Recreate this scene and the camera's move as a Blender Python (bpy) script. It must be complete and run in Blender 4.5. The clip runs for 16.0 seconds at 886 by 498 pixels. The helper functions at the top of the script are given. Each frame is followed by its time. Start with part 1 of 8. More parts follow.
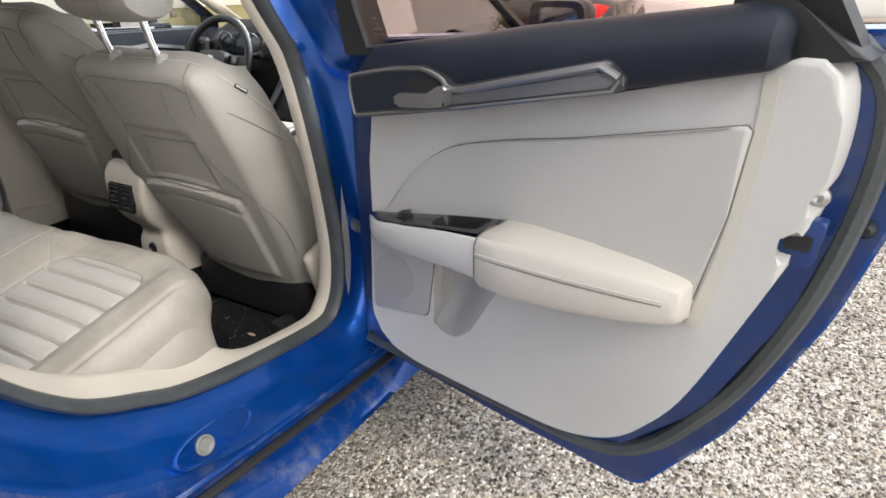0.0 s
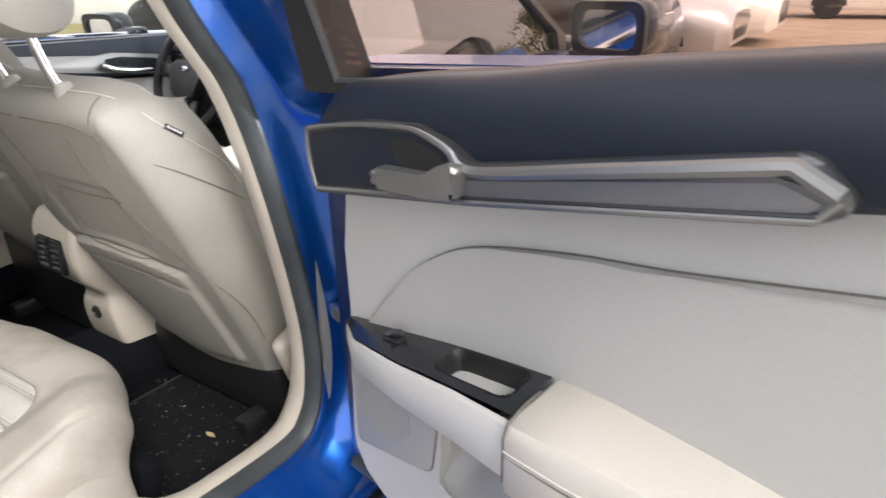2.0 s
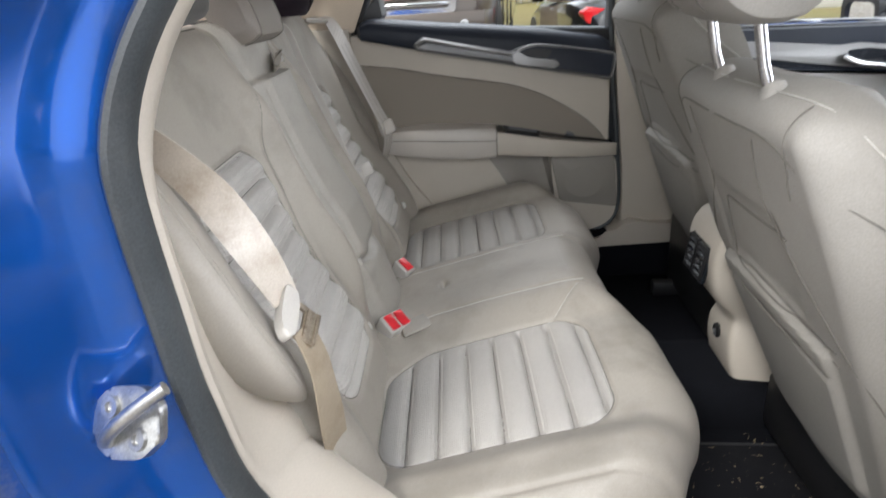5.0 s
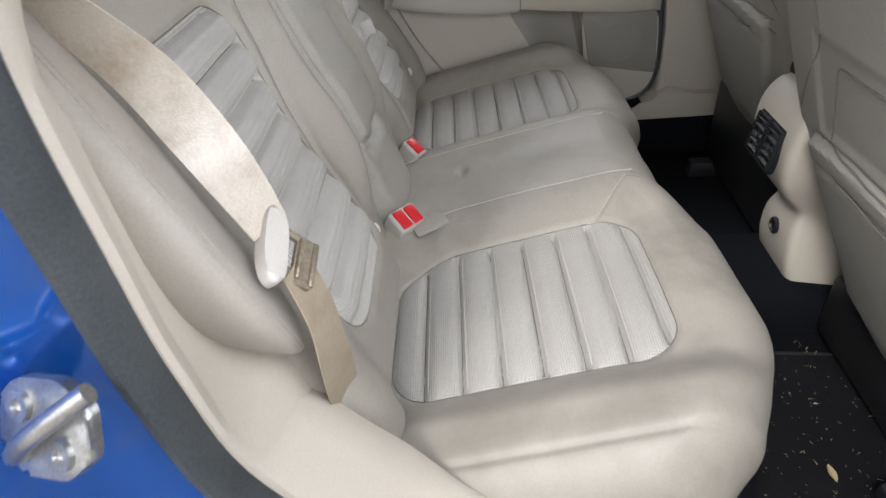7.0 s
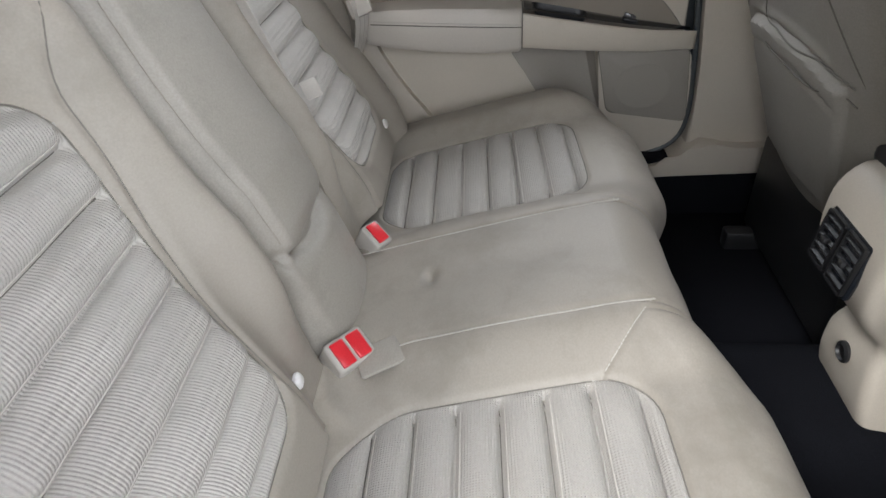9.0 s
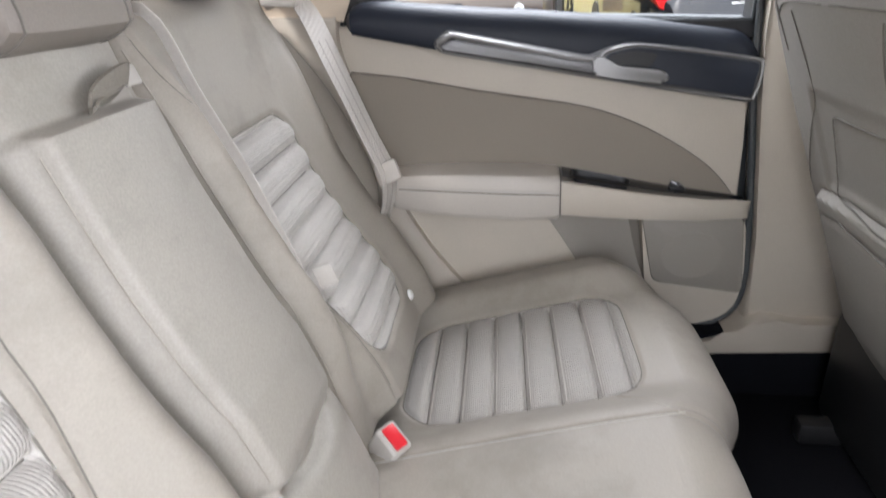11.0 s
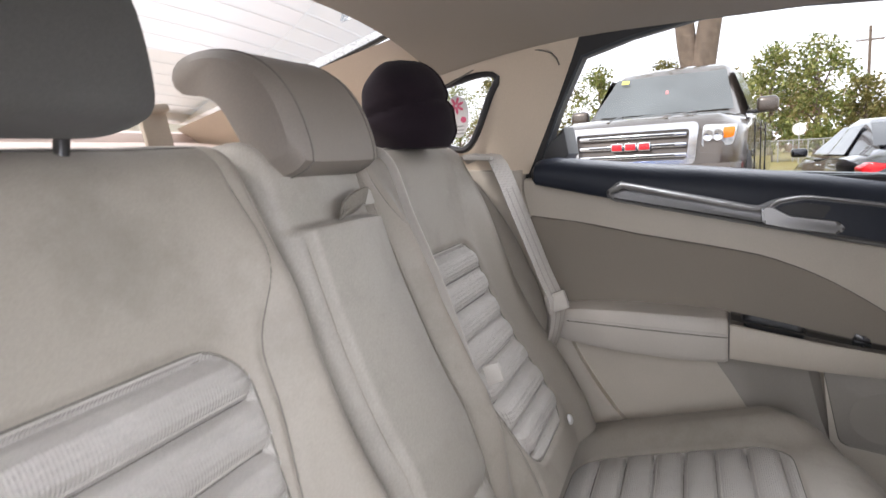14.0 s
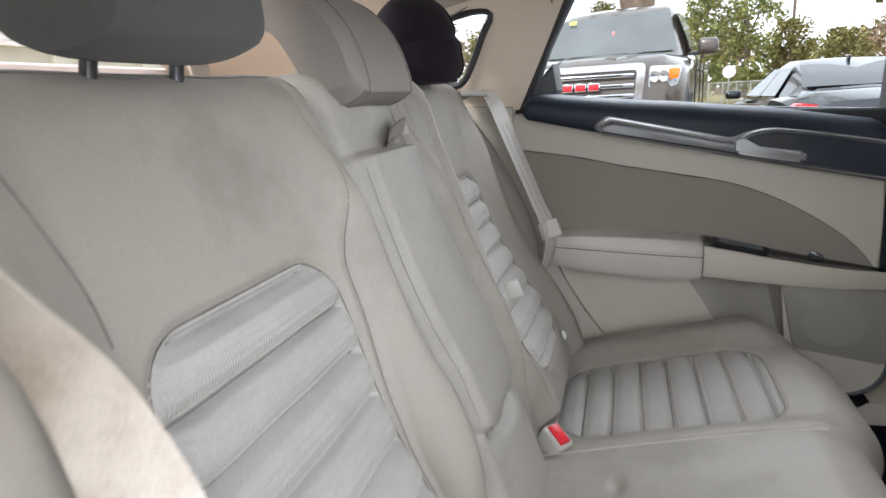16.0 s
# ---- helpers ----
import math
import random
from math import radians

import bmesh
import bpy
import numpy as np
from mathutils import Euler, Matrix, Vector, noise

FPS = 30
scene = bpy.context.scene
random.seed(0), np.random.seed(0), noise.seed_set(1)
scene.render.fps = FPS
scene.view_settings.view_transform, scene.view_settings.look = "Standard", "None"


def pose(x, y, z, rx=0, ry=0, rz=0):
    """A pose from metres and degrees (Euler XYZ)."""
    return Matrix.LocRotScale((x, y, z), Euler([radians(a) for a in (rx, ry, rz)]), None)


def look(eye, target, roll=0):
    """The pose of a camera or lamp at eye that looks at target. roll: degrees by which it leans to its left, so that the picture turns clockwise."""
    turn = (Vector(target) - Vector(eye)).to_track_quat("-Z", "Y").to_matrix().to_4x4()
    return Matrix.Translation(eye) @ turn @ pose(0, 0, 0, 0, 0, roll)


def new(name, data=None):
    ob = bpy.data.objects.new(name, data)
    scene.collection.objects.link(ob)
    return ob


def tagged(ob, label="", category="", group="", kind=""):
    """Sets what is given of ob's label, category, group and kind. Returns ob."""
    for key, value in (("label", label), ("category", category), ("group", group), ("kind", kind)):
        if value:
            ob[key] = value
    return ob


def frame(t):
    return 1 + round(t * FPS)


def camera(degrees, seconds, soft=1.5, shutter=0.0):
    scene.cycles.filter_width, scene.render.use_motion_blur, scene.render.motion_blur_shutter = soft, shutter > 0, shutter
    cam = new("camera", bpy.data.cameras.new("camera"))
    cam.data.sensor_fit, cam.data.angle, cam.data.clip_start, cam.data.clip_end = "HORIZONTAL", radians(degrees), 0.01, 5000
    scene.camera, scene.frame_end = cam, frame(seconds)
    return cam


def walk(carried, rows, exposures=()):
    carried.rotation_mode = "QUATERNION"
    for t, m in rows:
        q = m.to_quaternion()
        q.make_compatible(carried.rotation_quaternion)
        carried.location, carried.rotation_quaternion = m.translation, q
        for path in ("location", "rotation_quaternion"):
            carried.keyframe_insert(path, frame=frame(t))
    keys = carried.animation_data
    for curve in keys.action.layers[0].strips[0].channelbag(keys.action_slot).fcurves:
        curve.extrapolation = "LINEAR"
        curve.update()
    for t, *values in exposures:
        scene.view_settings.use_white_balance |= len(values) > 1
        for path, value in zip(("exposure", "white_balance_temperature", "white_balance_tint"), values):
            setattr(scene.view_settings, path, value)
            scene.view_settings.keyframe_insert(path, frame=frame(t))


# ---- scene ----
cam = camera(71.8, 16.0, shutter=0.4)
PATH = [
    (0, (1.675, -0.34, 1.175), (0.738, 1.231, 0.368), -0.6),
    (0.5, (1.628, -0.238, 1.187), (0.699, 1.34, 0.384), -0.4),
    (1, (1.528, -0.087, 1.158), (0.612, 1.498, 0.352), -0.3),
    (1.5, (1.494, 0.005, 1.161), (0.576, 1.579, 0.339), -0.9),
    (2, (1.459, 0.048, 1.176), (0.469, 1.58, 0.355), -1.1),
    (2.5, (1.368, 0.09, 1.167), (0.117, 1.422, 0.353), -1.7),
    (3, (1.288, 0.116, 1.166), (-0.213, 1.172, 0.37), -2.3),
    (3.5, (1.237, 0.115, 1.163), (-0.453, 0.848, 0.384), -2.9),
    (4, (1.223, 0.138, 1.153), (-0.586, 0.523, 0.391), -3.3),
    (4.5, (1.225, 0.169, 1.165), (-0.631, 0.21, 0.421), -3.3),
    (5, (1.226, 0.189, 1.161), (-0.61, 0.05, 0.381), -3.8),
    (5.2, (1.227, 0.197, 1.155), (-0.55, 0.053, 0.248), -4.3),
    (7.3, (0.976, 0.134, 1.112), (-0.636, -0.004, -0.064), -3.8),
    (7.5, (0.94, 0.134, 1.108), (-0.67, -0.002, -0.07), -3.7),
    (8, (0.831, 0.166, 1.11), (-0.777, 0.02, -0.071), -3.6),
    (8.2, (0.798, 0.176, 1.106), (-0.81, 0.019, -0.074), -3.6),
    (10.3, (0.582, 0.214, 1.134), (-1.046, -0.054, 0.003), -4.9),
    (10.5, (0.57, 0.209, 1.146), (-1.078, -0.064, 0.046), -4.7),
    (11, (0.531, 0.182, 1.128), (-1.273, -0.108, 0.315), -3.6),
    (11.5, (0.499, 0.168, 1.176), (-1.359, -0.135, 0.501), -3.5),
    (12, (0.492, 0.154, 1.188), (-1.435, -0.133, 0.734), -3.2),
    (12.5, (0.506, 0.173, 1.168), (-1.432, -0.208, 0.853), -3.0),
    (13, (0.535, 0.206, 1.167), (-1.287, -0.57, 0.885), -3.2),
    (13.5, (0.588, 0.214, 1.158), (-1.199, -0.641, 0.876), -3.2),
    (14, (0.664, 0.226, 1.099), (-1.131, -0.611, 0.815), -3.1),
    (14.5, (0.759, 0.227, 1.052), (-1.035, -0.593, 0.722), -3.0),
    (15, (0.858, 0.242, 1.028), (-0.941, -0.531, 0.621), -2.9),
    (15.5, (0.889, 0.21, 1.056), (-0.932, -0.477, 0.597), -3.1),
    (16, (0.785, 0.134, 1.091), (-1.047, -0.519, 0.62), -3.2),
]
walk(cam, [(t, look(eye, target, roll)) for t, eye, target, roll in PATH], exposures=[(0, 1.15, 6400, 10), (1.5, 1.33, 6340, 10), (2.5, 1.58, 6450, 12), (3.5, 1.68, 6420, 12), (4.5, 1.32, 6150, 11), (5, 1.22, 6150, 10), (8, 1.22, 6120, 10), (10.5, 1.87, 6130, 11), (11.5, 2.04, 6180, 15), (12.5, 1.88, 6260, 15), (13.5, 1.5, 6290, 15), (14.5, 1.46, 6130, 13), (15.5, 1.5, 6000, 10), (16, 1.48, 6000, 10)])


# ---- light ----
world = bpy.data.worlds.new("overcast_sky")
scene.world = world
world.use_nodes = True
wn = world.node_tree
sky = wn.nodes.new("ShaderNodeTexSky")
sky.sky_type = "NISHITA"
sky.sun_disc = False
SUN_EL, SUN_AZ = 42.0, 118.0
sky.sun_elevation, sky.sun_rotation = radians(SUN_EL), radians(SUN_AZ)
sky.air_density, sky.dust_density, sky.ozone_density = 1.0, 4.0, 1.0
# a cloud deck whitens the blue of the sky
cloud_co = wn.nodes.new("ShaderNodeTexCoord")
cloud_n = wn.nodes.new("ShaderNodeTexNoise")
cloud_n.inputs["Scale"].default_value, cloud_n.inputs["Detail"].default_value = 2.2, 5.0
cloud_r = wn.nodes.new("ShaderNodeValToRGB")
cloud_r.color_ramp.elements[0].position, cloud_r.color_ramp.elements[1].position = 0.3, 0.72
cloud_r.color_ramp.elements[0].color = (9.5, 9.9, 10.6, 1)
cloud_r.color_ramp.elements[1].color = (14.5, 14.4, 14.2, 1)
cloud_m = wn.nodes.new("ShaderNodeMix")
cloud_m.data_type = "RGBA"
cloud_m.inputs["Factor"].default_value = 0.86
wn.links.new(cloud_co.outputs["Generated"], cloud_n.inputs["Vector"])
wn.links.new(cloud_n.outputs["Fac"], cloud_r.inputs["Fac"])
wn.links.new(sky.outputs["Color"], cloud_m.inputs["A"])
wn.links.new(cloud_r.outputs["Color"], cloud_m.inputs["B"])
wn.links.new(cloud_m.outputs["Result"], wn.nodes["Background"].inputs["Color"])
wn.nodes["Background"].inputs["Strength"].default_value = 0.073

sun = new("sun", bpy.data.lights.new("sun", "SUN"))
sun.data.energy, sun.data.angle, sun.data.color = 0.9, radians(14), (1.0, 0.95, 0.88)
sun_dir = Vector((math.sin(radians(SUN_AZ)) * math.cos(radians(SUN_EL)), math.cos(radians(SUN_AZ)) * math.cos(radians(SUN_EL)), math.sin(radians(SUN_EL))))
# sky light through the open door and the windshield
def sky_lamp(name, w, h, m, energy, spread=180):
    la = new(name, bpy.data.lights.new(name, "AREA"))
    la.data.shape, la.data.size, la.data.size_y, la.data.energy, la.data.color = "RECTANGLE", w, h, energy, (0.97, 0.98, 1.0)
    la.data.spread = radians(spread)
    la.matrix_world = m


sky_lamp("door_opening_skylight", 0.55, 0.50, look((0.80, 0.36, 1.12), (-0.15, -0.02, 0.52)), 1.4, 120)
sky_lamp("front_window_skylight", 0.70, 0.24, look((0.70, 1.15, 1.17), (-0.30, 0.75, 0.87)), 0.5)
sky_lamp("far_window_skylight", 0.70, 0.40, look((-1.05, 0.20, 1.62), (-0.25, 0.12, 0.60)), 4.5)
sky_lamp("windshield_skylight", 1.0, 0.55, look((0.0, 1.66, 1.20), (0.0, 0.2, 0.80)), 9.0)
sun.matrix_world = look(sun_dir * 30, (0, 0, 0))


# ---- materials ----
def material(name, color, rough=0.5, metal=0.0, vary=0.12, scale=6.0, bump=0.0, bump_scale=300.0, coat=0.0, spec=0.5, grime=None, grime_amt=0.0, sheen=0.0, stain_scale=3.0, weave=None):
    """Principled surface with blotches, grain and fine relief at real-world size."""
    m = bpy.data.materials.new(name)
    m.use_nodes = True
    n, l = m.node_tree.nodes, m.node_tree.links
    b = n["Principled BSDF"]
    co = n.new("ShaderNodeTexCoord")
    blot = n.new("ShaderNodeTexNoise")
    blot.inputs["Scale"].default_value, blot.inputs["Detail"].default_value = stain_scale, 6.0
    l.new(co.outputs["Object"], blot.inputs["Vector"])
    fine = n.new("ShaderNodeTexNoise")
    fine.inputs["Scale"].default_value, fine.inputs["Detail"].default_value = scale * 70, 3.0
    l.new(co.outputs["Object"], fine.inputs["Vector"])
    ramp = n.new("ShaderNodeMapRange")
    ramp.inputs["From Min"].default_value, ramp.inputs["From Max"].default_value = 0.3, 0.7
    ramp.inputs["To Min"].default_value, ramp.inputs["To Max"].default_value = 1 - vary, 1 + vary * 0.6
    l.new(blot.outputs["Fac"], ramp.inputs["Value"])
    ramp2 = n.new("ShaderNodeMapRange")
    ramp2.inputs["From Min"].default_value, ramp2.inputs["From Max"].default_value = 0.3, 0.7
    ramp2.inputs["To Min"].default_value, ramp2.inputs["To Max"].default_value = 1 - vary * 0.8, 1 + vary * 0.8
    l.new(fine.outputs["Fac"], ramp2.inputs["Value"])
    mul = n.new("ShaderNodeMath")
    mul.operation = "MULTIPLY"
    l.new(ramp.outputs["Result"], mul.inputs[0])
    l.new(ramp2.outputs["Result"], mul.inputs[1])
    tint = n.new("ShaderNodeVectorMath")
    tint.operation = "SCALE"
    tint.inputs[0].default_value = color
    l.new(mul.outputs["Value"], tint.inputs["Scale"])
    out = tint.outputs["Vector"]
    if grime:
        g = n.new("ShaderNodeTexNoise")
        g.inputs["Scale"].default_value, g.inputs["Detail"].default_value, g.inputs["Roughness"].default_value = stain_scale * 2.3, 8.0, 0.65
        l.new(co.outputs["Object"], g.inputs["Vector"])
        gr = n.new("ShaderNodeMapRange")
        gr.inputs["From Min"].default_value, gr.inputs["From Max"].default_value = 0.5, 0.75
        gr.inputs["To Min"].default_value, gr.inputs["To Max"].default_value = 0.0, grime_amt
        l.new(g.outputs["Fac"], gr.inputs["Value"])
        mx = n.new("ShaderNodeMix")
        mx.data_type = "RGBA"
        l.new(gr.outputs["Result"], mx.inputs["Factor"])
        l.new(out, mx.inputs["A"])
        mx.inputs["B"].default_value = (*grime, 1)
        out = mx.outputs["Result"]
    l.new(out, b.inputs["Base Color"])
    rr = n.new("ShaderNodeMapRange")
    rr.inputs["To Min"].default_value, rr.inputs["To Max"].default_value = max(rough - 0.08, 0.02), min(rough + 0.08, 1)
    l.new(blot.outputs["Fac"], rr.inputs["Value"])
    l.new(rr.outputs["Result"], b.inputs["Roughness"])
    b.inputs["Metallic"].default_value = metal
    b.inputs["Coat Weight"].default_value = coat
    b.inputs["Coat Roughness"].default_value = 0.06
    b.inputs["Specular IOR Level"].default_value = spec
    b.inputs["Sheen Weight"].default_value = sheen
    if bump:
        bn = n.new("ShaderNodeBump")
        bn.inputs["Strength"].default_value, bn.inputs["Distance"].default_value = bump, 0.002
        if weave:
            w1 = n.new("ShaderNodeTexWave")
            w1.bands_direction = weave[0]
            w1.inputs["Scale"].default_value = weave[1]
            w1.inputs["Distortion"].default_value = 0.1
            w2 = n.new("ShaderNodeTexWave")
            w2.bands_direction = weave[2]
            w2.inputs["Scale"].default_value = weave[3]
            w2.inputs["Distortion"].default_value = 0.1
            l.new(co.outputs["Object"], w1.inputs["Vector"])
            l.new(co.outputs["Object"], w2.inputs["Vector"])
            wm = n.new("ShaderNodeMath")
            wm.operation = "ADD"
            l.new(w1.outputs["Fac"], wm.inputs[0])
            l.new(w2.outputs["Fac"], wm.inputs[1])
            l.new(wm.outputs["Value"], bn.inputs["Height"])
        else:
            bx = n.new("ShaderNodeTexNoise")
            bx.inputs["Scale"].default_value, bx.inputs["Detail"].default_value = bump_scale, 4.0
            l.new(co.outputs["Object"], bx.inputs["Vector"])
            l.new(bx.outputs["Fac"], bn.inputs["Height"])
        l.new(bn.outputs["Normal"], b.inputs["Normal"])
    return m


def glass(name, tint, gloss=1.0, base_gloss=0.0):
    """A thin pane: tinted see-through with a Fresnel reflection."""
    m = bpy.data.materials.new(name)
    m.use_nodes = True
    n, l = m.node_tree.nodes, m.node_tree.links
    n.remove(n["Principled BSDF"])
    tr = n.new("ShaderNodeBsdfTransparent")
    tr.inputs["Color"].default_value = (*tint, 1)
    gl = n.new("ShaderNodeBsdfGlossy")
    gl.inputs["Roughness"].default_value = 0.01
    fr = n.new("ShaderNodeFresnel")
    fr.inputs["IOR"].default_value = 1.5
    mu = n.new("ShaderNodeMath")
    mu.operation = "MULTIPLY_ADD"
    mu.inputs[1].default_value, mu.inputs[2].default_value = gloss, base_gloss
    l.new(fr.outputs["Fac"], mu.inputs[0])
    mix = n.new("ShaderNodeMixShader")
    l.new(mu.outputs["Value"], mix.inputs["Fac"])
    l.new(tr.outputs["BSDF"], mix.inputs[1])
    l.new(gl.outputs["BSDF"], mix.inputs[2])
    l.new(mix.outputs["Shader"], n["Material Output"].inputs["Surface"])
    return m


CLOTH = material("seat_cloth", (0.318, 0.289, 0.246), 0.56, vary=0.07, bump=0.08, bump_scale=650, sheen=0.03, grime=(0.19, 0.17, 0.14), grime_amt=0.8, stain_scale=2.6)
FRONTCLOTH = material("front_seat_cloth", (0.275, 0.258, 0.230), 0.74, vary=0.10, bump=0.16, bump_scale=650, sheen=0.03, grime=(0.21, 0.195, 0.17), grime_amt=0.35, stain_scale=4.0)
BACKRIB = material("ribbed_back_cloth", (0.46, 0.438, 0.402), 0.70, vary=0.08, bump=0.5, weave=("X", 88, "Z", 44), sheen=0.05, grime=(0.30, 0.28, 0.25), grime_amt=0.4, stain_scale=4.0)
RIBCLOTH = material("ribbed_cloth", (0.410, 0.388, 0.352), 0.68, vary=0.08, bump=0.45, weave=("X", 100, "Y", 100), sheen=0.05, grime=(0.34, 0.315, 0.28), grime_amt=0.35, stain_scale=4.0)
STITCH = material("stitch_thread", (0.50, 0.475, 0.43), 0.8)
# dark thread for seams and joints; its darkness also paints the pleats' shade
STITCHSHADE = material("seam_thread_and_shade", (0.15, 0.138, 0.12), 0.85)
TRIM = material("beige_trim_plastic", (0.52, 0.470, 0.395), 0.52, vary=0.05, bump=0.12, bump_scale=900, grime=(0.38, 0.35, 0.29), grime_amt=0.18, stain_scale=4.0)
GREYTRIM = material("grey_door_plastic", (0.50, 0.49, 0.465), 0.5, vary=0.05, bump=0.12, bump_scale=900, grime=(0.40, 0.37, 0.32), grime_amt=0.12)
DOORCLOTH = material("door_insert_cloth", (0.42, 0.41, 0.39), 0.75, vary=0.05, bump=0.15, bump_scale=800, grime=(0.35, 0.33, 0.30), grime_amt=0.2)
# door cloth for the far side, its dimmer light put into the brown
SHADEDCLOTH = material("shaded_brown_cloth", (0.255, 0.222, 0.182), 0.75, vary=0.05, bump=0.15, bump_scale=800, grime=(0.25, 0.22, 0.18), grime_amt=0.2)
ARMVINYL = material("armrest_vinyl", (0.515, 0.478, 0.425), 0.46, vary=0.05, bump=0.15, bump_scale=700)
DARK = material("dark_navy_trim", (0.010, 0.014, 0.024), 0.5, vary=0.12, bump=0.2, bump_scale=800, grime=(0.035, 0.038, 0.045), grime_amt=0.15, spec=0.35)
BLACKGLOSS = material("black_gloss_panel", (0.012, 0.014, 0.018), 0.22, vary=0.1)
BLACK = material("black_plastic", (0.014, 0.014, 0.015), 0.45, vary=0.2, bump=0.1)
RUBBER = material("rubber_seal", (0.055, 0.062, 0.066), 0.46, vary=0.25, bump=0.1, bump_scale=200, grime=(0.10, 0.10, 0.095), grime_amt=0.35, stain_scale=9)
PAINT = material("blue_metallic_paint", (0.003, 0.108, 0.53), 0.24, metal=0.7, vary=0.10, coat=1.0, grime=(0.20, 0.24, 0.32), grime_amt=0.22, stain_scale=11)
DUSTPAINT = material("dusty_blue_paint", (0.003, 0.062, 0.31), 0.34, metal=0.5, vary=0.12, coat=0.5, grime=(0.27, 0.28, 0.30), grime_amt=0.75, stain_scale=6.0)
SATIN = material("satin_silver", (0.13, 0.13, 0.133), 0.36, metal=0.85, vary=0.05)
HANDLESILVER = material("handle_silver", (0.30, 0.297, 0.293), 0.38, metal=0.85, vary=0.05)
# far door's copy of the lower panel, darkened to paint its shade
SHADEDPANEL = material("shaded_taupe_panel", (0.30, 0.275, 0.24), 0.6, vary=0.05, bump=0.15, bump_scale=900)
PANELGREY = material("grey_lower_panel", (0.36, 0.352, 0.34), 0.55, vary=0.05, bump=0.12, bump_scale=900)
SPEAKERGREY = material("speaker_cloth", (0.31, 0.305, 0.295), 0.8, vary=0.05, bump=0.4, bump_scale=500)
CHROME = material("chrome", (0.58, 0.58, 0.59), 0.09, metal=1.0, vary=0.03)
STEEL = material("zinc_steel", (0.50, 0.50, 0.49), 0.32, metal=0.9, vary=0.2, bump=0.2, bump_scale=120, grime=(0.2, 0.18, 0.15), grime_amt=0.4, stain_scale=40)
CARPET = material("black_carpet", (0.006, 0.0065, 0.009), 0.95, vary=0.35, bump=0.8, bump_scale=500, spec=0.12)
MATRUB = material("dark_floor_mat", (0.009, 0.009, 0.011), 0.9, vary=0.3, bump=0.6, bump_scale=600, grime=(0.03, 0.028, 0.026), grime_amt=0.3, spec=0.15)
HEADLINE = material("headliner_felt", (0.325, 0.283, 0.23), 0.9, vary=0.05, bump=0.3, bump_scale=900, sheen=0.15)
PILLAR = material("pillar_trim", (0.60, 0.51, 0.40), 0.6, vary=0.05, bump=0.15, bump_scale=900, grime=(0.46, 0.38, 0.28), grime_amt=0.15)
WEB = material("seat_belt_webbing", (0.46, 0.405, 0.335), 0.36, vary=0.10, bump=0.12, weave=("DIAGONAL", 320, "Z", 160), grime=(0.20, 0.14, 0.08), grime_amt=0.85, stain_scale=5, spec=0.7)
WEBTAN = material("tan_belt_webbing", (0.33, 0.27, 0.195), 0.42, vary=0.12, bump=0.12, weave=("DIAGONAL", 320, "Z", 160), grime=(0.17, 0.125, 0.08), grime_amt=0.6, stain_scale=8)
WEBGREY = material("grey_belt_webbing", (0.52, 0.49, 0.45), 0.55, vary=0.08, bump=0.35, weave=("DIAGONAL", 220, "Z", 60))
BELTPLAST = material("belt_plastic", (0.42, 0.395, 0.355), 0.45, vary=0.05)
RED = material("red_button", (0.62, 0.02, 0.03), 0.35, vary=0.08)
WHITE = material("white_plastic", (0.75, 0.74, 0.72), 0.4, vary=0.04)
KNIT = material("dark_plum_knit", (0.011, 0.0065, 0.010), 0.95, vary=0.25, bump=0.3, bump_scale=350, sheen=0.04, spec=0.2)
LEATHER = material("black_leather", (0.016, 0.016, 0.017), 0.42, vary=0.15, bump=0.25, bump_scale=600)
CLEAR = glass("clear_glass", (0.93, 0.95, 0.94), 0.7)
BRONZE = glass("bronze_tinted_glass", (0.90, 0.66, 0.55), 1.0, 0.03)
PRIVACY = glass("smoked_glass", (0.06, 0.055, 0.055), 1.0, 0.12)
MIRROR = material("mirror", (0.85, 0.86, 0.87), 0.02, metal=1.0, vary=0.0)
GRIT = material("dry_grass_bits", (0.45, 0.36, 0.20), 0.8, vary=0.3)


# ---- building helpers ----
def part(name, bm, mat, parent=None, label="", smooth=True, angle=40.0):
    """Links a bmesh as ONE mesh object, under a thing or a part."""
    bmesh.ops.recalc_face_normals(bm, faces=bm.faces)
    me = bpy.data.meshes.new(name)
    if smooth:
        lim = radians(angle)
        for f in bm.faces:
            f.smooth = True
        for e in bm.edges:
            e.smooth = len(e.link_faces) == 2 and e.calc_face_angle(0.0) < lim
    bm.to_mesh(me)
    bm.free()
    me.materials.append(mat)
    ob = new(name, me)
    if parent is not None:
        ob.parent = parent
    if label:
        tagged(ob, label)
    return ob


def thing(name, label, category, group="", kind="", at=None):
    ob = new(name)
    ob.empty_display_size = 0.05
    if at is not None:
        ob.matrix_basis = at
    return tagged(ob, label, category, group, kind)


def rbox(size, r=0.01, seg=2, m=None):
    """A box of that size with rounded edges."""
    bm = bmesh.new()
    bmesh.ops.create_cube(bm, size=1.0)
    bmesh.ops.scale(bm, vec=size, verts=bm.verts)
    r = min(r, min(size) * 0.49)
    bmesh.ops.bevel(bm, geom=bm.edges[:], offset=r, segments=seg, profile=0.5, affect="EDGES")
    if m is not None:
        bmesh.ops.transform(bm, matrix=m, verts=bm.verts)
    return bm


def join(*bms):
    out = bms[0]
    for b in bms[1:]:
        me = bpy.data.meshes.new("tmp")
        b.to_mesh(me)
        b.free()
        out.from_mesh(me)
        bpy.data.meshes.remove(me)
    return out


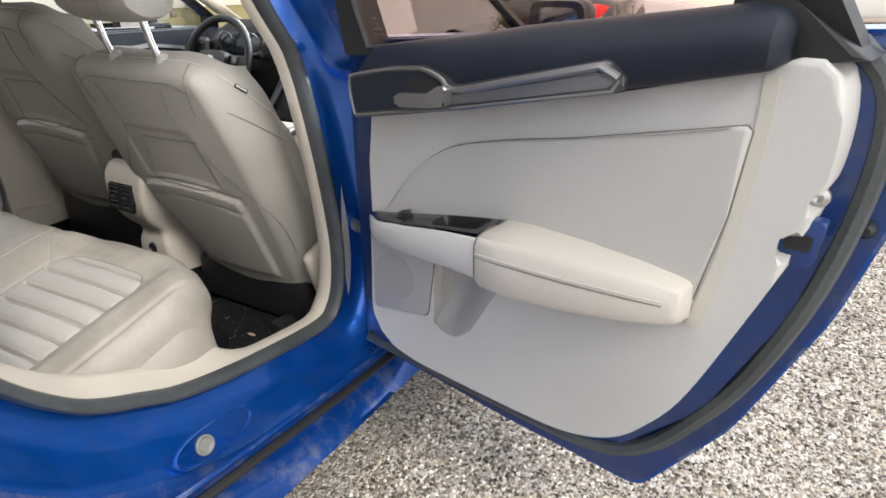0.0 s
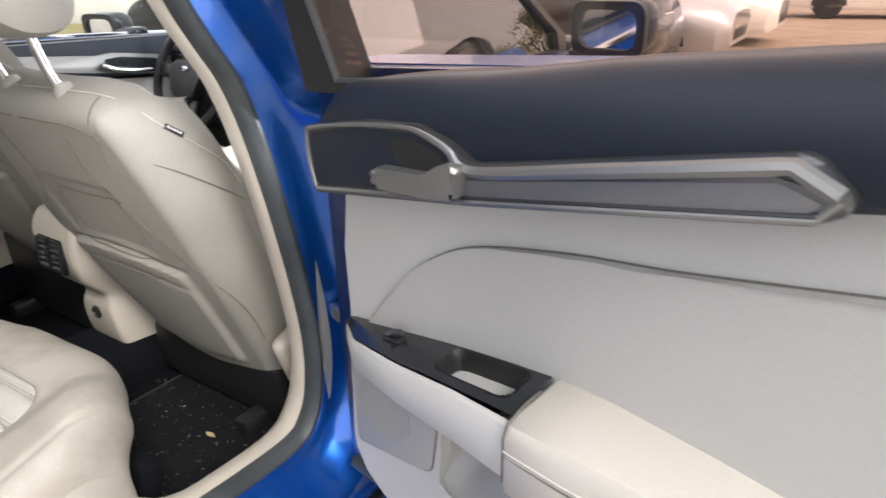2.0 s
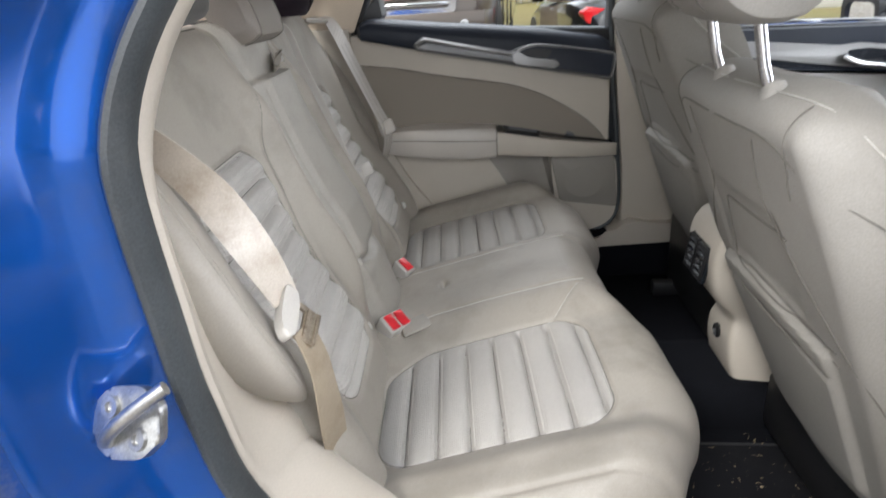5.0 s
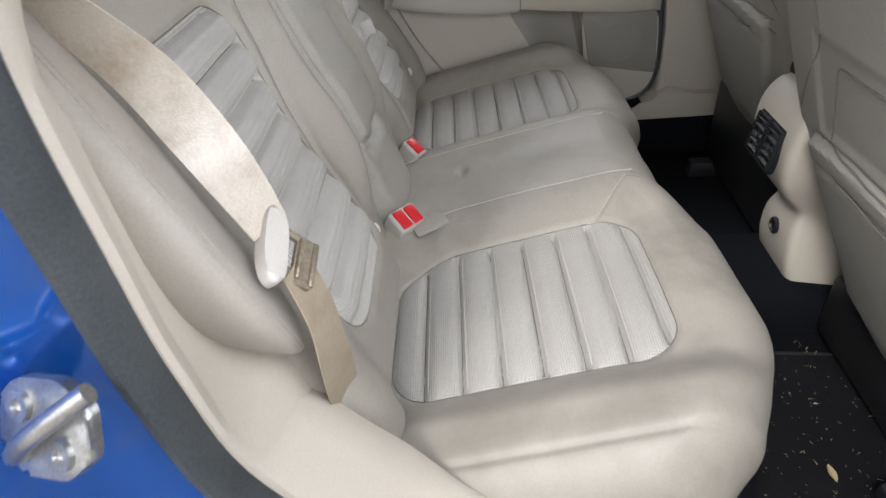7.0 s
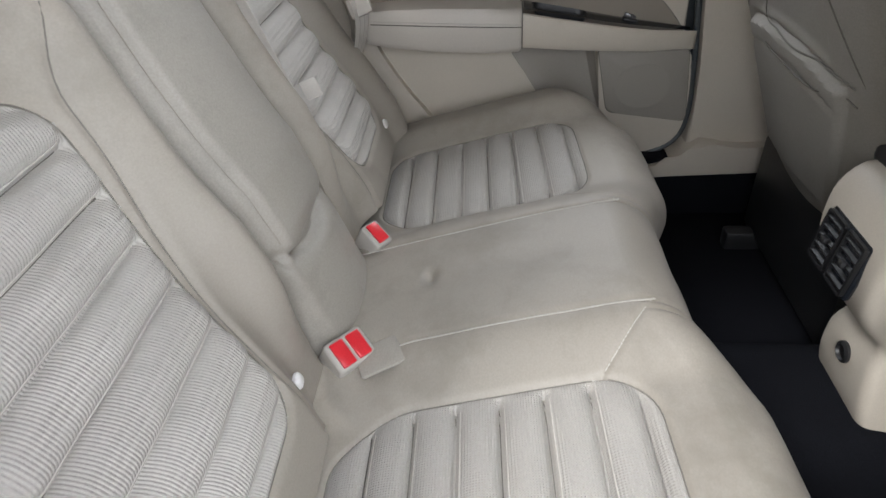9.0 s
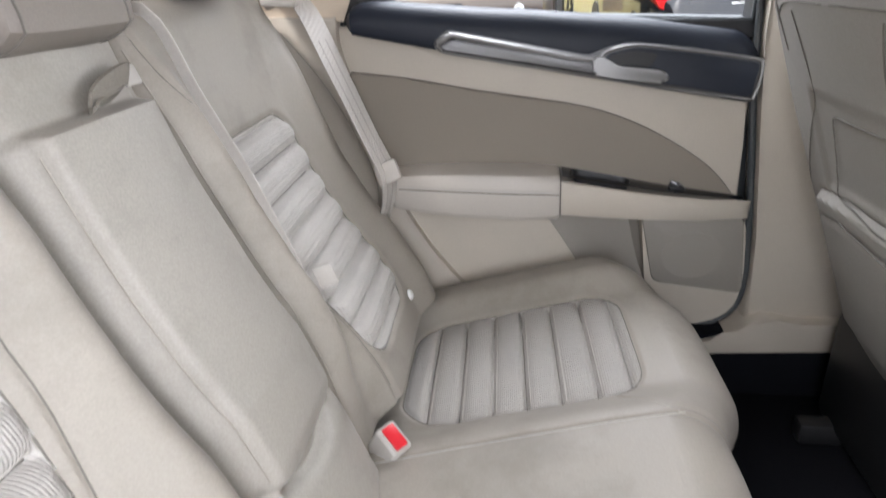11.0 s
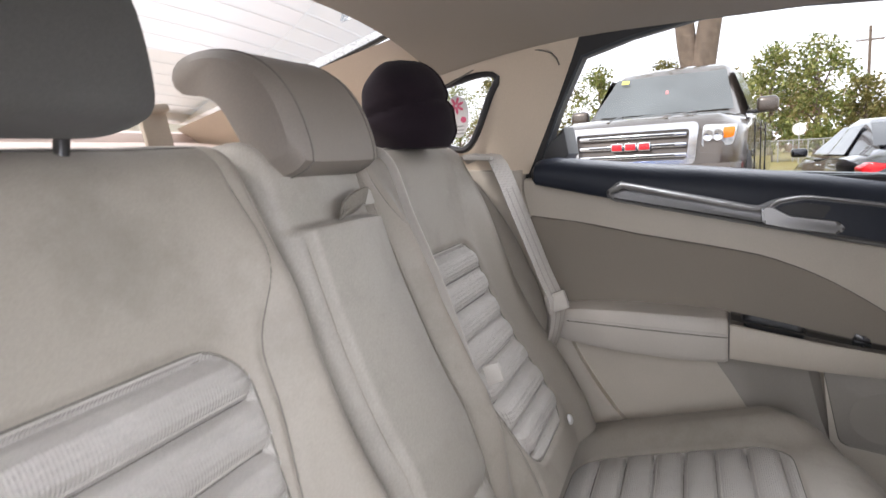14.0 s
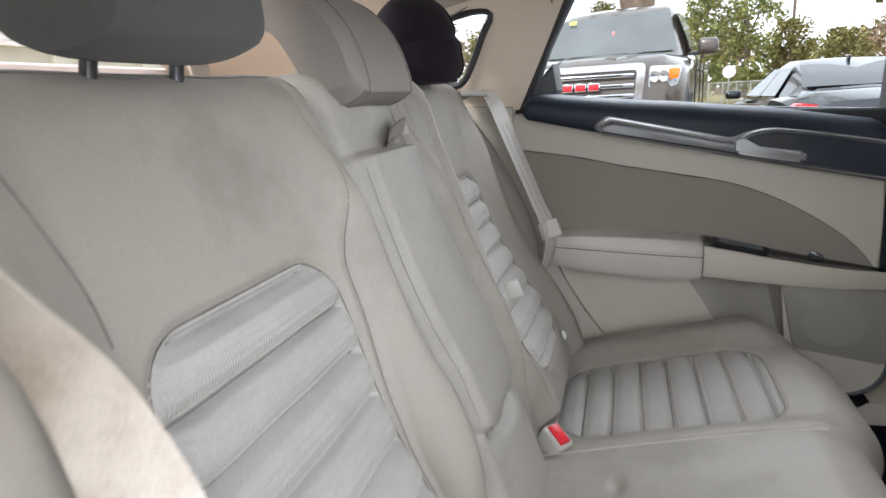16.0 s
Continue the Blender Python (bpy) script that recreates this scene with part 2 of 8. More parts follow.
def loft(rings, closed=True, caps=True, loop=False):
    """Skins rings of equal point counts. closed: each ring is closed; loop: the last ring joins the first."""
    bm = bmesh.new()
    vs = [[bm.verts.new(p) for p in ring] for ring in rings]
    n = len(vs[0])
    pairs = list(zip(vs, vs[1:])) + ([(vs[-1], vs[0])] if loop else [])
    for a, b in pairs:
        for i in range(n if closed else n - 1):
            j = (i + 1) % n
            try:
                bm.faces.new((a[i], a[j], b[j], b[i]))
            except ValueError:
                pass
    if caps and closed and not loop:
        bm.faces.new(vs[0])
        bm.faces.new(vs[-1])
    return bm


def smooth_path(pts, n, loop=False):
    """n points at even steps along a Catmull-Rom curve."""
    P = [Vector(p) for p in pts]
    dense = []
    k = len(P)
    segs = k if loop else k - 1
    for i in range(segs):
        if loop:
            a, b, c, d = P[i - 1], P[i], P[(i + 1) % k], P[(i + 2) % k]
        else:
            a, b, c, d = P[max(i - 1, 0)], P[i], P[i + 1], P[min(i + 2, k - 1)]
        for j in range(24):
            t = j / 24
            dense.append(0.5 * ((2 * b) + (c - a) * t + (2 * a - 5 * b + 4 * c - d) * t * t + (3 * b - a - 3 * c + d) * t ** 3))
    dense.append(P[0].copy() if loop else P[-1].copy())
    acc = [0.0]
    for a, b in zip(dense, dense[1:]):
        acc.append(acc[-1] + (b - a).length)
    out = []
    j = 0
    for i in range(n):
        s = acc[-1] * i / (n if loop else n - 1)
        while j < len(acc) - 2 and acc[j + 1] < s:
            j += 1
        u = (s - acc[j]) / max(acc[j + 1] - acc[j], 1e-9)
        out.append(dense[j].lerp(dense[j + 1], min(max(u, 0), 1)))
    return out


def tube(pts, r, n=10, loop=False, squash=1.0):
    """A round bar along points; r: one radius or one a point."""
    P = [Vector(p) for p in pts]
    rs = r if isinstance(r, (list, tuple)) else [r] * len(P)
    k = len(P)
    rings = []
    side = None
    for i in range(k):
        if loop:
            t = (P[(i + 1) % k] - P[i - 1]).normalized()
        else:
            t = (P[min(i + 1, k - 1)] - P[max(i - 1, 0)]).normalized()
        if side is None:
            ref = Vector((0, 0, 1)) if abs(t.z) < 0.9 else Vector((1, 0, 0))
            side = t.cross(ref).normalized()
        side = (side - t * side.dot(t)).normalized()
        up = t.cross(side)
        rings.append([P[i] + side * math.cos(2 * math.pi * j / n) * rs[i] + up * math.sin(2 * math.pi * j / n) * rs[i] * squash for j in range(n)])
    return loft(rings, True, not loop, loop)


def strap(pts, sides, width, thick=0.0015):
    """A flat band along points; sides: the direction of its width at each."""
    rings = []
    k = len(pts)
    P = [Vector(p) for p in pts]
    for i in range(k):
        t = (P[min(i + 1, k - 1)] - P[max(i - 1, 0)]).normalized()
        s = Vector(sides[i]) if isinstance(sides, list) else Vector(sides)
        s = (s - t * s.dot(t)).normalized()
        nn = t.cross(s)
        w = width / 2
        rings.append([P[i] + s * w + nn * thick, P[i] - s * w + nn * thick, P[i] - s * w - nn * thick, P[i] + s * w - nn * thick])
    return loft(rings)


def prism(outline, d0, d1, put, bevel=0.0, seg=2, cuts=()):
    """A plate: a 2D outline from depth d0 to d1; put maps (u, v, depth) to a place. The d1 side is rounded."""
    bm = bmesh.new()
    a = [bm.verts.new((u, v, d0)) for u, v in outline]
    b = [bm.verts.new((u, v, d1)) for u, v in outline]
    n = len(outline)
    bm.faces.new(a)
    top = bm.faces.new(b)
    for i in range(n):
        bm.faces.new((a[i], a[(i + 1) % n], b[(i + 1) % n], b[i]))
    if bevel:
        bmesh.ops.bevel(bm, geom=list(top.edges), offset=bevel, segments=seg, profile=0.5, affect="EDGES")
    if cuts:
        # a rim keeps the rounding out of the flat face
        bmesh.ops.inset_region(bm, faces=[f for f in bm.faces if all(abs(v.co.z - d1) < 1e-6 for v in f.verts)], thickness=0.003, use_even_offset=True)
    for u in cuts:
        bmesh.ops.bisect_plane(bm, geom=bm.verts[:] + bm.edges[:] + bm.faces[:], plane_co=(u, 0, 0), plane_no=(1, 0, 0))
    for v in bm.verts:
        v.co = put(*v.co)
    return bm


def frame_plate(outer, inner, d0, d1, put):
    """A plate with a hole: outer and inner outlines of equal point counts."""
    n = len(outer)
    rings = [[put(u, v, d0) for u, v in inner], [put(u, v, d1) for u, v in inner], [put(u, v, d1) for u, v in outer], [put(u, v, d0) for u, v in outer]]
    return loft(rings, True, False, True)


def arc_outline(pts, r, seg=4):
    """A polygon with its corners rounded by r."""
    out = []
    k = len(pts)
    for i in range(k):
        p = Vector(pts[i]).to_2d()
        a, b = Vector(pts[i - 1]).to_2d(), Vector(pts[(i + 1) % k]).to_2d()
        da, db = (a - p), (b - p)
        ra = min(r, da.length * 0.45)
        rb = min(r, db.length * 0.45)
        s, e = p + da.normalized() * ra, p + db.normalized() * rb
        for j in range(seg + 1):
            t = j / seg
            q = s * (1 - t) ** 2 + p * 2 * t * (1 - t) + e * t * t
            out.append((q.x, q.y))
    return out


def lathe(profile, n=24, m=None):
    """Turns (radius, z) points round z."""
    rings = [[Vector((r * math.cos(2 * math.pi * i / n), r * math.sin(2 * math.pi * i / n), z)) for i in range(n)] for r, z in profile]
    bm = loft(rings, True, True)
    if m is not None:
        bmesh.ops.transform(bm, matrix=m, verts=bm.verts)
    return bm


def groove(d, w):
    return math.exp(-(d / w) ** 2)


def box_sd(x, y, cx, cy, hx, hy, r):
    """Signed distance to a rounded rectangle."""
    qx, qy = abs(x - cx) - hx + r, abs(y - cy) - hy + r
    return math.hypot(max(qx, 0), max(qy, 0)) + min(max(qx, qy), 0) - r


def step(a, b, x):
    t = min(max((x - a) / (b - a), 0), 1)
    return t * t * (3 - 2 * t)


def sheet(nu, nv, place, pick=None):
    """Grid surface(s) from place(i, j); pick(i, j) names the mesh that each face goes to. Returns bmeshes by name."""
    P = [[Vector(place(i, j)) for j in range(nv)] for i in range(nu)]
    outs = {}
    seen = {}
    for i in range(nu - 1):
        for j in range(nv - 1):
            key = pick(i, j) if pick else "all"
            if key is None:
                continue
            if key not in outs:
                outs[key], seen[key] = bmesh.new(), {}
            bm, sv = outs[key], seen[key]
            vs = []
            for a, b in ((i, j), (i + 1, j), (i + 1, j + 1), (i, j + 1)):
                if (a, b) not in sv:
                    sv[(a, b)] = bm.verts.new(P[a][b])
                vs.append(sv[(a, b)])
            bm.faces.new(vs)
    return outs


# ---- the car's body ----
car = thing("car", "metallic blue four-door sedan parked on gravel, a rear door wide open", "car")


def lean(z):
    """How far the side windows lean in at a height."""
    return 0.3 * max(z - 1.05, 0.0)


OPENING = [(0.61, 0.416), (0.405, 0.436), (0.25, 0.465), (0.163, 0.499), (0.05, 0.56), (-0.052, 0.68), (-0.083, 0.80), (-0.092, 0.90), (-0.097, 1.03), (-0.081, 1.11), (-0.03, 1.19), (0.06, 1.28), (0.20, 1.325), (0.40, 1.335), (0.50, 1.30), (0.548, 1.20), (0.572, 1.12), (0.625, 0.98), (0.667, 0.78), (0.69, 0.60), (0.685, 0.50), (0.662, 0.44)]
RING = smooth_path([(y, z, 0) for y, z in OPENING], 150, True)
RN = []
for i in range(150):
    t = RING[(i + 1) % 150] - RING[i - 1]
    n2 = Vector((t.y, -t.x, 0)).normalized()
    RN.append(n2)
_c = Vector((0.3, 0.9, 0))
if sum((RING[i] - _c).dot(RN[i]) for i in range(150)) < 0:
    RN = [-n2 for n2 in RN]


def opening_ring(s, x0, off):
    """The door opening's outline at depth x, grown by off."""
    out = []
    x = x0
    for p, n2 in zip(RING, RN):
        k = 1.0 - 0.62 * step(1.18, 1.32, p.y)
        o2 = off
        if s < 0:
            o2 = off + (min(off, 0.10) - off) * step(0.92, 1.06, p.y)
        else:
            o2 = off + (min(off, 0.17) - off) * step(0.92, 1.02, p.y)
            o2 = o2 + (min(o2, 0.065) - o2) * step(0.92, 1.02, p.y) * step(0.34, 0.50, p.x)
        if s > 0:
            # the front pillar trim is a slim rim above the belt line
            x = x0 + (max(x0, 0.690) - x0) * step(0.90, 1.0, p.y) * step(0.34, 0.46, p.x)
        y, z = p.x + n2.x * o2, p.y + n2.y * o2 * k
        z = min(max(z, 0.235), 1.43 if s > 0 or x < 0.74 else 1.0)
        out.append(Vector((s * (x - lean(z)), y, z)))
    return out


def body_side(s):
    if s < 0:
        # closed door: pillar and sill trim stand proud of the door panel
        put = lambda u, v, d: Vector((s * (d - lean(v)), u, v))
        part("centre_pillar_trim", prism([(0.624, 0.40), (0.632, 0.50), (0.627, 0.61), (0.598, 0.88), (0.588, 1.0), (0.582, 1.12), (0.573, 1.24), (0.560, 1.31), (0.540, 1.36), (0.70, 1.36), (0.72, 1.1), (0.80, 0.9), (0.86, 0.40)], 0.80, 0.672, put, 0.012), TRIM, car, "beige centre pillar trim")
        part("door_gap_seal", tube([put(u, v, 0.694) for u, v, _ in smooth_path([(0.552, 1.32, 0), (0.566, 1.24, 0), (0.575, 1.12, 0), (0.581, 1.0, 0), (0.590, 0.88, 0), (0.606, 0.74, 0), (0.619, 0.60, 0), (0.624, 0.50, 0), (0.608, 0.435, 0), (0.555, 0.400, 0), (0.45, 0.385, 0), (0.30, 0.387, 0), (0.16, 0.418, 0), (0.06, 0.468, 0), (0.0, 0.528, 0), (-0.05, 0.60, 0), (-0.102, 0.69, 0), (-0.152, 0.82, 0), (-0.184, 0.94, 0), (-0.202, 1.03, 0), (-0.20, 1.075, 0)], 120)], 0.007, 8), RUBBER, car, "dark rubber seal in the door gap")
        part("sill_trim", prism([p[:2] for p in smooth_path([(0.95, 0.365, 0), (0.95, 0.43, 0), (0.74, 0.43, 0), (0.66, 0.445, 0), (0.628, 0.428, 0), (0.580, 0.396, 0), (0.48, 0.372, 0), (0.35, 0.370, 0), (0.20, 0.390, 0), (0.08, 0.440, 0), (0.0, 0.50, 0), (-0.06, 0.44, 0), (-0.10, 0.36, 0), (0.3, 0.345, 0), (0.6, 0.358, 0)], 70)], 0.80, 0.640, put, 0.012), TRIM, car, "beige sill trim")
        part("rear_side_trim", prism([p[:2] for p in smooth_path([(-0.188, 1.07, 0), (-0.192, 1.02, 0), (-0.174, 0.94, 0), (-0.142, 0.82, 0), (-0.092, 0.69, 0), (-0.040, 0.595, 0), (0.012, 0.523, 0), (0.05, 0.47, 0), (0.02, 0.42, 0)], 44)] + [(-0.45, 0.42), (-0.45, 1.08)], 0.80, 0.668, put, 0.010), TRIM, car, "beige side trim beside the rear seat")
        part("sill_carpet", prism([(-0.2, 0.22), (1.5, 0.22), (1.5, 0.40), (-0.2, 0.40)], 0.80, 0.652, put, 0.004), CARPET, car, "black carpet below the sill trim")
    else:
        reveal = []
        for x, o, xb, ob, xc, oc in ((0.742, 0.014, 0.742, 0.014, 0.742, 0.014), (0.740, 0.004, 0.740, 0.004, 0.740, 0.004), (0.730, 0.0, 0.730, 0.0, 0.730, 0.0), (0.705, 0.002, 0.705, -0.004, 0.714, 0.006), (0.675, 0.03, 0.685, -0.012, 0.702, 0.016), (0.66, 0.065, 0.668, -0.016, 0.692, 0.032), (0.645, 0.12, 0.656, -0.010, 0.682, 0.06), (0.60, 0.17, 0.648, 0.02, 0.668, 0.10), (0.55, 0.23, 0.640, 0.08, 0.64, 0.14)):
            # the trim runs flat in to the cushion below and to the bolster behind; in front and above it falls away
            ra, rb, rc = opening_ring(s, x, o), opening_ring(s, xb, ob), opening_ring(s, xc, oc)
            deep = step(0.70, 0.62, x)
            reveal.append([a.lerp(c.lerp(b, step(0.74, 0.64, p.y)), step(0.46, 0.36, p.x) * step(1.10, 1.0, p.y)) - Vector((0.048 * deep * step(0.14, 0.04, p.x) * step(0.82, 0.72, p.y), 0.012 * deep * step(0.14, 0.04, p.x) * step(0.82, 0.72, p.y), 0)) for a, b, c, p in zip(ra, rb, rc, RING)])
        part("door_opening_trim", loft(reveal, True, False), TRIM, car, "beige plastic trim round the door opening")
        part("weatherstrip", loft([opening_ring(s, x, o) for x, o in ((0.738, 0.002), (0.752, 0.001), (0.764, 0.004), (0.771, 0.010), (0.771, 0.016), (0.764, 0.022), (0.752, 0.025), (0.742, 0.026))], True, False), RUBBER, car, "dark rubber door seal")
    part("door_jamb", loft([opening_ring(s, x, o) for x, o in ((0.742, 0.024), (0.752, 0.034), (0.760, 0.052), (0.780, 0.082), (0.835, 0.104), (0.850, 0.120))], True, False), PAINT, car, "glossy blue painted door jamb")
    part("outer_panel", loft([opening_ring(s, x, o) for x, o in ((0.850, 0.1205), (0.858, 0.136), (0.890, 0.150), (0.905, 0.158), (0.918, 0.18), (0.93, 0.25), (0.93, 0.55))], True, False), DUSTPAINT, car, "blue outer panel, dusty along the sill")


# flat side trim between the door opening and the side bolster
st_edge = [p for p, q in zip(opening_ring(1, 0.7395, 0.0015), RING) if q.x < 0.06 and 0.545 < q.y < 1.06]
st_out = smooth_path(sorted(st_edge, key=lambda p: -p.z), 26)
st_in = smooth_path([(0.694, -0.124, 1.06), (0.676, -0.129, 0.985), (0.656, -0.118, 0.878), (0.632, -0.092, 0.745), (0.598, -0.050, 0.690), (0.590, -0.022, 0.560)], 26)
st_end = [p + Vector((-0.05, -0.07, -0.02)) for p in st_in]
part("side_trim", loft([[p.lerp(q, k / 4) for p, q in zip(st_out, st_in)] for k in range(5)] + [[p.lerp(q, 0.06) - Vector((0, 0.002, 0)) for p, q in zip(st_in, st_end)], st_end], False, False), TRIM, car, "flat beige trim beside the rear bolster")
body_side(1)
body_side(-1)

STAMPGREY = material("plug_plastic", (0.22, 0.22, 0.20), 0.45)

# sill: drain plug, oval pressing and groove strip
part("drain_plug", lathe([(0.0, 0.0), (0.019, 0.0), (0.019, 0.004), (0.016, 0.005), (0.012, 0.001), (0.0, 0.001)], 24, pose(0.848, 0.19, 0.402, 0, 72, 0)), STAMPGREY, car, "pale plastic drain plug")
part("sill_pressing", tube([pose(0.846, 0.215, 0.400, 0, 72, 0) @ Vector((0.030 * math.sin(q), 0.085 * math.copysign(abs(math.cos(q)) ** 0.7, math.cos(q)), 0.0)) for q in [2 * math.pi * k / 40 for k in range(40)]], 0.0035, 6, True), PAINT, car, "pressed oval in the painted sill")
part("sill_groove", tube([(0.912, -0.25, 0.395), (0.914, 0.1, 0.365), (0.916, 0.5, 0.340), (0.917, 0.95, 0.332)], 0.010, 8), BLACK, car, "black rubber strip along the sill")
part("sill_lip", tube([(0.898, -0.3, 0.42), (0.900, 0.1, 0.385), (0.902, 0.5, 0.358), (0.903, 0.95, 0.35)], 0.006, 8), DUSTPAINT, car)

# striker: plate, two bolts and hook
striker_m = pose(0.794, -0.133, 0.82, 0, 62, -20) @ pose(0, 0, 0, 0, 0, 12)
striker = part("striker", prism(arc_outline([(-0.016, -0.040), (0.016, -0.040), (0.032, -0.020), (0.032, 0.018), (0.016, 0.040), (-0.016, 0.040), (-0.032, 0.018), (-0.032, -0.020)], 0.007), 0.0, 0.009, lambda u, v, d: striker_m @ Vector((u, v, d)), 0.004), STEEL, car, "zinc-plated door latch striker")
for yy in (-0.016, 0.016):
    part("bolt", lathe([(0.0, 0.006), (0.011, 0.006), (0.010, 0.013), (0.005, 0.013), (0.004, 0.010), (0.0, 0.010)], 12, striker_m @ pose(yy * 0.9, yy, 0)), STEEL, striker)
part("striker_loop", tube([striker_m @ Vector(p) for p in smooth_path([(0.016, -0.022, 0.004), (0.014, -0.014, 0.018), (0.002, 0.006, 0.026), (-0.014, 0.032, 0.026), (-0.030, 0.056, 0.018)], 14)], 0.0065, 10), STEEL, striker)

# door check strap and its bracket on the hinge pillar
part("door_check", join(rbox((0.034, 0.016, 0.028), 0.004, 2, pose(0.785, 0.742, 0.63, 0, 0, -25)), rbox((0.05, 0.012, 0.016), 0.003, 2, pose(0.81, 0.735, 0.622, 0, 8, -25))), STEEL, car, "rusty steel door check bracket")
part("hinge", rbox((0.05, 0.03, 0.06), 0.008, 2, pose(0.845, 0.77, 0.88, 0, 0, 0)), PAINT, car)
part("hinge", rbox((0.05, 0.03, 0.06), 0.008, 2, pose(0.845, 0.77, 0.44, 0, 0, 0)), PAINT, car)

# floor, tunnel, firewall and the carpeted step under the rear seat
part("floor_carpet", join(rbox((1.36, 2.2, 0.06), 0.01, 2, pose(0, 1.0, 0.215)), rbox((0.26, 2.0, 0.16), 0.06, 4, pose(0.0, 1.15, 0.26)), rbox((1.24, 0.05, 0.22), 0.02, 2, pose(0.0, 0.42, 0.33, -12, 0, 0)), rbox((1.36, 1.3, 0.05), 0.01, 2, pose(0, -0.35, 0.40))), CARPET, car, "black carpet over floor and tunnel")
part("underbody", join(rbox((1.6, 3.6, 0.06), 0.02, 2, pose(0, 0.3, 0.17)), rbox((1.4, 0.05, 0.75), 0.02, 2, pose(0, 1.98, 0.6)), rbox((1.36, 0.04, 0.68), 0.02, 2, pose(0, -0.42, 0.74, 12, 0, 0))), BLACK, car)


# roof: headliner inside, painted skin outside
def roof_z(x, y):
    k = abs(x) / 0.60
    return 1.405 - 0.075 * k ** 3 - 0.09 * max(0.0, (y - 0.55) / 0.75) ** 2 - 0.05 * max(0.0, (0.05 - y) / 0.42) ** 2


def roof_sheet(dz, grow):
    def place(i, j):
        x = -0.60 - grow + (1.20 + 2 * grow) * i / 40
        y = -0.36 - grow * 0.5 + (1.62 + grow) * j / 40
        return (x * (1 - 0.10 * step(0.7, 1.3, y)), y, roof_z(x, y) + dz)
    return sheet(41, 41, place)["all"]


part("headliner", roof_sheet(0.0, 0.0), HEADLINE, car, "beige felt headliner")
part("roof_panel", roof_sheet(0.035, 0.05), PAINT, car)
part("coat_hook", tube(smooth_path([(-0.440, 0.095, 1.380), (-0.432, 0.105, 1.368), (-0.430, 0.130, 1.366), (-0.432, 0.155, 1.368), (-0.440, 0.165, 1.380)], 18), 0.007, 8), HEADLINE, car)


# rear pillars with the small quarter windows
QUARTER = [(-0.225, 1.272), (-0.245, 1.235), (-0.30, 1.132), (-0.36, 1.128), (-0.50, 1.165), (-0.56, 1.20), (-0.44, 1.245), (-0.34, 1.268), (-0.26, 1.282)]


def inside(poly, y, z):
    c = False
    for i in range(len(poly)):
        (y1, z1), (y2, z2) = poly[i - 1], poly[i]
        if (z1 > z) != (z2 > z) and y < (y2 - y1) * (z - z1) / (z2 - z1) + y1:
            c = not c
    return c


def glass_edge(y):
    return 1.389 + (y + 0.343) * 0.242


def cpillar(s):
    nu, nv = 130, 90

    def place(i, j):
        y0 = -0.12 - 0.935 * i / (nu - 1)
        top = glass_edge(y0) if y0 < -0.343 else 1.389 + (y0 + 0.343) * -0.10
        z = 1.06 + (top - 1.06) * j / (nv - 1)
        front = -0.045 - 0.130 * (1.32 - z) / 0.26
        y = front + (-1.055 - front) * i / (nu - 1)
        t = (z - 1.06) / max(top - 1.06, 0.01)
        rear = step(-0.30, -0.42, y)
        x = 0.672 - 0.05 * t - (0.115 * rear + 0.045 * (1 - rear)) * t ** 3 - 0.09 * step(-0.45, -1.05, y) * (1 - t)
        return (s * x, y, z)

    def pick(i, j):
        y0 = -0.12 - 0.935 * (i + 0.5) / (nu - 1)
        top = glass_edge(y0) if y0 < -0.343 else 1.389 + (y0 + 0.343) * -0.10
        z = 1.06 + (top - 1.06) * (j + 0.5) / (nv - 1)
        front = -0.045 - 0.130 * (1.32 - z) / 0.26
        y = front + (-1.055 - front) * (i + 0.5) / (nu - 1)
        if inside(QUARTER, y, z):
            return None
        return "all"
    part("rear_pillar_trim", sheet(nu, nv, place, pick)["all"], PILLAR, car, "beige rear roof pillar trim")
    q = [Vector((s * (0.628 + 0.10 * (1.28 - z)), y, z)) for y, z in QUARTER]
    qs = smooth_path(q, 60, True)
    part("quarter_window_seal", tube(qs, 0.008, 8, True), BLACK, car, "black rubber quarter window seal")
    bm = bmesh.new()
    bm.faces.new([bm.verts.new(p + Vector((s * 0.018, 0, 0))) for p in qs])
    ob = part("quarter_window", bm, CLEAR, car)
    ob.visible_shadow = False


cpillar(1)
cpillar(-1)
part("pillar_seam", tube(smooth_path([(-0.50, -0.345, 1.382), (-0.56, -0.33, 1.352), (-0.60, -0.315, 1.318), (-0.615, -0.30, 1.30)], 12), 0.0018, 6), STITCHSHADE, car)
part("pillar_seam", tube(smooth_path([(-0.618, -0.345, 1.262), (-0.622, -0.25, 1.302), (-0.612, -0.16, 1.318), (-0.606, -0.10, 1.305), (-0.612, -0.085, 1.28)], 20), 0.0018, 6), STITCHSHADE, car)


STICKWHITE = material("sticker_white", (0.66, 0.65, 0.64), 0.5)
STICKPINK = material("sticker_pink", (0.62, 0.10, 0.19), 0.5)


# rear window with its heater wires
def rear_glass(u, v):
    y = -0.335 - 0.70 * v
    hw = 0.505 + 0.09 * v
    return Vector((u * hw, y, glass_edge(y) + 0.028 * (1 - u * u) * (1 - 0.4 * v)))


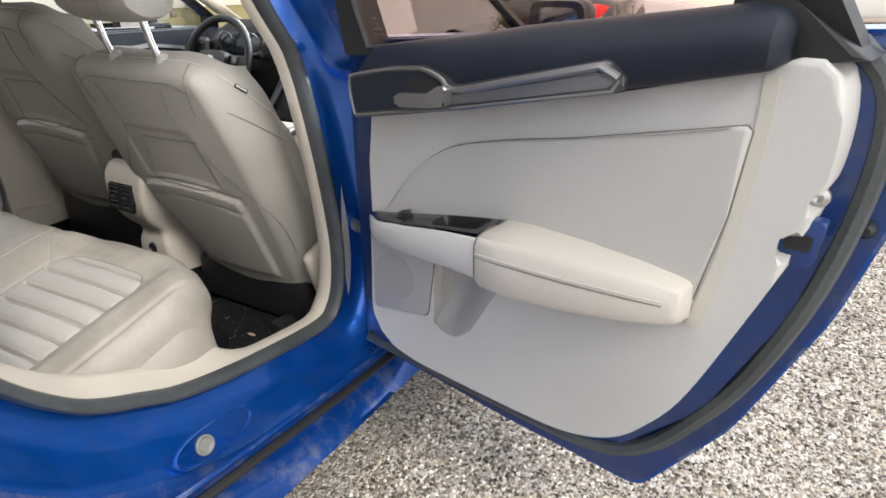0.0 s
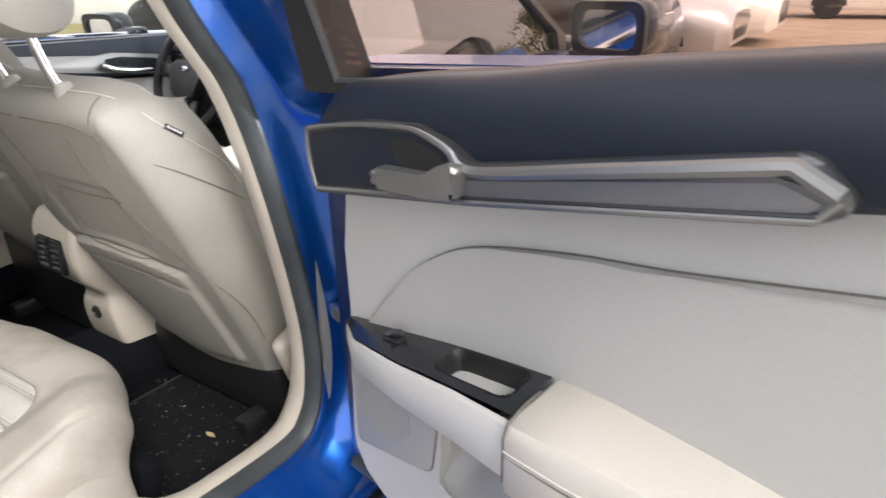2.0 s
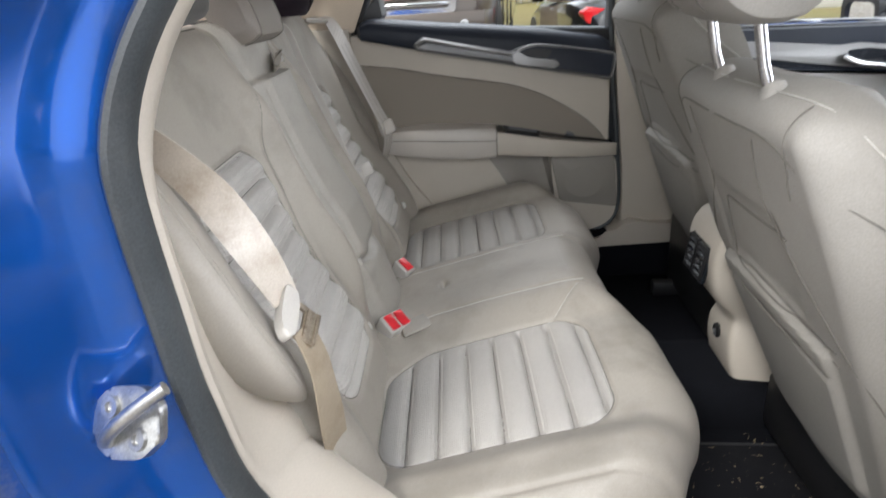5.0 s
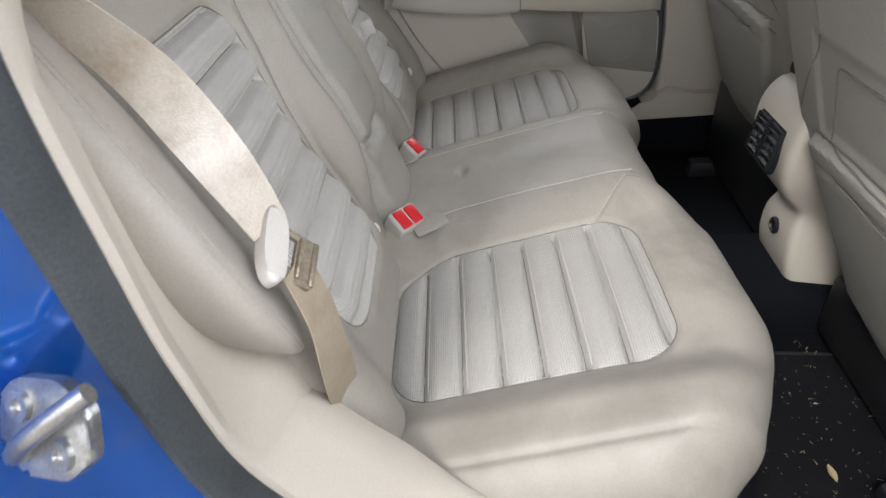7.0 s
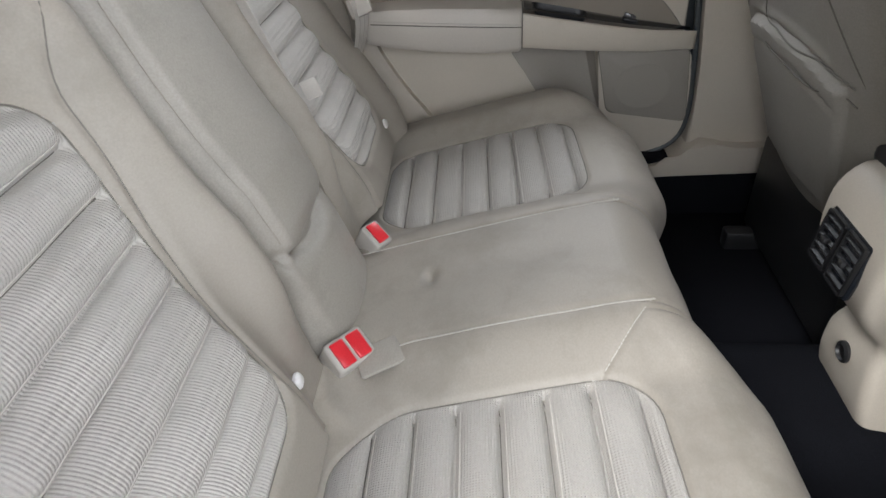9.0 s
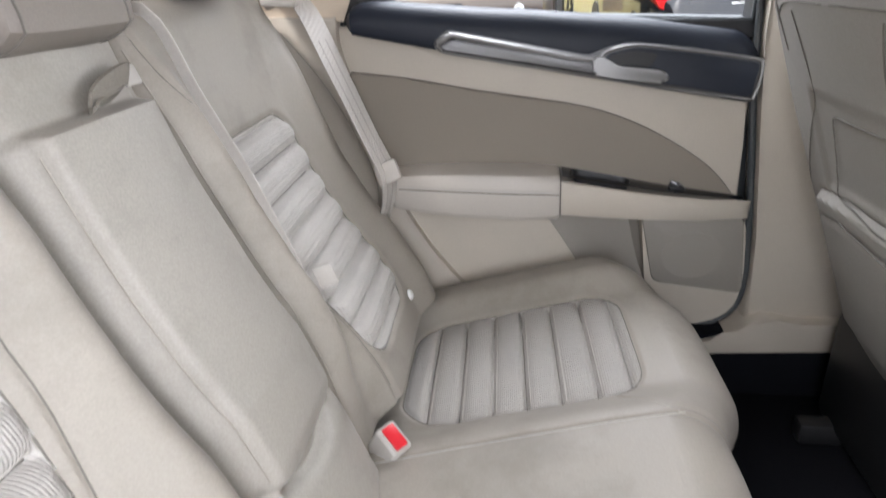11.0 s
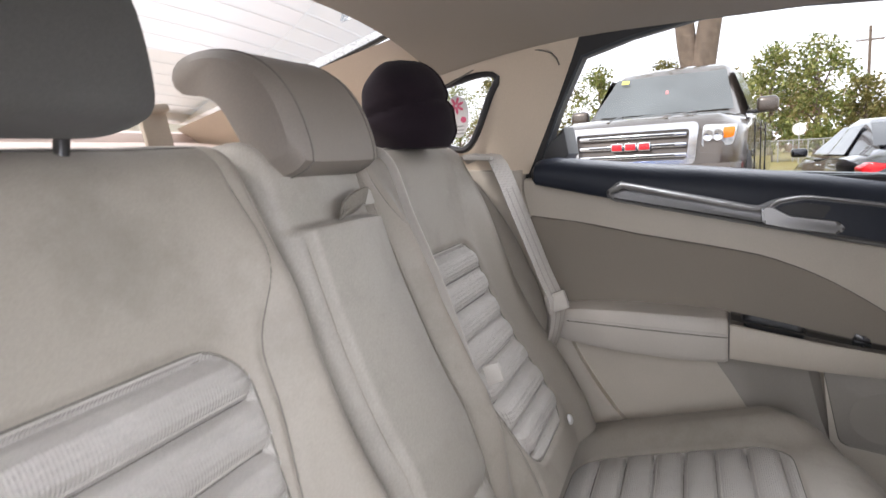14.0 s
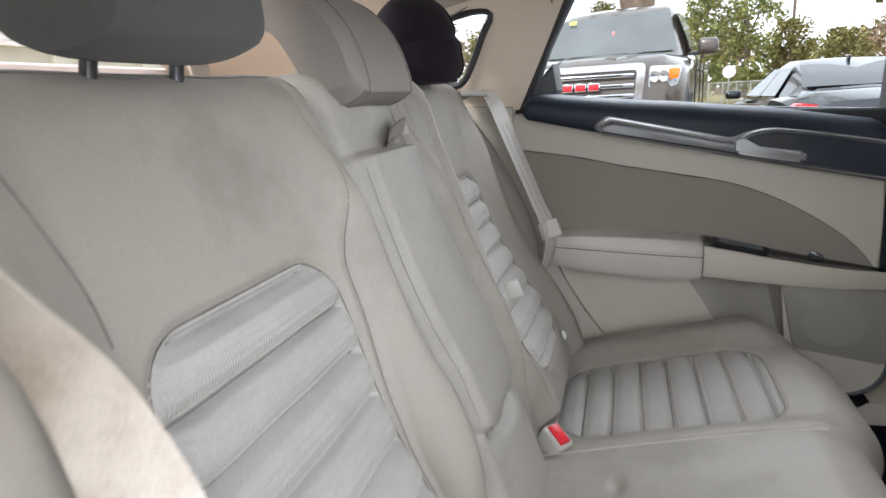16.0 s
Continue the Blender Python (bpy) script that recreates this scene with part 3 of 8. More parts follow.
ob = part("rear_window", sheet(17, 17, lambda i, j: rear_glass(-1 + i / 8, j / 16))["all"], CLEAR, car)
ob.visible_shadow = False
WIRE = material("heater_wire", (0.42, 0.40, 0.38), 0.6)
for k in range(15):
    v = 0.06 + 0.9 * k / 14
    part("heater_wire", tube([rear_glass(-0.94 + 1.88 * i / 10, v) - Vector((0, 0, 0.002)) for i in range(11)], 0.0005, 4), WIRE, car)
part("rear_window_frit", tube(smooth_path([rear_glass(-1, 1), rear_glass(-1, 0.5), rear_glass(-1, 0.08), rear_glass(-0.93, 0.0), rear_glass(0, 0), rear_glass(0.93, 0), rear_glass(1, 0.08), rear_glass(1, 0.5), rear_glass(1, 1)], 70), 0.010, 6, squash=0.5), BLACK, car)
SHELF = material("shelf_felt", (0.60, 0.50, 0.44), 0.85, vary=0.06, bump=0.3, bump_scale=600)
part("package_shelf", join(rbox((1.27, 0.78, 0.02), 0.008, 2, pose(0, -0.69, 1.122, -8, 0, 0)), rbox((1.3, 0.06, 0.16), 0.02, 2, pose(0, -1.075, 1.13))), SHELF, car, "beige parcel shelf behind the rear seat")
part("shelf_vent", rbox((0.16, 0.10, 0.006), 0.002, 1, pose(-0.42, -0.47, 1.115, -8, 0, 0)), BLACK, car)
# two soft flaps stand up from the shelf behind the headrests
for fx in (0.070, 0.505):
    part("shelf_flap", join(rbox((0.056, 0.006, 0.11), 0.0025, 2, pose(fx, -0.455, 1.135, 10, 0, 14)), rbox((0.050, 0.014, 0.012), 0.004, 2, pose(fx - 0.003, -0.463, 1.188, 10, 6, 14))), PILLAR, car, "beige belt flap with a frayed top")
# sticker on the far quarter window: a pale oval with pink petals
stick = lambda y, z, d: Vector((-0.655 - 0.05 * (1.197 - z) + d, y, z))
sticker = part("sticker", prism([(-0.333 + (0.027 + 0.004 * math.sin(a)) * math.cos(a), 1.197 + 0.047 * math.sin(a)) for a in [2 * math.pi * k / 40 for k in range(40)]], 0.0, 0.0015, stick), STICKWHITE, car, "pale oval window sticker with pink petals")
for k in range(7):
    a = radians(20 + 360 / 7 * k)
    c = (-0.335 + 0.011 * math.cos(a), 1.222 + 0.011 * math.sin(a))
    part("petal", prism([(c[0] + 0.0085 * math.cos(b) * math.cos(a) - 0.0032 * math.sin(b) * math.sin(a), c[1] + 0.0085 * math.cos(b) * math.sin(a) + 0.0032 * math.sin(b) * math.cos(a)) for b in [2 * math.pi * q / 14 for q in range(14)]], 0.0016, 0.0026, stick), STICKPINK, sticker)
for y in (-0.345, -0.319):
    part("petal", prism([(y + 0.007 * math.cos(b), 1.190 + 0.007 * math.sin(b)) for b in [2 * math.pi * q / 14 for q in range(14)]], 0.0016, 0.0026, stick), STICKPINK, sticker)
for k in range(3):
    part("sticker_bar", prism([(-0.347, 1.158 + 0.008 * k), (-0.319, 1.158 + 0.008 * k), (-0.319, 1.161 + 0.008 * k), (-0.347, 1.161 + 0.008 * k)], 0.0016, 0.0026, stick), SPEAKERGREY, sticker, smooth=False)
part("trunk_panel", rbox((1.5, 0.8, 0.05), 0.03, 2, pose(0, -1.50, 0.93, 6, 0, 0)), PAINT, car)
part("rear_bumper", rbox((1.7, 0.5, 0.7), 0.12, 4, pose(0, -1.75, 0.62)), PAINT, car)

# windshield, front pillars, cowl, hood and fenders
ob = part("windshield", sheet(13, 9, lambda i, j: ((-1 + i / 6) * (0.52 + 0.12 * j / 8), 1.24 + 0.82 * j / 8 - 0.08 * (-1 + i / 6) ** 2, 1.335 - 0.33 * j / 8))["all"], CLEAR, car)
ob.visible_shadow = False
for s in (1, -1):
    part("front_pillar", tube(smooth_path([(s * 0.585, 1.02, 1.335), (s * 0.60, 1.18, 1.31), (s * 0.645, 1.50, 1.16), (s * 0.69, 1.80, 0.99)], 16), 0.034, 10, squash=0.7), PILLAR, car, "beige windshield pillar trim")
    part("fender", prism(arc_outline([(1.72, 0.30), (2.55, 0.35), (2.75, 0.62), (2.6, 0.86), (1.72, 0.97)], 0.05), 0.80, 0.905, lambda u, v, d, s=s: Vector((s * d, u, v)), 0.03), PAINT, car)
part("hood", sheet(15, 15, lambda i, j: ((-1 + i / 7) * 0.84, 1.95 + 0.95 * j / 14, 0.99 - 0.16 * (j / 14) ** 1.6 - 0.10 * abs(-1 + i / 7) ** 3))["all"], PAINT, car, "blue hood")
part("cowl", rbox((1.5, 0.16, 0.05), 0.02, 2, pose(0, 1.95, 0.965)), BLACK, car)


# front doors, closed
def front_door(s):
    d = part("front_door", prism(arc_outline([(0.86, 0.30), (1.72, 0.30), (1.74, 0.70), (1.72, 0.98), (0.82, 1.0), (0.80, 0.5)], 0.05), 0.80, 0.912, lambda u, v, dd: Vector((s * dd, u, v)), 0.03), PAINT, car, "closed front door")
    W = [(0.745 if s > 0 else 0.80, 1.01), (0.725 if s > 0 else 0.78, 1.30), (0.83, 1.345), (1.08, 1.335), (1.40, 1.20), (1.66, 1.03), (1.66, 0.985)]
    ctr = Vector((1.12, 1.14))
    big = [tuple(ctr + (Vector(p) - ctr) * 1.10) for p in W]
    put = lambda u, v, dd: Vector((s * (dd - 0.3 * max(v - 1.0, 0)), u, v))
    part("window_frame", frame_plate(big, W, 0.80, 0.745, put), BLACK, d)
    bm = bmesh.new()
    bm.faces.new([bm.verts.new(put(u, v, 0.79)) for u, v in big])
    p = part("window", bm, PRIVACY if s > 0 else CLEAR, d, "dark tinted glass that mirrors trees and sky" if s > 0 else "")
    p.visible_shadow = False
    part("window_ledge", tube([(s * 0.915, 0.80, 1.0), (s * 0.915, 1.2, 0.995), (s * 0.912, 1.72, 0.975)], 0.010, 8), CHROME, d)
    # inside: pad, lower panel, bezel with pull handle
    put2 = lambda u, v, dd: Vector((s * dd, u, v))
    part("door_pad", prism(arc_outline([(0.74, 0.905), (0.74, 1.004), (1.66, 0.985), (1.66, 0.845)], 0.015), 0.80, 0.672, put2, 0.02), DARK, d, "dark upper door pad")
    part("inner_panel", prism(arc_outline([(0.72, 0.34), (0.73, 0.90), (1.66, 0.83), (1.68, 0.34)], 0.03), 0.76, 0.69, put2, 0.012), GREYTRIM, d)
    part("door_insert", prism(arc_outline([(0.80, 0.70), (0.80, 0.84), (1.10, 0.835), (1.42, 0.77), (1.55, 0.66), (1.3, 0.66)], 0.05), 0.69, 0.678, put2, 0.008), DOORCLOTH, d)
    part("bezel", prism(arc_outline([(0.90, 0.955), (0.935, 0.972), (1.22, 0.945), (1.28, 0.95), (1.46, 0.925), (1.62, 0.895), (1.63, 0.835), (1.25, 0.885), (0.93, 0.93)], 0.012), 0.68, 0.662, put2, 0.005), HANDLESILVER, d, "satin silver door pull trim")
    part("handle_cup", prism(arc_outline([(1.24, 0.93), (1.30, 0.935), (1.44, 0.915), (1.46, 0.868), (1.26, 0.89)], 0.012), 0.668, 0.6605, put2), BLACKGLOSS, d)
    part("door_handle", tube(smooth_path([(s * 0.655, 1.23, 0.915), (s * 0.642, 1.27, 0.898), (s * 0.64, 1.34, 0.888), (s * 0.645, 1.40, 0.884)], 12), [0.016, 0.016, 0.015, 0.014, 0.013, 0.012, 0.012, 0.012, 0.011, 0.011, 0.010, 0.007], 10, squash=0.55), CHROME, d)
    part("lock_switch", rbox((0.006, 0.022, 0.045), 0.003, 2, pose(s * 0.660, 1.53, 0.888)), SATIN, d)
    part("armrest", rbox((0.085, 0.55, 0.085), 0.03, 4, pose(s * 0.655, 1.13, 0.665, 3, 0, 0)), ARMVINYL, d)
    # outside mirror
    m = pose(s * (0.985 if s > 0 else 1.09), 1.53, 1.055 if s > 0 else 0.995, 5, 0, -s * 8) @ Matrix.Scale(0.84, 4)
    part("mirror_housing", join(rbox((0.21, 0.12, 0.145), 0.05, 5, m @ pose(0, 0.03, 0)), rbox((0.14, 0.07, 0.035), 0.015, 3, pose(s * 0.95, 1.54, 0.99, 0, 0, 0))), BLACKGLOSS, d, "dark side mirror housing")
    part("mirror_rim", frame_plate(arc_outline([(-0.108, -0.074), (0.108, -0.074), (0.108, 0.074), (-0.108, 0.074)], 0.045, 6), arc_outline([(-0.084, -0.052), (0.084, -0.052), (0.084, 0.052), (-0.084, 0.052)], 0.04, 6), -0.02, -0.045, lambda u, v, dd: m @ Vector((u, dd, v))), BLACK, d)
    part("mirror_glass", prism(arc_outline([(-0.09, -0.058), (0.09, -0.058), (0.09, 0.058), (-0.09, 0.058)], 0.04, 6), -0.02, -0.034, lambda u, v, dd: m @ Vector((u, dd, v))), MIRROR, d)


front_door(1)
front_door(-1)


# ---- rear doors ----
HINGE = Vector((0.802, 0.72, 0.0))
OPEN = Matrix.Translation(HINGE + Vector((0, 0, 0.045))) @ pose(0, 0, 0, 0, 0, 80) @ Matrix.Translation(-HINGE)
WINDOW = [(0.555, 1.032), (0.548, 1.18), (0.537, 1.285), (0.515, 1.312), (0.48, 1.324), (0.34, 1.327), (0.187, 1.323), (0.07, 1.309), (-0.026, 1.289), (-0.08, 1.20), (-0.136, 1.086), (0.2, 1.058)]
FRAME = [(0.61, 1.0), (0.598, 1.18), (0.585, 1.30), (0.55, 1.35), (0.49, 1.362), (0.34, 1.366), (0.187, 1.362), (0.06, 1.35), (-0.06, 1.325), (-0.13, 1.22), (-0.225, 1.05), (0.2, 1.02)]


CUTS = [-0.12 + 0.03 * k for k in range(22)]


def rear_door(s, is_open):
    d = new("rear_door")
    d.parent = car
    tagged(d, "rear door swung wide open, pale trim and bronze-tinted glass" if is_open else "closed rear door with beige trim")
    if is_open:
        d.matrix_basis = OPEN
    def putb(u, v, dd):
        # the upper trim swells inwards towards the rear
        u += 0.0 if is_open else 0.020 * step(0.42, 0.56, u)
        f = (0.567 - u) / 0.57
        g = step(0.28, 0.54, u) if is_open else 0.0
        return Vector((s * (dd - 0.038 * f), u - 0.040 * f - 0.022 * g, v + 0.013 * f + 0.013 * g))
    def put(u, v, dd):
        # the trim swells inwards towards the latch
        u += 0.0 if is_open or dd > 0.745 else 0.020 * step(0.42, 0.56, u)
        return Vector((s * (dd + (0.024 - 0.051 * step(0.42, -0.18, u) if is_open and dd < 0.745 else 0.0)), u, v))
    putw = lambda u, v, dd: Vector((s * (dd - lean(v)), u, v))
    low = 0.0 if is_open else 0.035
    shell = arc_outline([(0.70, 0.29), (0.30, 0.262), (-0.03, 0.258), (-0.16, 0.46), (-0.255, 0.70), (-0.292, 0.86), (-0.30, 1.0 - low), (-0.26, 1.075 - low), (0.2, 1.05 - low), (0.70, 1.02 - low)], 0.03)
    # the darker blues on skin, shell and flange hold shade besides dirt
    part("door_skin", prism(shell, 0.80, 0.905, put, 0.02), DUSTPAINT, d, "blue outer door skin")
    part("door_shell", prism(arc_outline([(0.66, 0.34), (0.30, 0.33), (0.02, 0.345), (-0.12, 0.50), (-0.205, 0.70), (-0.243, 0.87), (-0.245, 1.0), (-0.215, 1.06), (0.2, 1.05), (0.66, 1.02)], 0.03), 0.82, 0.766 if is_open else 0.752, put, 0.012), SHADEDBLUE if is_open else RUBBER, d, "painted inner door shell")
    part("door_flange", prism(arc_outline([(0.70, 0.285), (0.30, 0.268), (-0.025, 0.264), (-0.155, 0.46), (-0.25, 0.70), (-0.286, 0.86), (-0.293, 1.0), (-0.255, 1.07), (0.2, 1.04), (0.7, 1.01)], 0.03), 0.81, 0.797, put, 0.004), SHADEDBLUE, d, "blue door edge with its shade put into the paint")
    # seal round the door's own edge
    part("door_seal", tube([put(u, v, 0.772) for u, v, _ in smooth_path([(-0.205, 1.06, 0), (-0.250, 1.0, 0), (-0.251, 0.87, 0), (-0.212, 0.69, 0), (-0.128, 0.50, 0), (0.015, 0.345, 0), (0.30, 0.325, 0), (0.66, 0.328, 0)], 60)], 0.014, 8), RUBBER, d, "worn dark rubber seal")
    # trim: one moulded panel with a map pocket let into it
    edge = [p[:2] for p in smooth_path([(-0.131, 1.033, 0), (-0.185, 1.052, 0), (-0.215, 1.03, 0), (-0.226, 0.974, 0), (-0.222, 0.90, 0), (-0.205, 0.82, 0), (-0.178, 0.74, 0), (-0.12, 0.59, 0), (-0.075, 0.515, 0), (-0.02, 0.455, 0), (0.068, 0.412, 0), (0.20, 0.388, 0), (0.352, 0.374, 0), (0.47, 0.376, 0), (0.55, 0.400, 0), (0.578, 0.455, 0), (0.574, 0.56, 0), (0.570, 0.655, 0)], 70)]
    if is_open:
        # the trailing edge is cut out round the latch and a bolt
        for top, low_, depth in ((0.906, 0.884, -0.207), (0.856, 0.820, -0.186)):
            k = next(i for i, p in enumerate(edge) if p[1] < top and p[0] < -0.15 and i > 8)
            q = next(i for i, p in enumerate(edge) if p[1] < low_ and i > k)
            edge[k:q] = [(edge[k][0], top), (depth - 0.004, top - 0.001), (depth, top - 0.006), (depth + 0.001, low_ + 0.006), (depth - 0.003, low_ + 0.001), (edge[q][0], low_)]
    else:
        edge = [(u + 0.024 * step(0.45, 0.56, u) * step(0.70, 0.60, v), v + 0.008 * step(0.5, 0.4, v)) for u, v in edge]
    # map pocket: a scoop that deepens towards the speaker panel
    tip = 0.192 if is_open else 0.200
    e0, e1 = (0.404, 0.384) if is_open else (0.428, 0.398)
    scoop = [p[:2] for p in smooth_path([(e0, 0.488, 0), (0.37, 0.472, 0), (0.325, 0.480, 0), (0.285, 0.535, 0), (0.24, 0.610, 0), (tip, 0.668, 0)], 14)]
    panel = [(0.567, 0.672), (0.562, 0.80), (0.552, 0.898) if is_open else (0.562, 0.884), (0.30, 0.936), (0.04, 0.99)] + edge + [(e1, 0.655)] + scoop
    part("inner_panel", prism(panel, 0.765, 0.69, put, 0.006, 2, CUTS), GREYTRIM if is_open else TRIM, d, "moulded pale plastic door panel")
    # on the far door the panel colour itself carries the pocket's shade
    inset_mat = PANELGREY if is_open else SHADEDPANEL
    def pocket(i, j):
        p, q = (e0 + 0.006 + (e1 - e0) * j / 12, 0.483 + 0.185 * j / 12), scoop[min(13, 1 + j)]
        t = i / 14
        u, v = p[0] + (q[0] - p[0]) * t, p[1] + (q[1] - p[1]) * t
        return put(u, v, 0.693 + 0.042 * (1 - step(0.35, 1.0, t)) * step(0.0, 0.12, t) * step(-1, 4, j))
    part("map_pocket", sheet(15, 13, pocket)["all"], inset_mat, d, "shallow moulded map pocket")
    spk = arc_outline([(0.564, 0.650), (0.568, 0.470), (0.412, 0.500), (0.388, 0.656)] if is_open else [(0.582, 0.652), (0.600, 0.478), (0.436, 0.505), (0.404, 0.660)], 0.015)
    part("speaker_panel", prism(spk, 0.70, 0.6865, put, 0.004), inset_mat, d, "speaker panel with a round speaker field")
    part("speaker_groove", tube([put(u, v, 0.6895) for u, v in spk], 0.0016, 5, True), STITCHSHADE, d)
    part("speaker_field", prism([(0.500 + 0.052 * math.cos(q), 0.566 + 0.052 * math.sin(q)) for q in [2 * math.pi * k / 36 for k in range(36)]], 0.69, 0.6858, put), SPEAKERGREY if is_open else SHADEDPANEL, d, "fine speaker perforation")
    # cloth insert
    if is_open:
        ins = [p[:2] for p in smooth_path([(0.532, 0.686, 0), (0.524, 0.694, 0), (0.481, 0.750, 0), (0.436, 0.802, 0), (0.390, 0.838, 0), (0.330, 0.868, 0), (0.213, 0.898, 0), (0.114, 0.917, 0), (0.0, 0.943, 0), (-0.135, 0.974, 0)], 44)] + [(-0.142, 0.968), (-0.131, 0.86), (-0.108, 0.74)]
    else:
        ins = [p[:2] for p in smooth_path([(0.562, 0.682, 0), (0.553, 0.700, 0), (0.517, 0.748, 0), (0.480, 0.784, 0), (0.427, 0.822, 0), (0.356, 0.857, 0), (0.264, 0.886, 0), (0.062, 0.922, 0), (-0.048, 0.945, 0), (-0.175, 0.964, 0)], 44)] + [(-0.184, 0.955), (-0.168, 0.86), (-0.140, 0.74)]
    ins += [(0.1, 0.74), (0.3, 0.72)]
    part("door_insert", prism(ins, 0.70, 0.683, put, 0.007, 3, CUTS), DOORCLOTH if is_open else SHADEDCLOTH, d, "soft grey-beige cloth insert")
    part("insert_piping", tube([put(u, v, 0.6885) for u, v in ins[:-2]], 0.0014, 6), STITCHSHADE, d)

    # armrest: hard front part and padded rear part
    def arm(secs, mat, name, label, trough=0.0):
        rings = []
        for y, p, zt, zb in secs:
            x0 = 0.695
            top = ((x0, zt - trough), (0.69 - p * 0.86, zt - trough), (0.69 - p * 0.87, zt - 0.003), (0.69 - p * 0.94, zt - 0.005)) if trough else ((x0, zt), (0.69 - p * 0.75, zt - 0.001), (0.69 - p * 0.93, zt - 0.005))
            rings.append([put(y, z, x) for x, z in top + ( (0.69 - p, zt - 0.016), (0.69 - p, zb + 0.016), (0.69 - p * 0.9, zb + 0.004), (0.69 - p * 0.6, zb), (x0, zb - 0.008))])
        return part(name, loft(rings), mat, d, label)
    nose = [(0.563, 0.003, 0.690, 0.664), (0.560, 0.010, 0.694, 0.656), (0.55, 0.020, 0.697, 0.651)] if is_open else [(0.590, 0.004, 0.690, 0.662), (0.584, 0.014, 0.693, 0.656), (0.565, 0.022, 0.696, 0.652)]
    g = 0.014 if is_open else 0.0
    front_secs = nose + [(0.50, 0.040 + g * 0.85, 0.704, 0.652), (0.40, 0.060 + g * 1.1, 0.724, 0.662), (0.30, 0.070 + g, 0.744, 0.672), (0.216 if is_open else 0.236, 0.075 + g, 0.757, 0.679)]
    arm(front_secs, GREYTRIM if is_open else TRIM, "armrest_front", "hard plastic front of the armrest", 0.042)
    pu = 0.214 if is_open else 0.234
    pad = arm([(pu, 0.078 + g, 0.762, 0.676), (pu - 0.006, 0.082 + g, 0.767, 0.672), (0.15, 0.086 + g / 2, 0.773, 0.672), (0.05, 0.086 - g / 3, 0.776, 0.678 + g / 2), (-0.04, 0.078 - g, 0.774, 0.686 + g), (-0.094, 0.068 - g * 1.3, 0.769, 0.693 + g * 1.3), (-0.103, 0.064 - g * 1.3, 0.766, 0.696 + g * 1.3), (-0.107, 0.056 - g * 1.3, 0.761, 0.700 + g * 1.3)], ARMVINYL, "armrest_pad", "stitched vinyl armrest pad")
    part("stitch_line", tube([put(y, z, 0.69 - p - 0.0008) for y, p, z in ((pu - 0.002, 0.081 + g, 0.735), (0.15, 0.086 + g / 2, 0.739), (0.05, 0.086 - g / 3, 0.744), (-0.04, 0.078 - g, 0.747), (-0.085, 0.069 - g * 1.25, 0.747))], 0.0010, 6), STITCH, pad)
    part("pad_crease", tube([put(y, z, 0.69 - p) for y, p, z in ((pu - 0.002, 0.081 + g, 0.729), (0.15, 0.086 + g / 2, 0.733), (0.05, 0.086 - g / 3, 0.738), (-0.04, 0.078 - g, 0.741), (-0.085, 0.069 - g * 1.25, 0.741))], 0.0013, 6), STITCHSHADE, pad)
    part("pad_joint", tube([put(pu + 0.001, z, 0.69 - p - g) for p, z in ((0.02, 0.764), (0.05, 0.763), (0.072, 0.757), (0.078, 0.745), (0.078, 0.695), (0.070, 0.682))], 0.0014, 6), STITCHSHADE, pad)
    # switch plate on the armrest's top, with a pull cup let through it
    u0, u1 = (0.555, 0.218) if is_open else (0.572, 0.238)
    def plate_at(a, b):
        u = u0 + (u1 - u0) * a
        # the plate reaches from the panel to the armrest's outer rim
        k = next((i for i in range(1, len(front_secs)) if u >= front_secs[i][0]), len(front_secs) - 1)
        (ya, pa), (yb, pb) = front_secs[k - 1][:2], front_secs[k][:2]
        outer = 0.690 - 0.87 * (pa + (pb - pa) * min(max((ya - u) / (ya - yb), 0), 1))
        return put(u, 0.696 + 0.068 * a + 0.003 * (1 - abs(2 * b - 1)) - 0.003 * b, 0.690 + (outer - 0.690) * b)
    cup_sd = lambda a, b: box_sd(a, b * 0.22, 0.775, 0.108, 0.165, 0.072, 0.035)
    sw = sheet(90, 22, lambda i, j: plate_at(i / 89, j / 21), lambda i, j: None if cup_sd((i + 0.5) / 89, (j + 0.5) / 21) < 0 else "all")["all"]
    plate = part("switch_plate", sw, BLACKGLOSS, d, "black window switch plate")
    rim = []
    for k in range(48):
        q = 2 * math.pi * k / 48
        lo, hi = 0.0, 0.3
        for _ in range(18):
            m = (lo + hi) / 2
            lo, hi = (m, hi) if cup_sd(0.775 + m * math.cos(q), (0.108 + m * math.sin(q)) / 0.22) < 0 else (lo, m)
        rim.append((0.775 + hi * math.cos(q), (0.108 + hi * math.sin(q)) / 0.22))
    def cup_ring(grow, drop):
        out = []
        for a, b in rim:
            p = plate_at(0.775 + (a - 0.775) * grow, 0.49 + (b - 0.49) * grow)
            out.append(p - Vector((0, 0, drop)))
        return out
    part("pull_cup", loft([cup_ring(1.03, -0.0012), cup_ring(0.98, 0.002), cup_ring(0.93, 0.016), cup_ring(0.88, 0.030)], True, False), BLACK, plate, "deep black pull cup")
    part("cup_floor", loft([cup_ring(0.90, 0.026), cup_ring(0.80, 0.0315), cup_ring(0.30, 0.033)], True, True), GREYTRIM if is_open else TRIM, plate, "pale floor of the pull cup")
    sm = plate_at(0.34, 0.5)
    part("window_switch", rbox((0.018, 0.030, 0.006), 0.003, 2, Matrix.Translation(sm) @ pose(0, 0, 0, -12, 0, 0)), BLACK, plate)
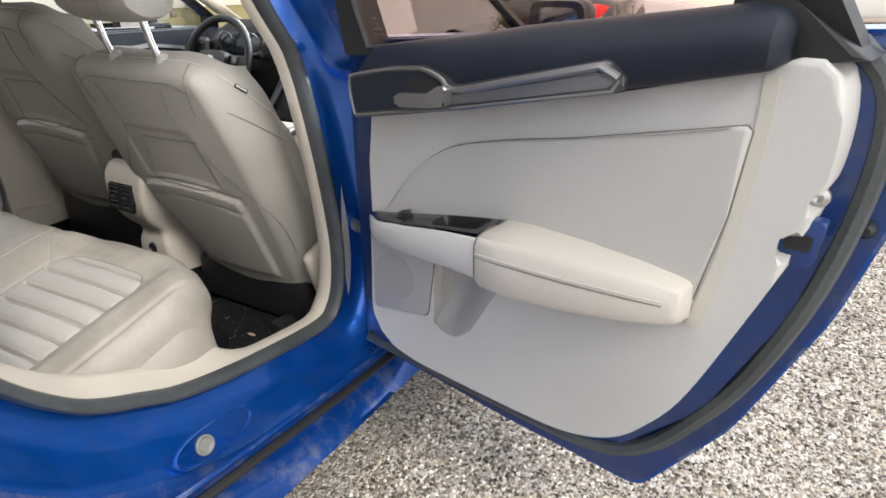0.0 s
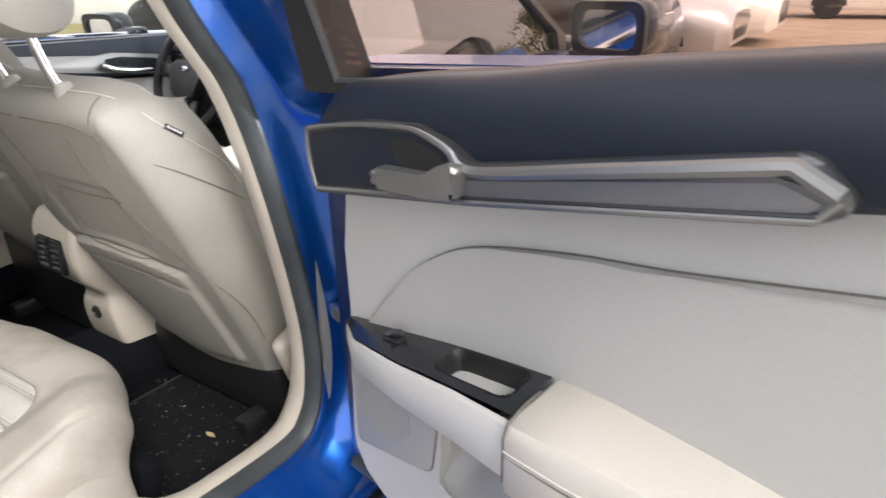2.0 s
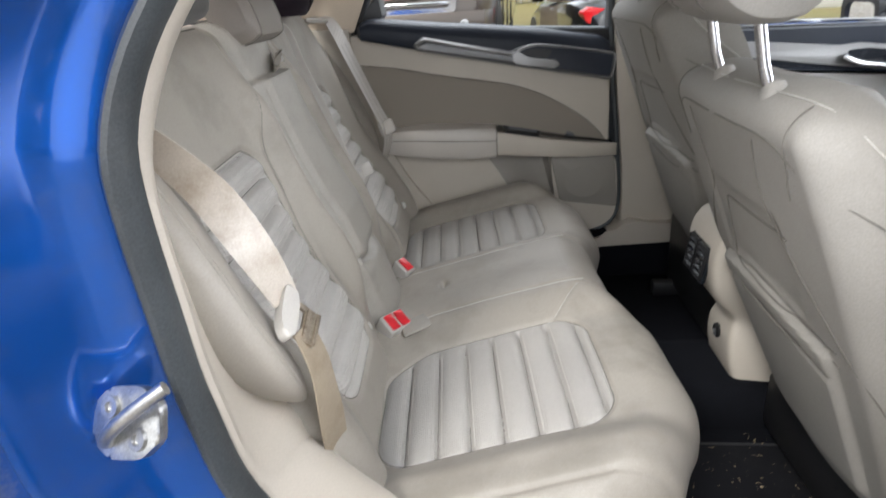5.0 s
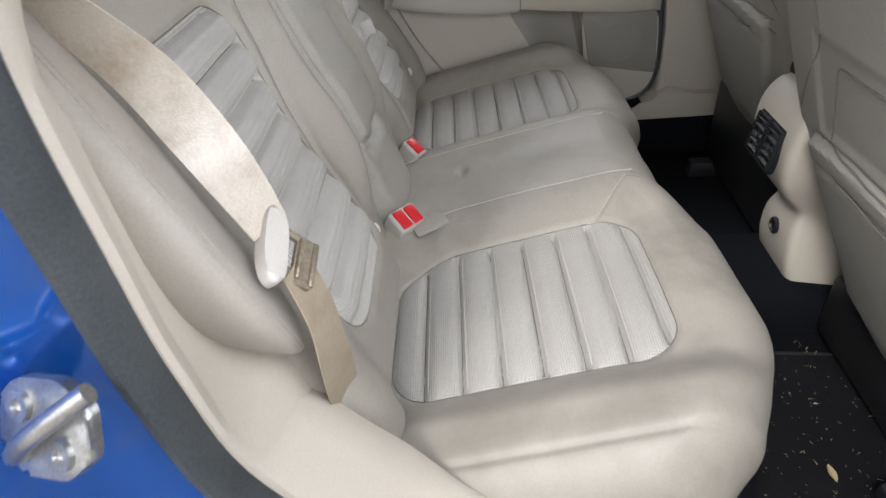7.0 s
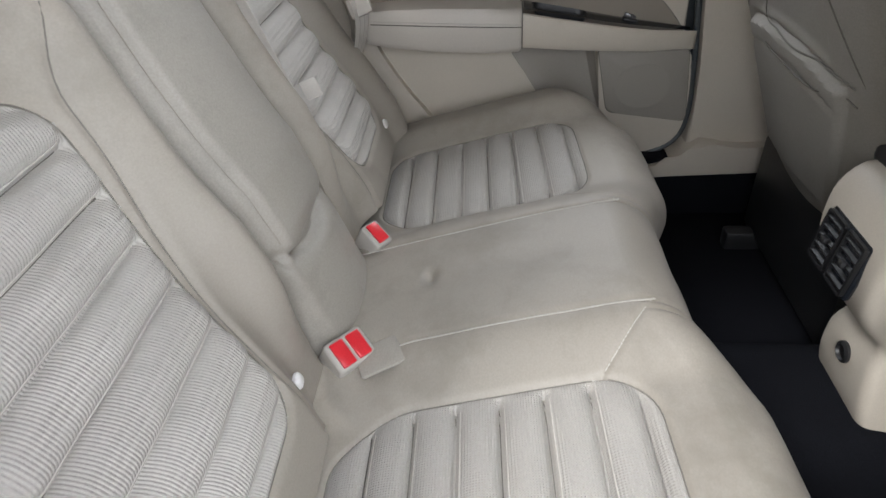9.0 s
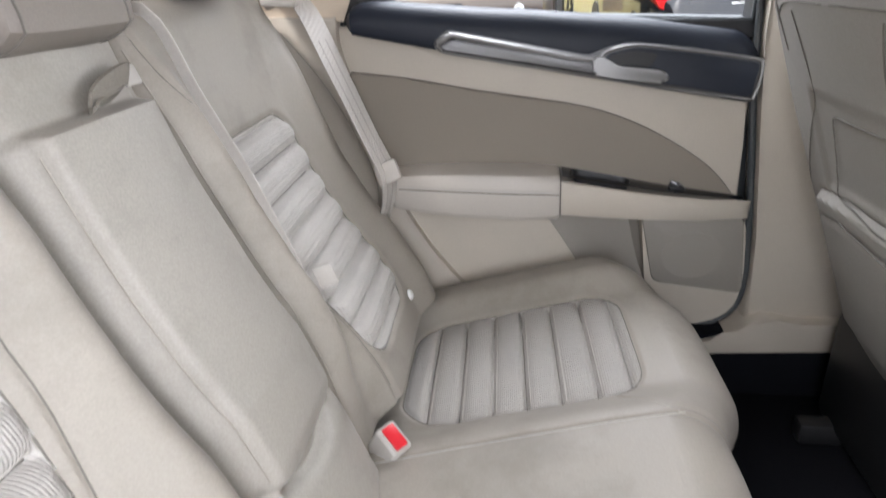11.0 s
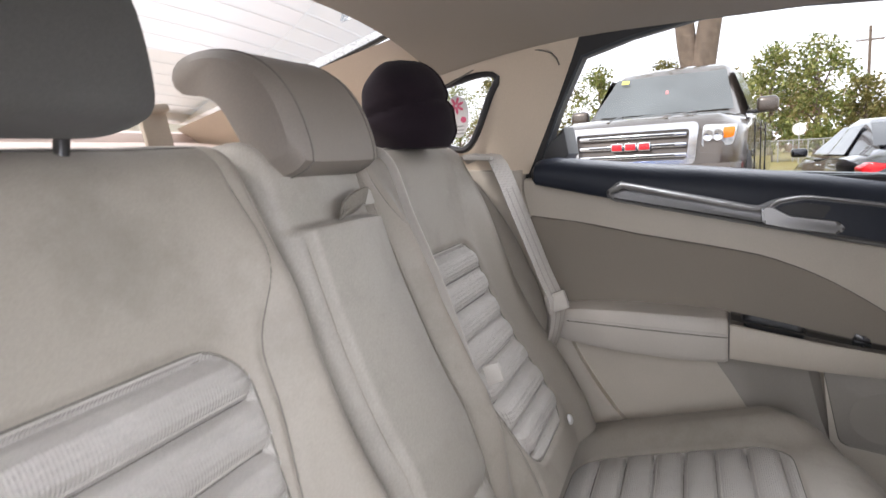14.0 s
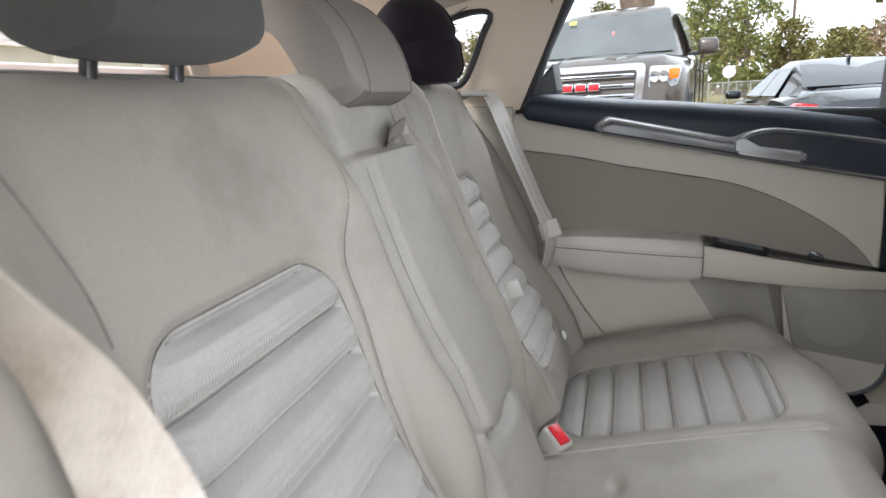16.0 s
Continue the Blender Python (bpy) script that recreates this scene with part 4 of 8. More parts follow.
    part("switch_lever", join(rbox((0.005, 0.026, 0.009), 0.002, 2, Matrix.Translation(sm + Vector((s * 0.002, 0, 0.006))) @ pose(0, 0, 0, -22, 0, s * 8)), rbox((0.016, 0.007, 0.005), 0.002, 2, Matrix.Translation(sm + Vector((-s * 0.002, 0.004, 0.008))) @ pose(0, 0, 0, -12, 0, 0))), SATIN, plate, "bright window switch lever")
    # upper pad
    top_line = ((0.576, 0.955), (0.566, 0.978), (0.535, 1.008), (0.40, 1.032), (0.20, 1.062), (0.0, 1.082), (-0.07, 1.090), (-0.10, 1.086), (-0.115, 1.07))
    low_line = ((0.576, 0.900), (0.560, 0.886), (0.30, 0.935), (0.04, 0.991), (-0.105, 1.022), (-0.115, 1.03))
    def along(line, u):
        for (a, va), (c, vc) in zip(line, line[1:]):
            if u >= c:
                return va + (vc - va) * (a - u) / (a - c)
        return line[-1][1]
    rolls = []
    for k in range(60):
        u = 0.576 - 0.691 * k / 59
        lo, hi = along(low_line, u), along(top_line, u) - (0.0 if is_open else 0.011 * step(0.45, 0.10, u))
        e = 0.024 * (step(0.556, 0.576, u) ** 2 + step(-0.098, -0.115, u) ** 2)
        w = min(0.052, (hi - lo) * 0.55)
        rolls.append([putb(u, lo, 0.76), putb(u, lo, 0.684 + e), putb(u, lo + 0.003, 0.674 + e), putb(u, lo + 0.010, 0.669 + e)] + [putb(u, hi - w + w * math.sin(q), 0.706 - 0.038 * math.cos(q) + e) for q in [math.pi / 2 * j / 9 for j in range(10)]] + [putb(u, hi, 0.76)])
    part("upper_pad", loft(rolls), DARK, d, "dark soft-touch upper door pad")
    part("sail_panel", prism([(-0.135, 1.04), (-0.09, 1.10), (-0.10, 1.16), (-0.155, 1.10), (-0.235, 1.05), (-0.19, 1.045)], 0.80, 0.70, put, 0.006), BLACK, d)
    # satin bezel, dark inlay, pull handle, textured strip
    bez = arc_outline([(0.570, 0.962), (0.46, 0.985), (0.372, 0.997), (0.330, 0.990), (0.300, 0.976), (0.062, 1.028), (0.036, 1.004), (0.048, 0.988), (0.30, 0.938), (0.559, 0.884)], 0.008)
    b = part("bezel", prism(bez, 0.68, 0.660, putb, 0.005), SATIN, d, "satin silver door pull bezel")
    part("upper_rail", tube([putb(u, v, 0.6605) for u, v, _ in smooth_path([(0.557, 0.892, 0), (0.565, 0.925, 0), (0.564, 0.957, 0), (0.55, 0.963, 0), (0.46, 0.9805, 0), (0.40, 0.990, 0), (0.366, 0.9915, 0), (0.330, 0.983, 0), (0.300, 0.969, 0), (0.18, 0.994, 0), (0.070, 1.0185, 0)], 60)] + [putb(0.046, 1.006, 0.6605)], [0.0028] * 26 + [0.0028 + 0.0032 * min(1, k / 12) for k in range(35)], 8), HANDLESILVER, b, "bright rounded upper rail")
    part("lower_rail", tube([putb(u, v, 0.6600) for u, v in ((0.046, 1.004), (0.054, 0.9905), (0.18, 0.9655), (0.30, 0.9415), (0.43, 0.915), (0.554, 0.890))], 0.0032, 6), HANDLESILVER, b, "slim lower rail")
    part("bezel_inlay", prism(arc_outline([(0.561, 0.955), (0.46, 0.977), (0.375, 0.988), (0.336, 0.980), (0.314, 0.960), (0.314, 0.946), (0.553, 0.895)], 0.008), 0.664, 0.6592, putb, 0.001), DARK, b, "dark recess behind the pull handle")
    part("textured_strip", prism(arc_outline([(0.315, 0.958), (0.075, 1.008), (0.052, 1.000), (0.058, 0.994), (0.315, 0.944)], 0.003), 0.664, 0.6588, putb, 0.001), TEXSTRIP, b, "fine textured metal strip")
    part("bezel_groove", tube([putb(u, v, 0.6595) for u, v in ((0.30, 0.966), (0.08, 1.0135), (0.058, 1.010))], 0.0022, 6), BLACK, b)
    part("bezel_groove", tube([putb(u, v, 0.6595) for u, v in ((0.314, 0.9425), (0.18, 0.9685), (0.054, 0.9925))], 0.0022, 6), BLACK, b)
    # no hollow here: a flat black plate paints the finger recess's shade
    part("recess_shade", prism(arc_outline([(0.415, 0.976), (0.375, 0.983), (0.340, 0.977), (0.322, 0.962), (0.40, 0.950)], 0.008), 0.662, 0.6586, putb), BLACK, b, "flat black patch for the shade behind the handle")
    part("door_handle", prism(arc_outline([(0.306, 0.974), (0.324, 0.974), (0.350, 0.958), (0.424, 0.948), (0.434, 0.936), (0.424, 0.926), (0.34, 0.938), (0.308, 0.945)], 0.005), 0.662, 0.644, putb, 0.006, 3), HANDLESILVER, b, "silver pull handle")
    # window
    mid = Vector((0.22, 1.18))
    grow = (0.0 if is_open else 1.0)
    win = [tuple(Vector(p) + (Vector(p) - mid).normalized() * 0.022 * grow) for p in WINDOW]
    if is_open:
        win = [(0.550, 1.016), (0.571, 1.12), (0.555, 1.285)] + win[3:10] + [(-0.136, 1.070), (0.2, 1.042)]
    fra = [tuple(Vector(p) + (Vector(p) - mid).normalized() * 0.018 * grow) for p in FRAME]
    part("window_frame", frame_plate(fra, win, 0.775, 0.712, putw), WINFRAME, d, "dark window frame")
    part("window_seal", tube([putw(u, v, 0.718) for u, v in win], 0.006, 6, True), RUBBER, d)
    bm = bmesh.new()
    bm.faces.new([bm.verts.new(putw(u, v, 0.722 if is_open else 0.742)) for u, v in fra])
    g = part("window", bm, BRONZE if is_open else CLEAR, d, "bronze-tinted window glass" if is_open else "")
    g.visible_shadow = False
    if is_open:
        # glazing stamp in the lower front corner
        for k, w in enumerate((0.026, 0.022, 0.016, 0.010)):
            v = 1.038 + 0.009 * k
            part("glass_stamp", prism([(0.536, v), (0.536 - w, v), (0.536 - w, v + 0.004), (0.536, v + 0.004)], 0.7205, 0.7198, putw), STAMP, d, smooth=False)
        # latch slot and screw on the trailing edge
        part("latch_plate", prism(arc_outline([(-0.176, 0.808), (-0.176, 0.866), (-0.232, 0.868), (-0.226, 0.808)], 0.008), 0.742, 0.722, put, 0.002), SHADEDBLUE, d, "blue metal round the latch")
        part("latch_slot", prism(arc_outline([(-0.192, 0.828), (-0.192, 0.848), (-0.222, 0.848), (-0.221, 0.828)], 0.005), 0.740, 0.7185, put), BLACK, d, "black latch slot")
        part("trim_screw", lathe([(0.0, 0.0), (0.012, 0.0), (0.012, 0.006), (0.006, 0.009), (0.0, 0.006)], 14, pose(s * 0.705, -0.216, 0.895, 0, -90 * s, 0)), STEEL, d)
        part("bump_stop", lathe([(0.0, 0.0), (0.016, 0.0), (0.016, 0.008), (0.008, 0.022), (0.0, 0.022)], 14, pose(s * 0.80, 0.092, 0.332, 0, -90 * s, 0)), BLACK, d, "black rubber bump stop")
        part("bump_stop", lathe([(0.0, 0.0), (0.012, 0.0), (0.012, 0.006), (0.006, 0.016), (0.0, 0.016)], 14, pose(s * 0.797, -0.262, 0.838, 0, -90 * s, 0)), BLACK, d)
        ridge = smooth_path([(-0.150, 1.03, 0), (-0.150, 0.96, 0), (-0.136, 0.82, 0), (-0.112, 0.70, 0)], 20)
        part("panel_edge_stain", strap([put(p.x, p.y, 0.6897) for p in ridge], (0, 1, 0), 0.016, 0.0012), STAINTRIM, d, "yellowed ridge of the door panel")


# body blue darkened so the colour carries the door edge's shade, plus grime
SHADEDBLUE = material("shaded_blue_paint", (0.006, 0.034, 0.16), 0.38, metal=0.3, vary=0.2, coat=0.5, grime=(0.08, 0.085, 0.10), grime_amt=0.5, stain_scale=6)
TEXSTRIP = material("textured_strip_metal", (0.24, 0.24, 0.245), 0.38, metal=0.8, vary=0.05, bump=0.2, weave=("DIAGONAL", 260, "Y", 260))
WINFRAME = material("dark_window_frame", (0.018, 0.018, 0.020), 0.5, vary=0.2, bump=0.1)
STAMP = material("glass_stamp", (0.22, 0.20, 0.18), 0.7)
STAINTRIM = material("yellowed_trim", (0.49, 0.465, 0.41), 0.55, vary=0.06, bump=0.1, bump_scale=900)
rear_door(1, True)
rear_door(-1, False)


# ---- rear bench seat ----
X0 = 0.012
bench = thing("rear_bench_seat", "pale beige cloth rear bench seat with ribbed centre panels and stains", "car seat")
INS_C = dict(cx=0.350, cy=0.187, hx=0.149, hy=0.185, r=0.062)
PLEAT_Y, PLEAT_DY = 0.047, 0.0515
SEAM_C = 0.113


def cushion_front(x):
    """How far forward the cushion reaches across its width."""
    ax = abs(x - X0)
    return 0.456 + 0.054 * step(0.10, 0.24, ax) - 0.095 * step(0.42, 0.66, ax) - 0.04 * step(0.60, 0.66, ax)


def ins_sd(ax, y):
    """Signed distance to the cushion's ribbed panel; its inner edge bows a little."""
    return box_sd(ax + 0.028 * step(0.10, 0.0, y) * step(0.36, 0.22, ax) * -1, y, **INS_C)


def cushion_top(x, y):
    ax = abs(x - X0)
    z = 0.527 + 0.235 * y - 0.10 * max(0, y - 0.36) - 0.034 * step(0.125, 0.225, ax) + 0.030 * step(0.49, 0.565, ax)
    # the middle place is a flat hump that ends at the buckles
    z += 0.004 * groove(ax - 0.075, 0.05)
    sd = ins_sd(ax, y)
    z -= 0.0040 * groove(sd, 0.004)
    if sd < 0:
        z += 0.004 * min(1, -sd / 0.03)
        ph = (y - PLEAT_Y) / PLEAT_DY
        fr = abs(ph - round(ph)) * PLEAT_DY
        z -= (0.0075 * groove(fr, 0.010) + 0.007 * groove(fr, 0.0026)) * min(1, -sd / 0.008)
    z -= 0.004 * groove(ax - SEAM_C, 0.003) * (1 - step(0.40, 0.41, y))
    # slanting seam from the centre seam to the ribbed panel
    if 0.31 < y < 0.40:
        z -= 0.004 * groove((ax - SEAM_C) - (0.390 - y) * 1.2, 0.004) * step(SEAM_C, SEAM_C + 0.003, ax) * (1 - step(0.20, 0.205, ax))
    z -= 0.004 * groove(ax - 0.615, 0.004)
    z -= 0.010 * groove(math.hypot(x + 0.002, (y - 0.110) * 1.6), 0.014)
    z -= 0.012 * groove(math.hypot((x - 0.15) * 0.8, y - 0.045), 0.030)
    z += 0.0045 * noise.noise((x * 5, y * 5, 0.3)) + 0.0015 * noise.noise((x * 16, y * 16, 4.3))
    s = (ax - 0.590) / 0.07
    if s > 0:
        z -= 0.07 * (1 - math.sqrt(max(0.0, 1 - min(s, 1) ** 2)))
    return z


NX = 400
XS = [X0 - 0.66 + 1.32 * i / (NX - 1) for i in range(NX)]
NT, NR, NF = 200, 12, 8


def cushion_place(i, j):
    x = XS[i]
    ax = abs(x - X0)
    yf = cushion_front(x)
    r = 0.085
    if j < NT:
        y = -0.07 + (yf - r + 0.07) * j / (NT - 1)
        return (x, y, cushion_top(x, y))
    zt = cushion_top(x, yf - r)
    if j < NT + NR:
        a = (j - NT + 1) / NR * math.pi / 2
        return (x, yf - r + r * math.sin(a), zt - r * (1 - math.cos(a)))
    k = (j - NT - NR + 1) / NF
    return (x, yf - (0.035 + 0.10 * step(0.3, 0.6, ax)) * k ** 1.3, zt - r - (zt - r - 0.37) * k)


def cushion_pick(i, j):
    if j >= NT - 1:
        return "cover"
    x = (XS[i] + XS[i + 1]) / 2
    ax = abs(x - X0)
    y = -0.07 + (cushion_front(x) - 0.085 + 0.07) * (j + 0.5) / (NT - 1)
    if ins_sd(ax, y) < 0:
        return "insert_r" if x > X0 else "insert_l"
    return "cover"


cs = sheet(NX, NT + NR + NF, cushion_place, cushion_pick)
cush = part("seat_cushion", cs["cover"], CLOTH, bench, "worn cloth cushion with faint stains")
part("ribbed_panel", cs["insert_r"], RIBCLOTH, cush, "ribbed cloth panel")
part("ribbed_panel", cs["insert_l"], RIBCLOTH, cush, "ribbed cloth panel")
# outer side walls of the cushion
for s in (1, -1):
    i = NX - 1 if s > 0 else 0
    col = [Vector(cushion_place(i, j)) for j in range(NT + NR + NF)]
    swell = 1.0 if s > 0 else 0.2
    def side_row(out, fall):
        return [Vector((p.x + s * (out * swell * (1 - 0.5 * step(0.25, 0.42, p.y)) if out > 0 else out), p.y - 0.03 * fall * step(0.2, 0.4, p.y), p.z - (p.z - 0.37) * fall)) for p in col]
    rings = [col, side_row(0.014, 0.10), side_row(0.026, 0.25), side_row(0.034, 0.45), side_row(0.034, 0.65), side_row(0.022, 0.85), side_row(-0.03, 1.0)]
    part("cushion_side", loft(rings, False, False), CLOTH, cush)


# stitching along the seams
def stitches(parent, at, path, mat=STITCH, r=0.0010, both=0.0):
    """Thread along a path of surface coordinates; both: a second row beside it."""
    part("stitch_line", tube([at(*p) for p in path], r, 5), mat, parent)
    if both:
        part("stitch_line", tube([at(p[0] + both, *p[1:]) for p in path], r, 5), mat, parent)


def zero_line(sd, cx, cy, n=110):
    """The closed line round (cx, cy) on which a signed distance is nought."""
    out = []
    for k in range(n):
        a = 2 * math.pi * k / n
        lo, hi = 0.0, 0.4
        for _ in range(24):
            m = (lo + hi) / 2
            lo, hi = (m, hi) if sd(cx + m * math.cos(a), cy + m * math.sin(a)) < 0 else (lo, m)
        out.append((cx + lo * math.cos(a), cy + lo * math.sin(a)))
    return [p[:2] for p in smooth_path([(u, v, 0) for u, v in out], n, True)]


def cushion_at(x, y, out=0.0004):
    return Vector((x, y, cushion_top(x, y) + out))


for s in (1, -1):
    stitches(cush, cushion_at, [(X0 + s * SEAM_C, -0.02 + 0.412 * k / 40) for k in range(41)], both=0.004)
    stitches(cush, cushion_at, [(X0 + s * (SEAM_C + 0.080 * k / 10), 0.390 - 0.067 * k / 10) for k in range(11)], r=0.0008)
    out_ = [(X0 + s * u, v) for u, v in zero_line(ins_sd, INS_C["cx"], INS_C["cy"])]
    part("insert_seam", tube([cushion_at(x, y, 0.0) for x, y in out_], 0.0010, 5, True), STITCHSHADE, cush)
    for k in range(6):
        y = PLEAT_Y + PLEAT_DY * k
        row = [X0 + s * (INS_C["cx"] - 0.148 + 0.296 * q / 28) for q in range(29)]
        row = [x for x in row if ins_sd(abs(x - X0), y) < -0.004]
        stitches(cush, cushion_at, [(x, y + 0.0055) for x in row], r=0.0009)
        # a dark line painted along the pleat's bottom as crease shade
        part("pleat_shade_line", tube([cushion_at(x, y, 0.0002) for x in row], 0.0011, 5), STITCHSHADE, cush)

# backrest
LEAN_B = radians(18)
BN = Vector((0, math.cos(LEAN_B), math.sin(LEAN_B)))
BU = Vector((0, -math.sin(LEAN_B), math.cos(LEAN_B)))
B0 = Vector((0, -0.040, 0.58))
INS_B = dict(cx=0.345, cy=0.2, hx=0.135, hy=0.193, r=0.055)
PLEAT_H, PLEAT_DH = 0.028, 0.0510
HB = 0.545
ARM_X = 0.008


def back_profile(h):
    """The backrest's depth at a height: full below, hollow above."""
    keys = ((-0.06, 0.030), (0.0, 0.030), (0.08, 0.016), (0.127, 0.004), (0.174, -0.010), (0.226, -0.020), (0.278, -0.027), (0.332, -0.030), (0.40, -0.032), (0.56, -0.028))
    for (a, da), (b, db) in zip(keys, keys[1:]):
        if h <= b:
            return da + (db - da) * (h - a) / (b - a)
    return keys[-1][1]


PROFILE = [sum(back_profile(-0.08 + 0.005 * k + q) for q in (-0.02, -0.01, 0, 0.01, 0.02)) / 5 for k in range(140)]


def profile(h):
    t = min(max((h + 0.08) / 0.005, 0), 138)
    k = int(t)
    return PROFILE[k] + (PROFILE[k + 1] - PROFILE[k]) * (t - k)


def back_sd(ax, h):
    """Signed distance to the backrest's ribbed panel, whose inner edge runs out towards the seat."""
    k = step(0.34, 0.02, h)
    return box_sd(ax - 0.040 * k * step(0.47, 0.22, ax), h, **INS_B)


def back_depth(x, h):
    ax = abs(x - X0)
    d = profile(h)
    # towards the middle the backrest's foot falls away behind the buckles
    d -= step(0.25, 0.19, ax) * (max(d + 0.012, 0) * 0.9 - 0.004)
    d += 0.040 * math.exp(-((ax - 0.158) / 0.034) ** 2) * step(-0.05, 0.14, h) * step(0.57, 0.40, h)
    d += 0.024 * step(0.485, 0.55, ax) * step(0.60, 0.42, h)
    sd = back_sd(ax, h)
    d -= 0.006 * groove(sd, 0.005)
    if sd < 0:
        d += 0.006 * min(1, -sd / 0.02)
        ph = (h - PLEAT_H) / PLEAT_DH
        fr = abs(ph - round(ph)) * PLEAT_DH
        d -= (0.011 * groove(fr, 0.010) + 0.007 * groove(fr, 0.0026)) * min(1, -sd / 0.008)
    d -= 0.034 * groove(ax - 0.113, 0.009)
    # seams: above the ribbed panel towards the top corners
    d -= 0.005 * groove(ax - (0.150 + 0.045 * step(0.50, 0.36, h) + 0.045 * step(0.34, 0.05, h)), 0.005)
    d += 0.004 * noise.noise((x * 5, h * 5, 2.3)) + 0.0014 * noise.noise((x * 15, h * 15, 7.3))
    if ax < 0.112:
        c = abs(x - ARM_X - 0.008)
        d += 0.018 + 0.014 * (1 - (c / 0.10) ** 2) * step(0.085, 0.12, h) + 0.020 * (1 - (c / 0.11) ** 2) * step(0.09, 0.05, h)
        # folding armrest: its face, the shelf above it and the lower pad
        d += 0.014 * step(0.096, 0.080, c) * step(0.075, 0.095, h) * step(0.482, 0.470, h)
        d -= 0.010 * step(0.47, 0.485, h)
        d -= 0.008 * groove(c - 0.092, 0.005) * step(0.07, 0.09, h) * step(0.49, 0.47, h)
        d -= 0.010 * groove(h - (0.098 - 0.03 * (1 - (c / 0.09) ** 2)), 0.006)
    s = (ax - 0.555) / 0.06
    if s > 0:
        d -= 0.06 * (1 - math.sqrt(max(0.0, 1 - min(s, 1) ** 2)))
    return d


NBX, NBH, NBR = 360, 230, 12
BXS = [X0 - 0.605 + 1.21 * i / (NBX - 1) for i in range(NBX)]


def back_place(i, j):
    x = BXS[i]
    if j < NBH:
        h = -0.06 + (HB + 0.06) * j / (NBH - 1)
        p = B0 + BU * h + BN * back_depth(x, h)
    else:
        a = (j - NBH + 1) / NBR * math.pi * 0.62
        r = 0.055
        dd = back_depth(x, HB)
        ctr = B0 + BU * HB + BN * (dd - r)
        p = ctr + BN * r * math.cos(a) + BU * r * math.sin(a)
    return (x, p.y, p.z)


def back_pick(i, j):
    x = (BXS[i] + BXS[i + 1]) / 2
    ax = abs(x - X0)
    h = -0.06 + (HB + 0.06) * (j + 0.5) / (NBH - 1)
    if j < NBH - 1 and back_sd(ax, h) < 0:
        return "insert_r" if x > X0 else "insert_l"
    if ax < 0.113:
        return "centre"
    return "right" if x > X0 else "left"


STRAPGREY = material("grey_pull_strap", (0.20, 0.18, 0.15), 0.6, vary=0.1, bump=0.3, weave=("DIAGONAL", 220, "Z", 60))
ARMCLOTH = material("armrest_cloth", (0.325, 0.302, 0.262), 0.54, vary=0.10, bump=0.10, bump_scale=650, sheen=0.03, grime=(0.17, 0.155, 0.13), grime_amt=0.45, stain_scale=4.0)
bs = sheet(NBX, NBH + NBR, back_place, back_pick)
b_r = part("seat_back", bs["right"], CLOTH, bench, "beige cloth backrest")
b_l = part("seat_back", bs["left"], CLOTH, bench, "beige cloth backrest")
b_c = part("folding_armrest", bs["centre"], ARMCLOTH, bench, "folded centre armrest in beige cloth")
part("ribbed_panel", bs["insert_r"], BACKRIB, b_r, "ribbed cloth panel")
part("ribbed_panel", bs["insert_l"], BACKRIB, b_l, "ribbed cloth panel")


def back_at(x, h, out=0.0):
    p = B0 + BU * h + BN * (back_depth(x, h) + out)
    return Vector((x, p.y, p.z))


def back_put(x, h, out=0.0004):
    return back_at(x, h, out)


# pull strap: a flat loop that lies over the armrest's upper edge
loop_ = smooth_path([back_at(0.030, 0.478, 0.002), back_at(0.018, 0.489, 0.012), back_at(-0.004, 0.498, 0.020), back_at(-0.034, 0.502, 0.021), back_at(-0.052, 0.500, 0.014)], 18)
part("pull_strap", strap(loop_, tuple(BU * 0.75 + BN * 0.5), 0.020, 0.0014), STRAPGREY, b_c, "grey pull strap folded over, with a pale end")
loop_ = smooth_path([back_at(0.030, 0.478, 0.002), back_at(0.012, 0.484, 0.006), back_at(-0.018, 0.487, 0.006), back_at(-0.046, 0.494, 0.008)], 14)
part("pull_strap", strap(loop_, tuple(BU * 0.4 + BN * 0.9), 0.018, 0.0014), STRAPGREY, b_c)
part("strap_end", rbox((0.026, 0.005, 0.020), 0.002, 2, Matrix.Translation(back_at(-0.054, 0.500, 0.015)) @ pose(0, 0, 0, 18, 0, 0)), BELTPLAST, b_c, "cream end of the strap")
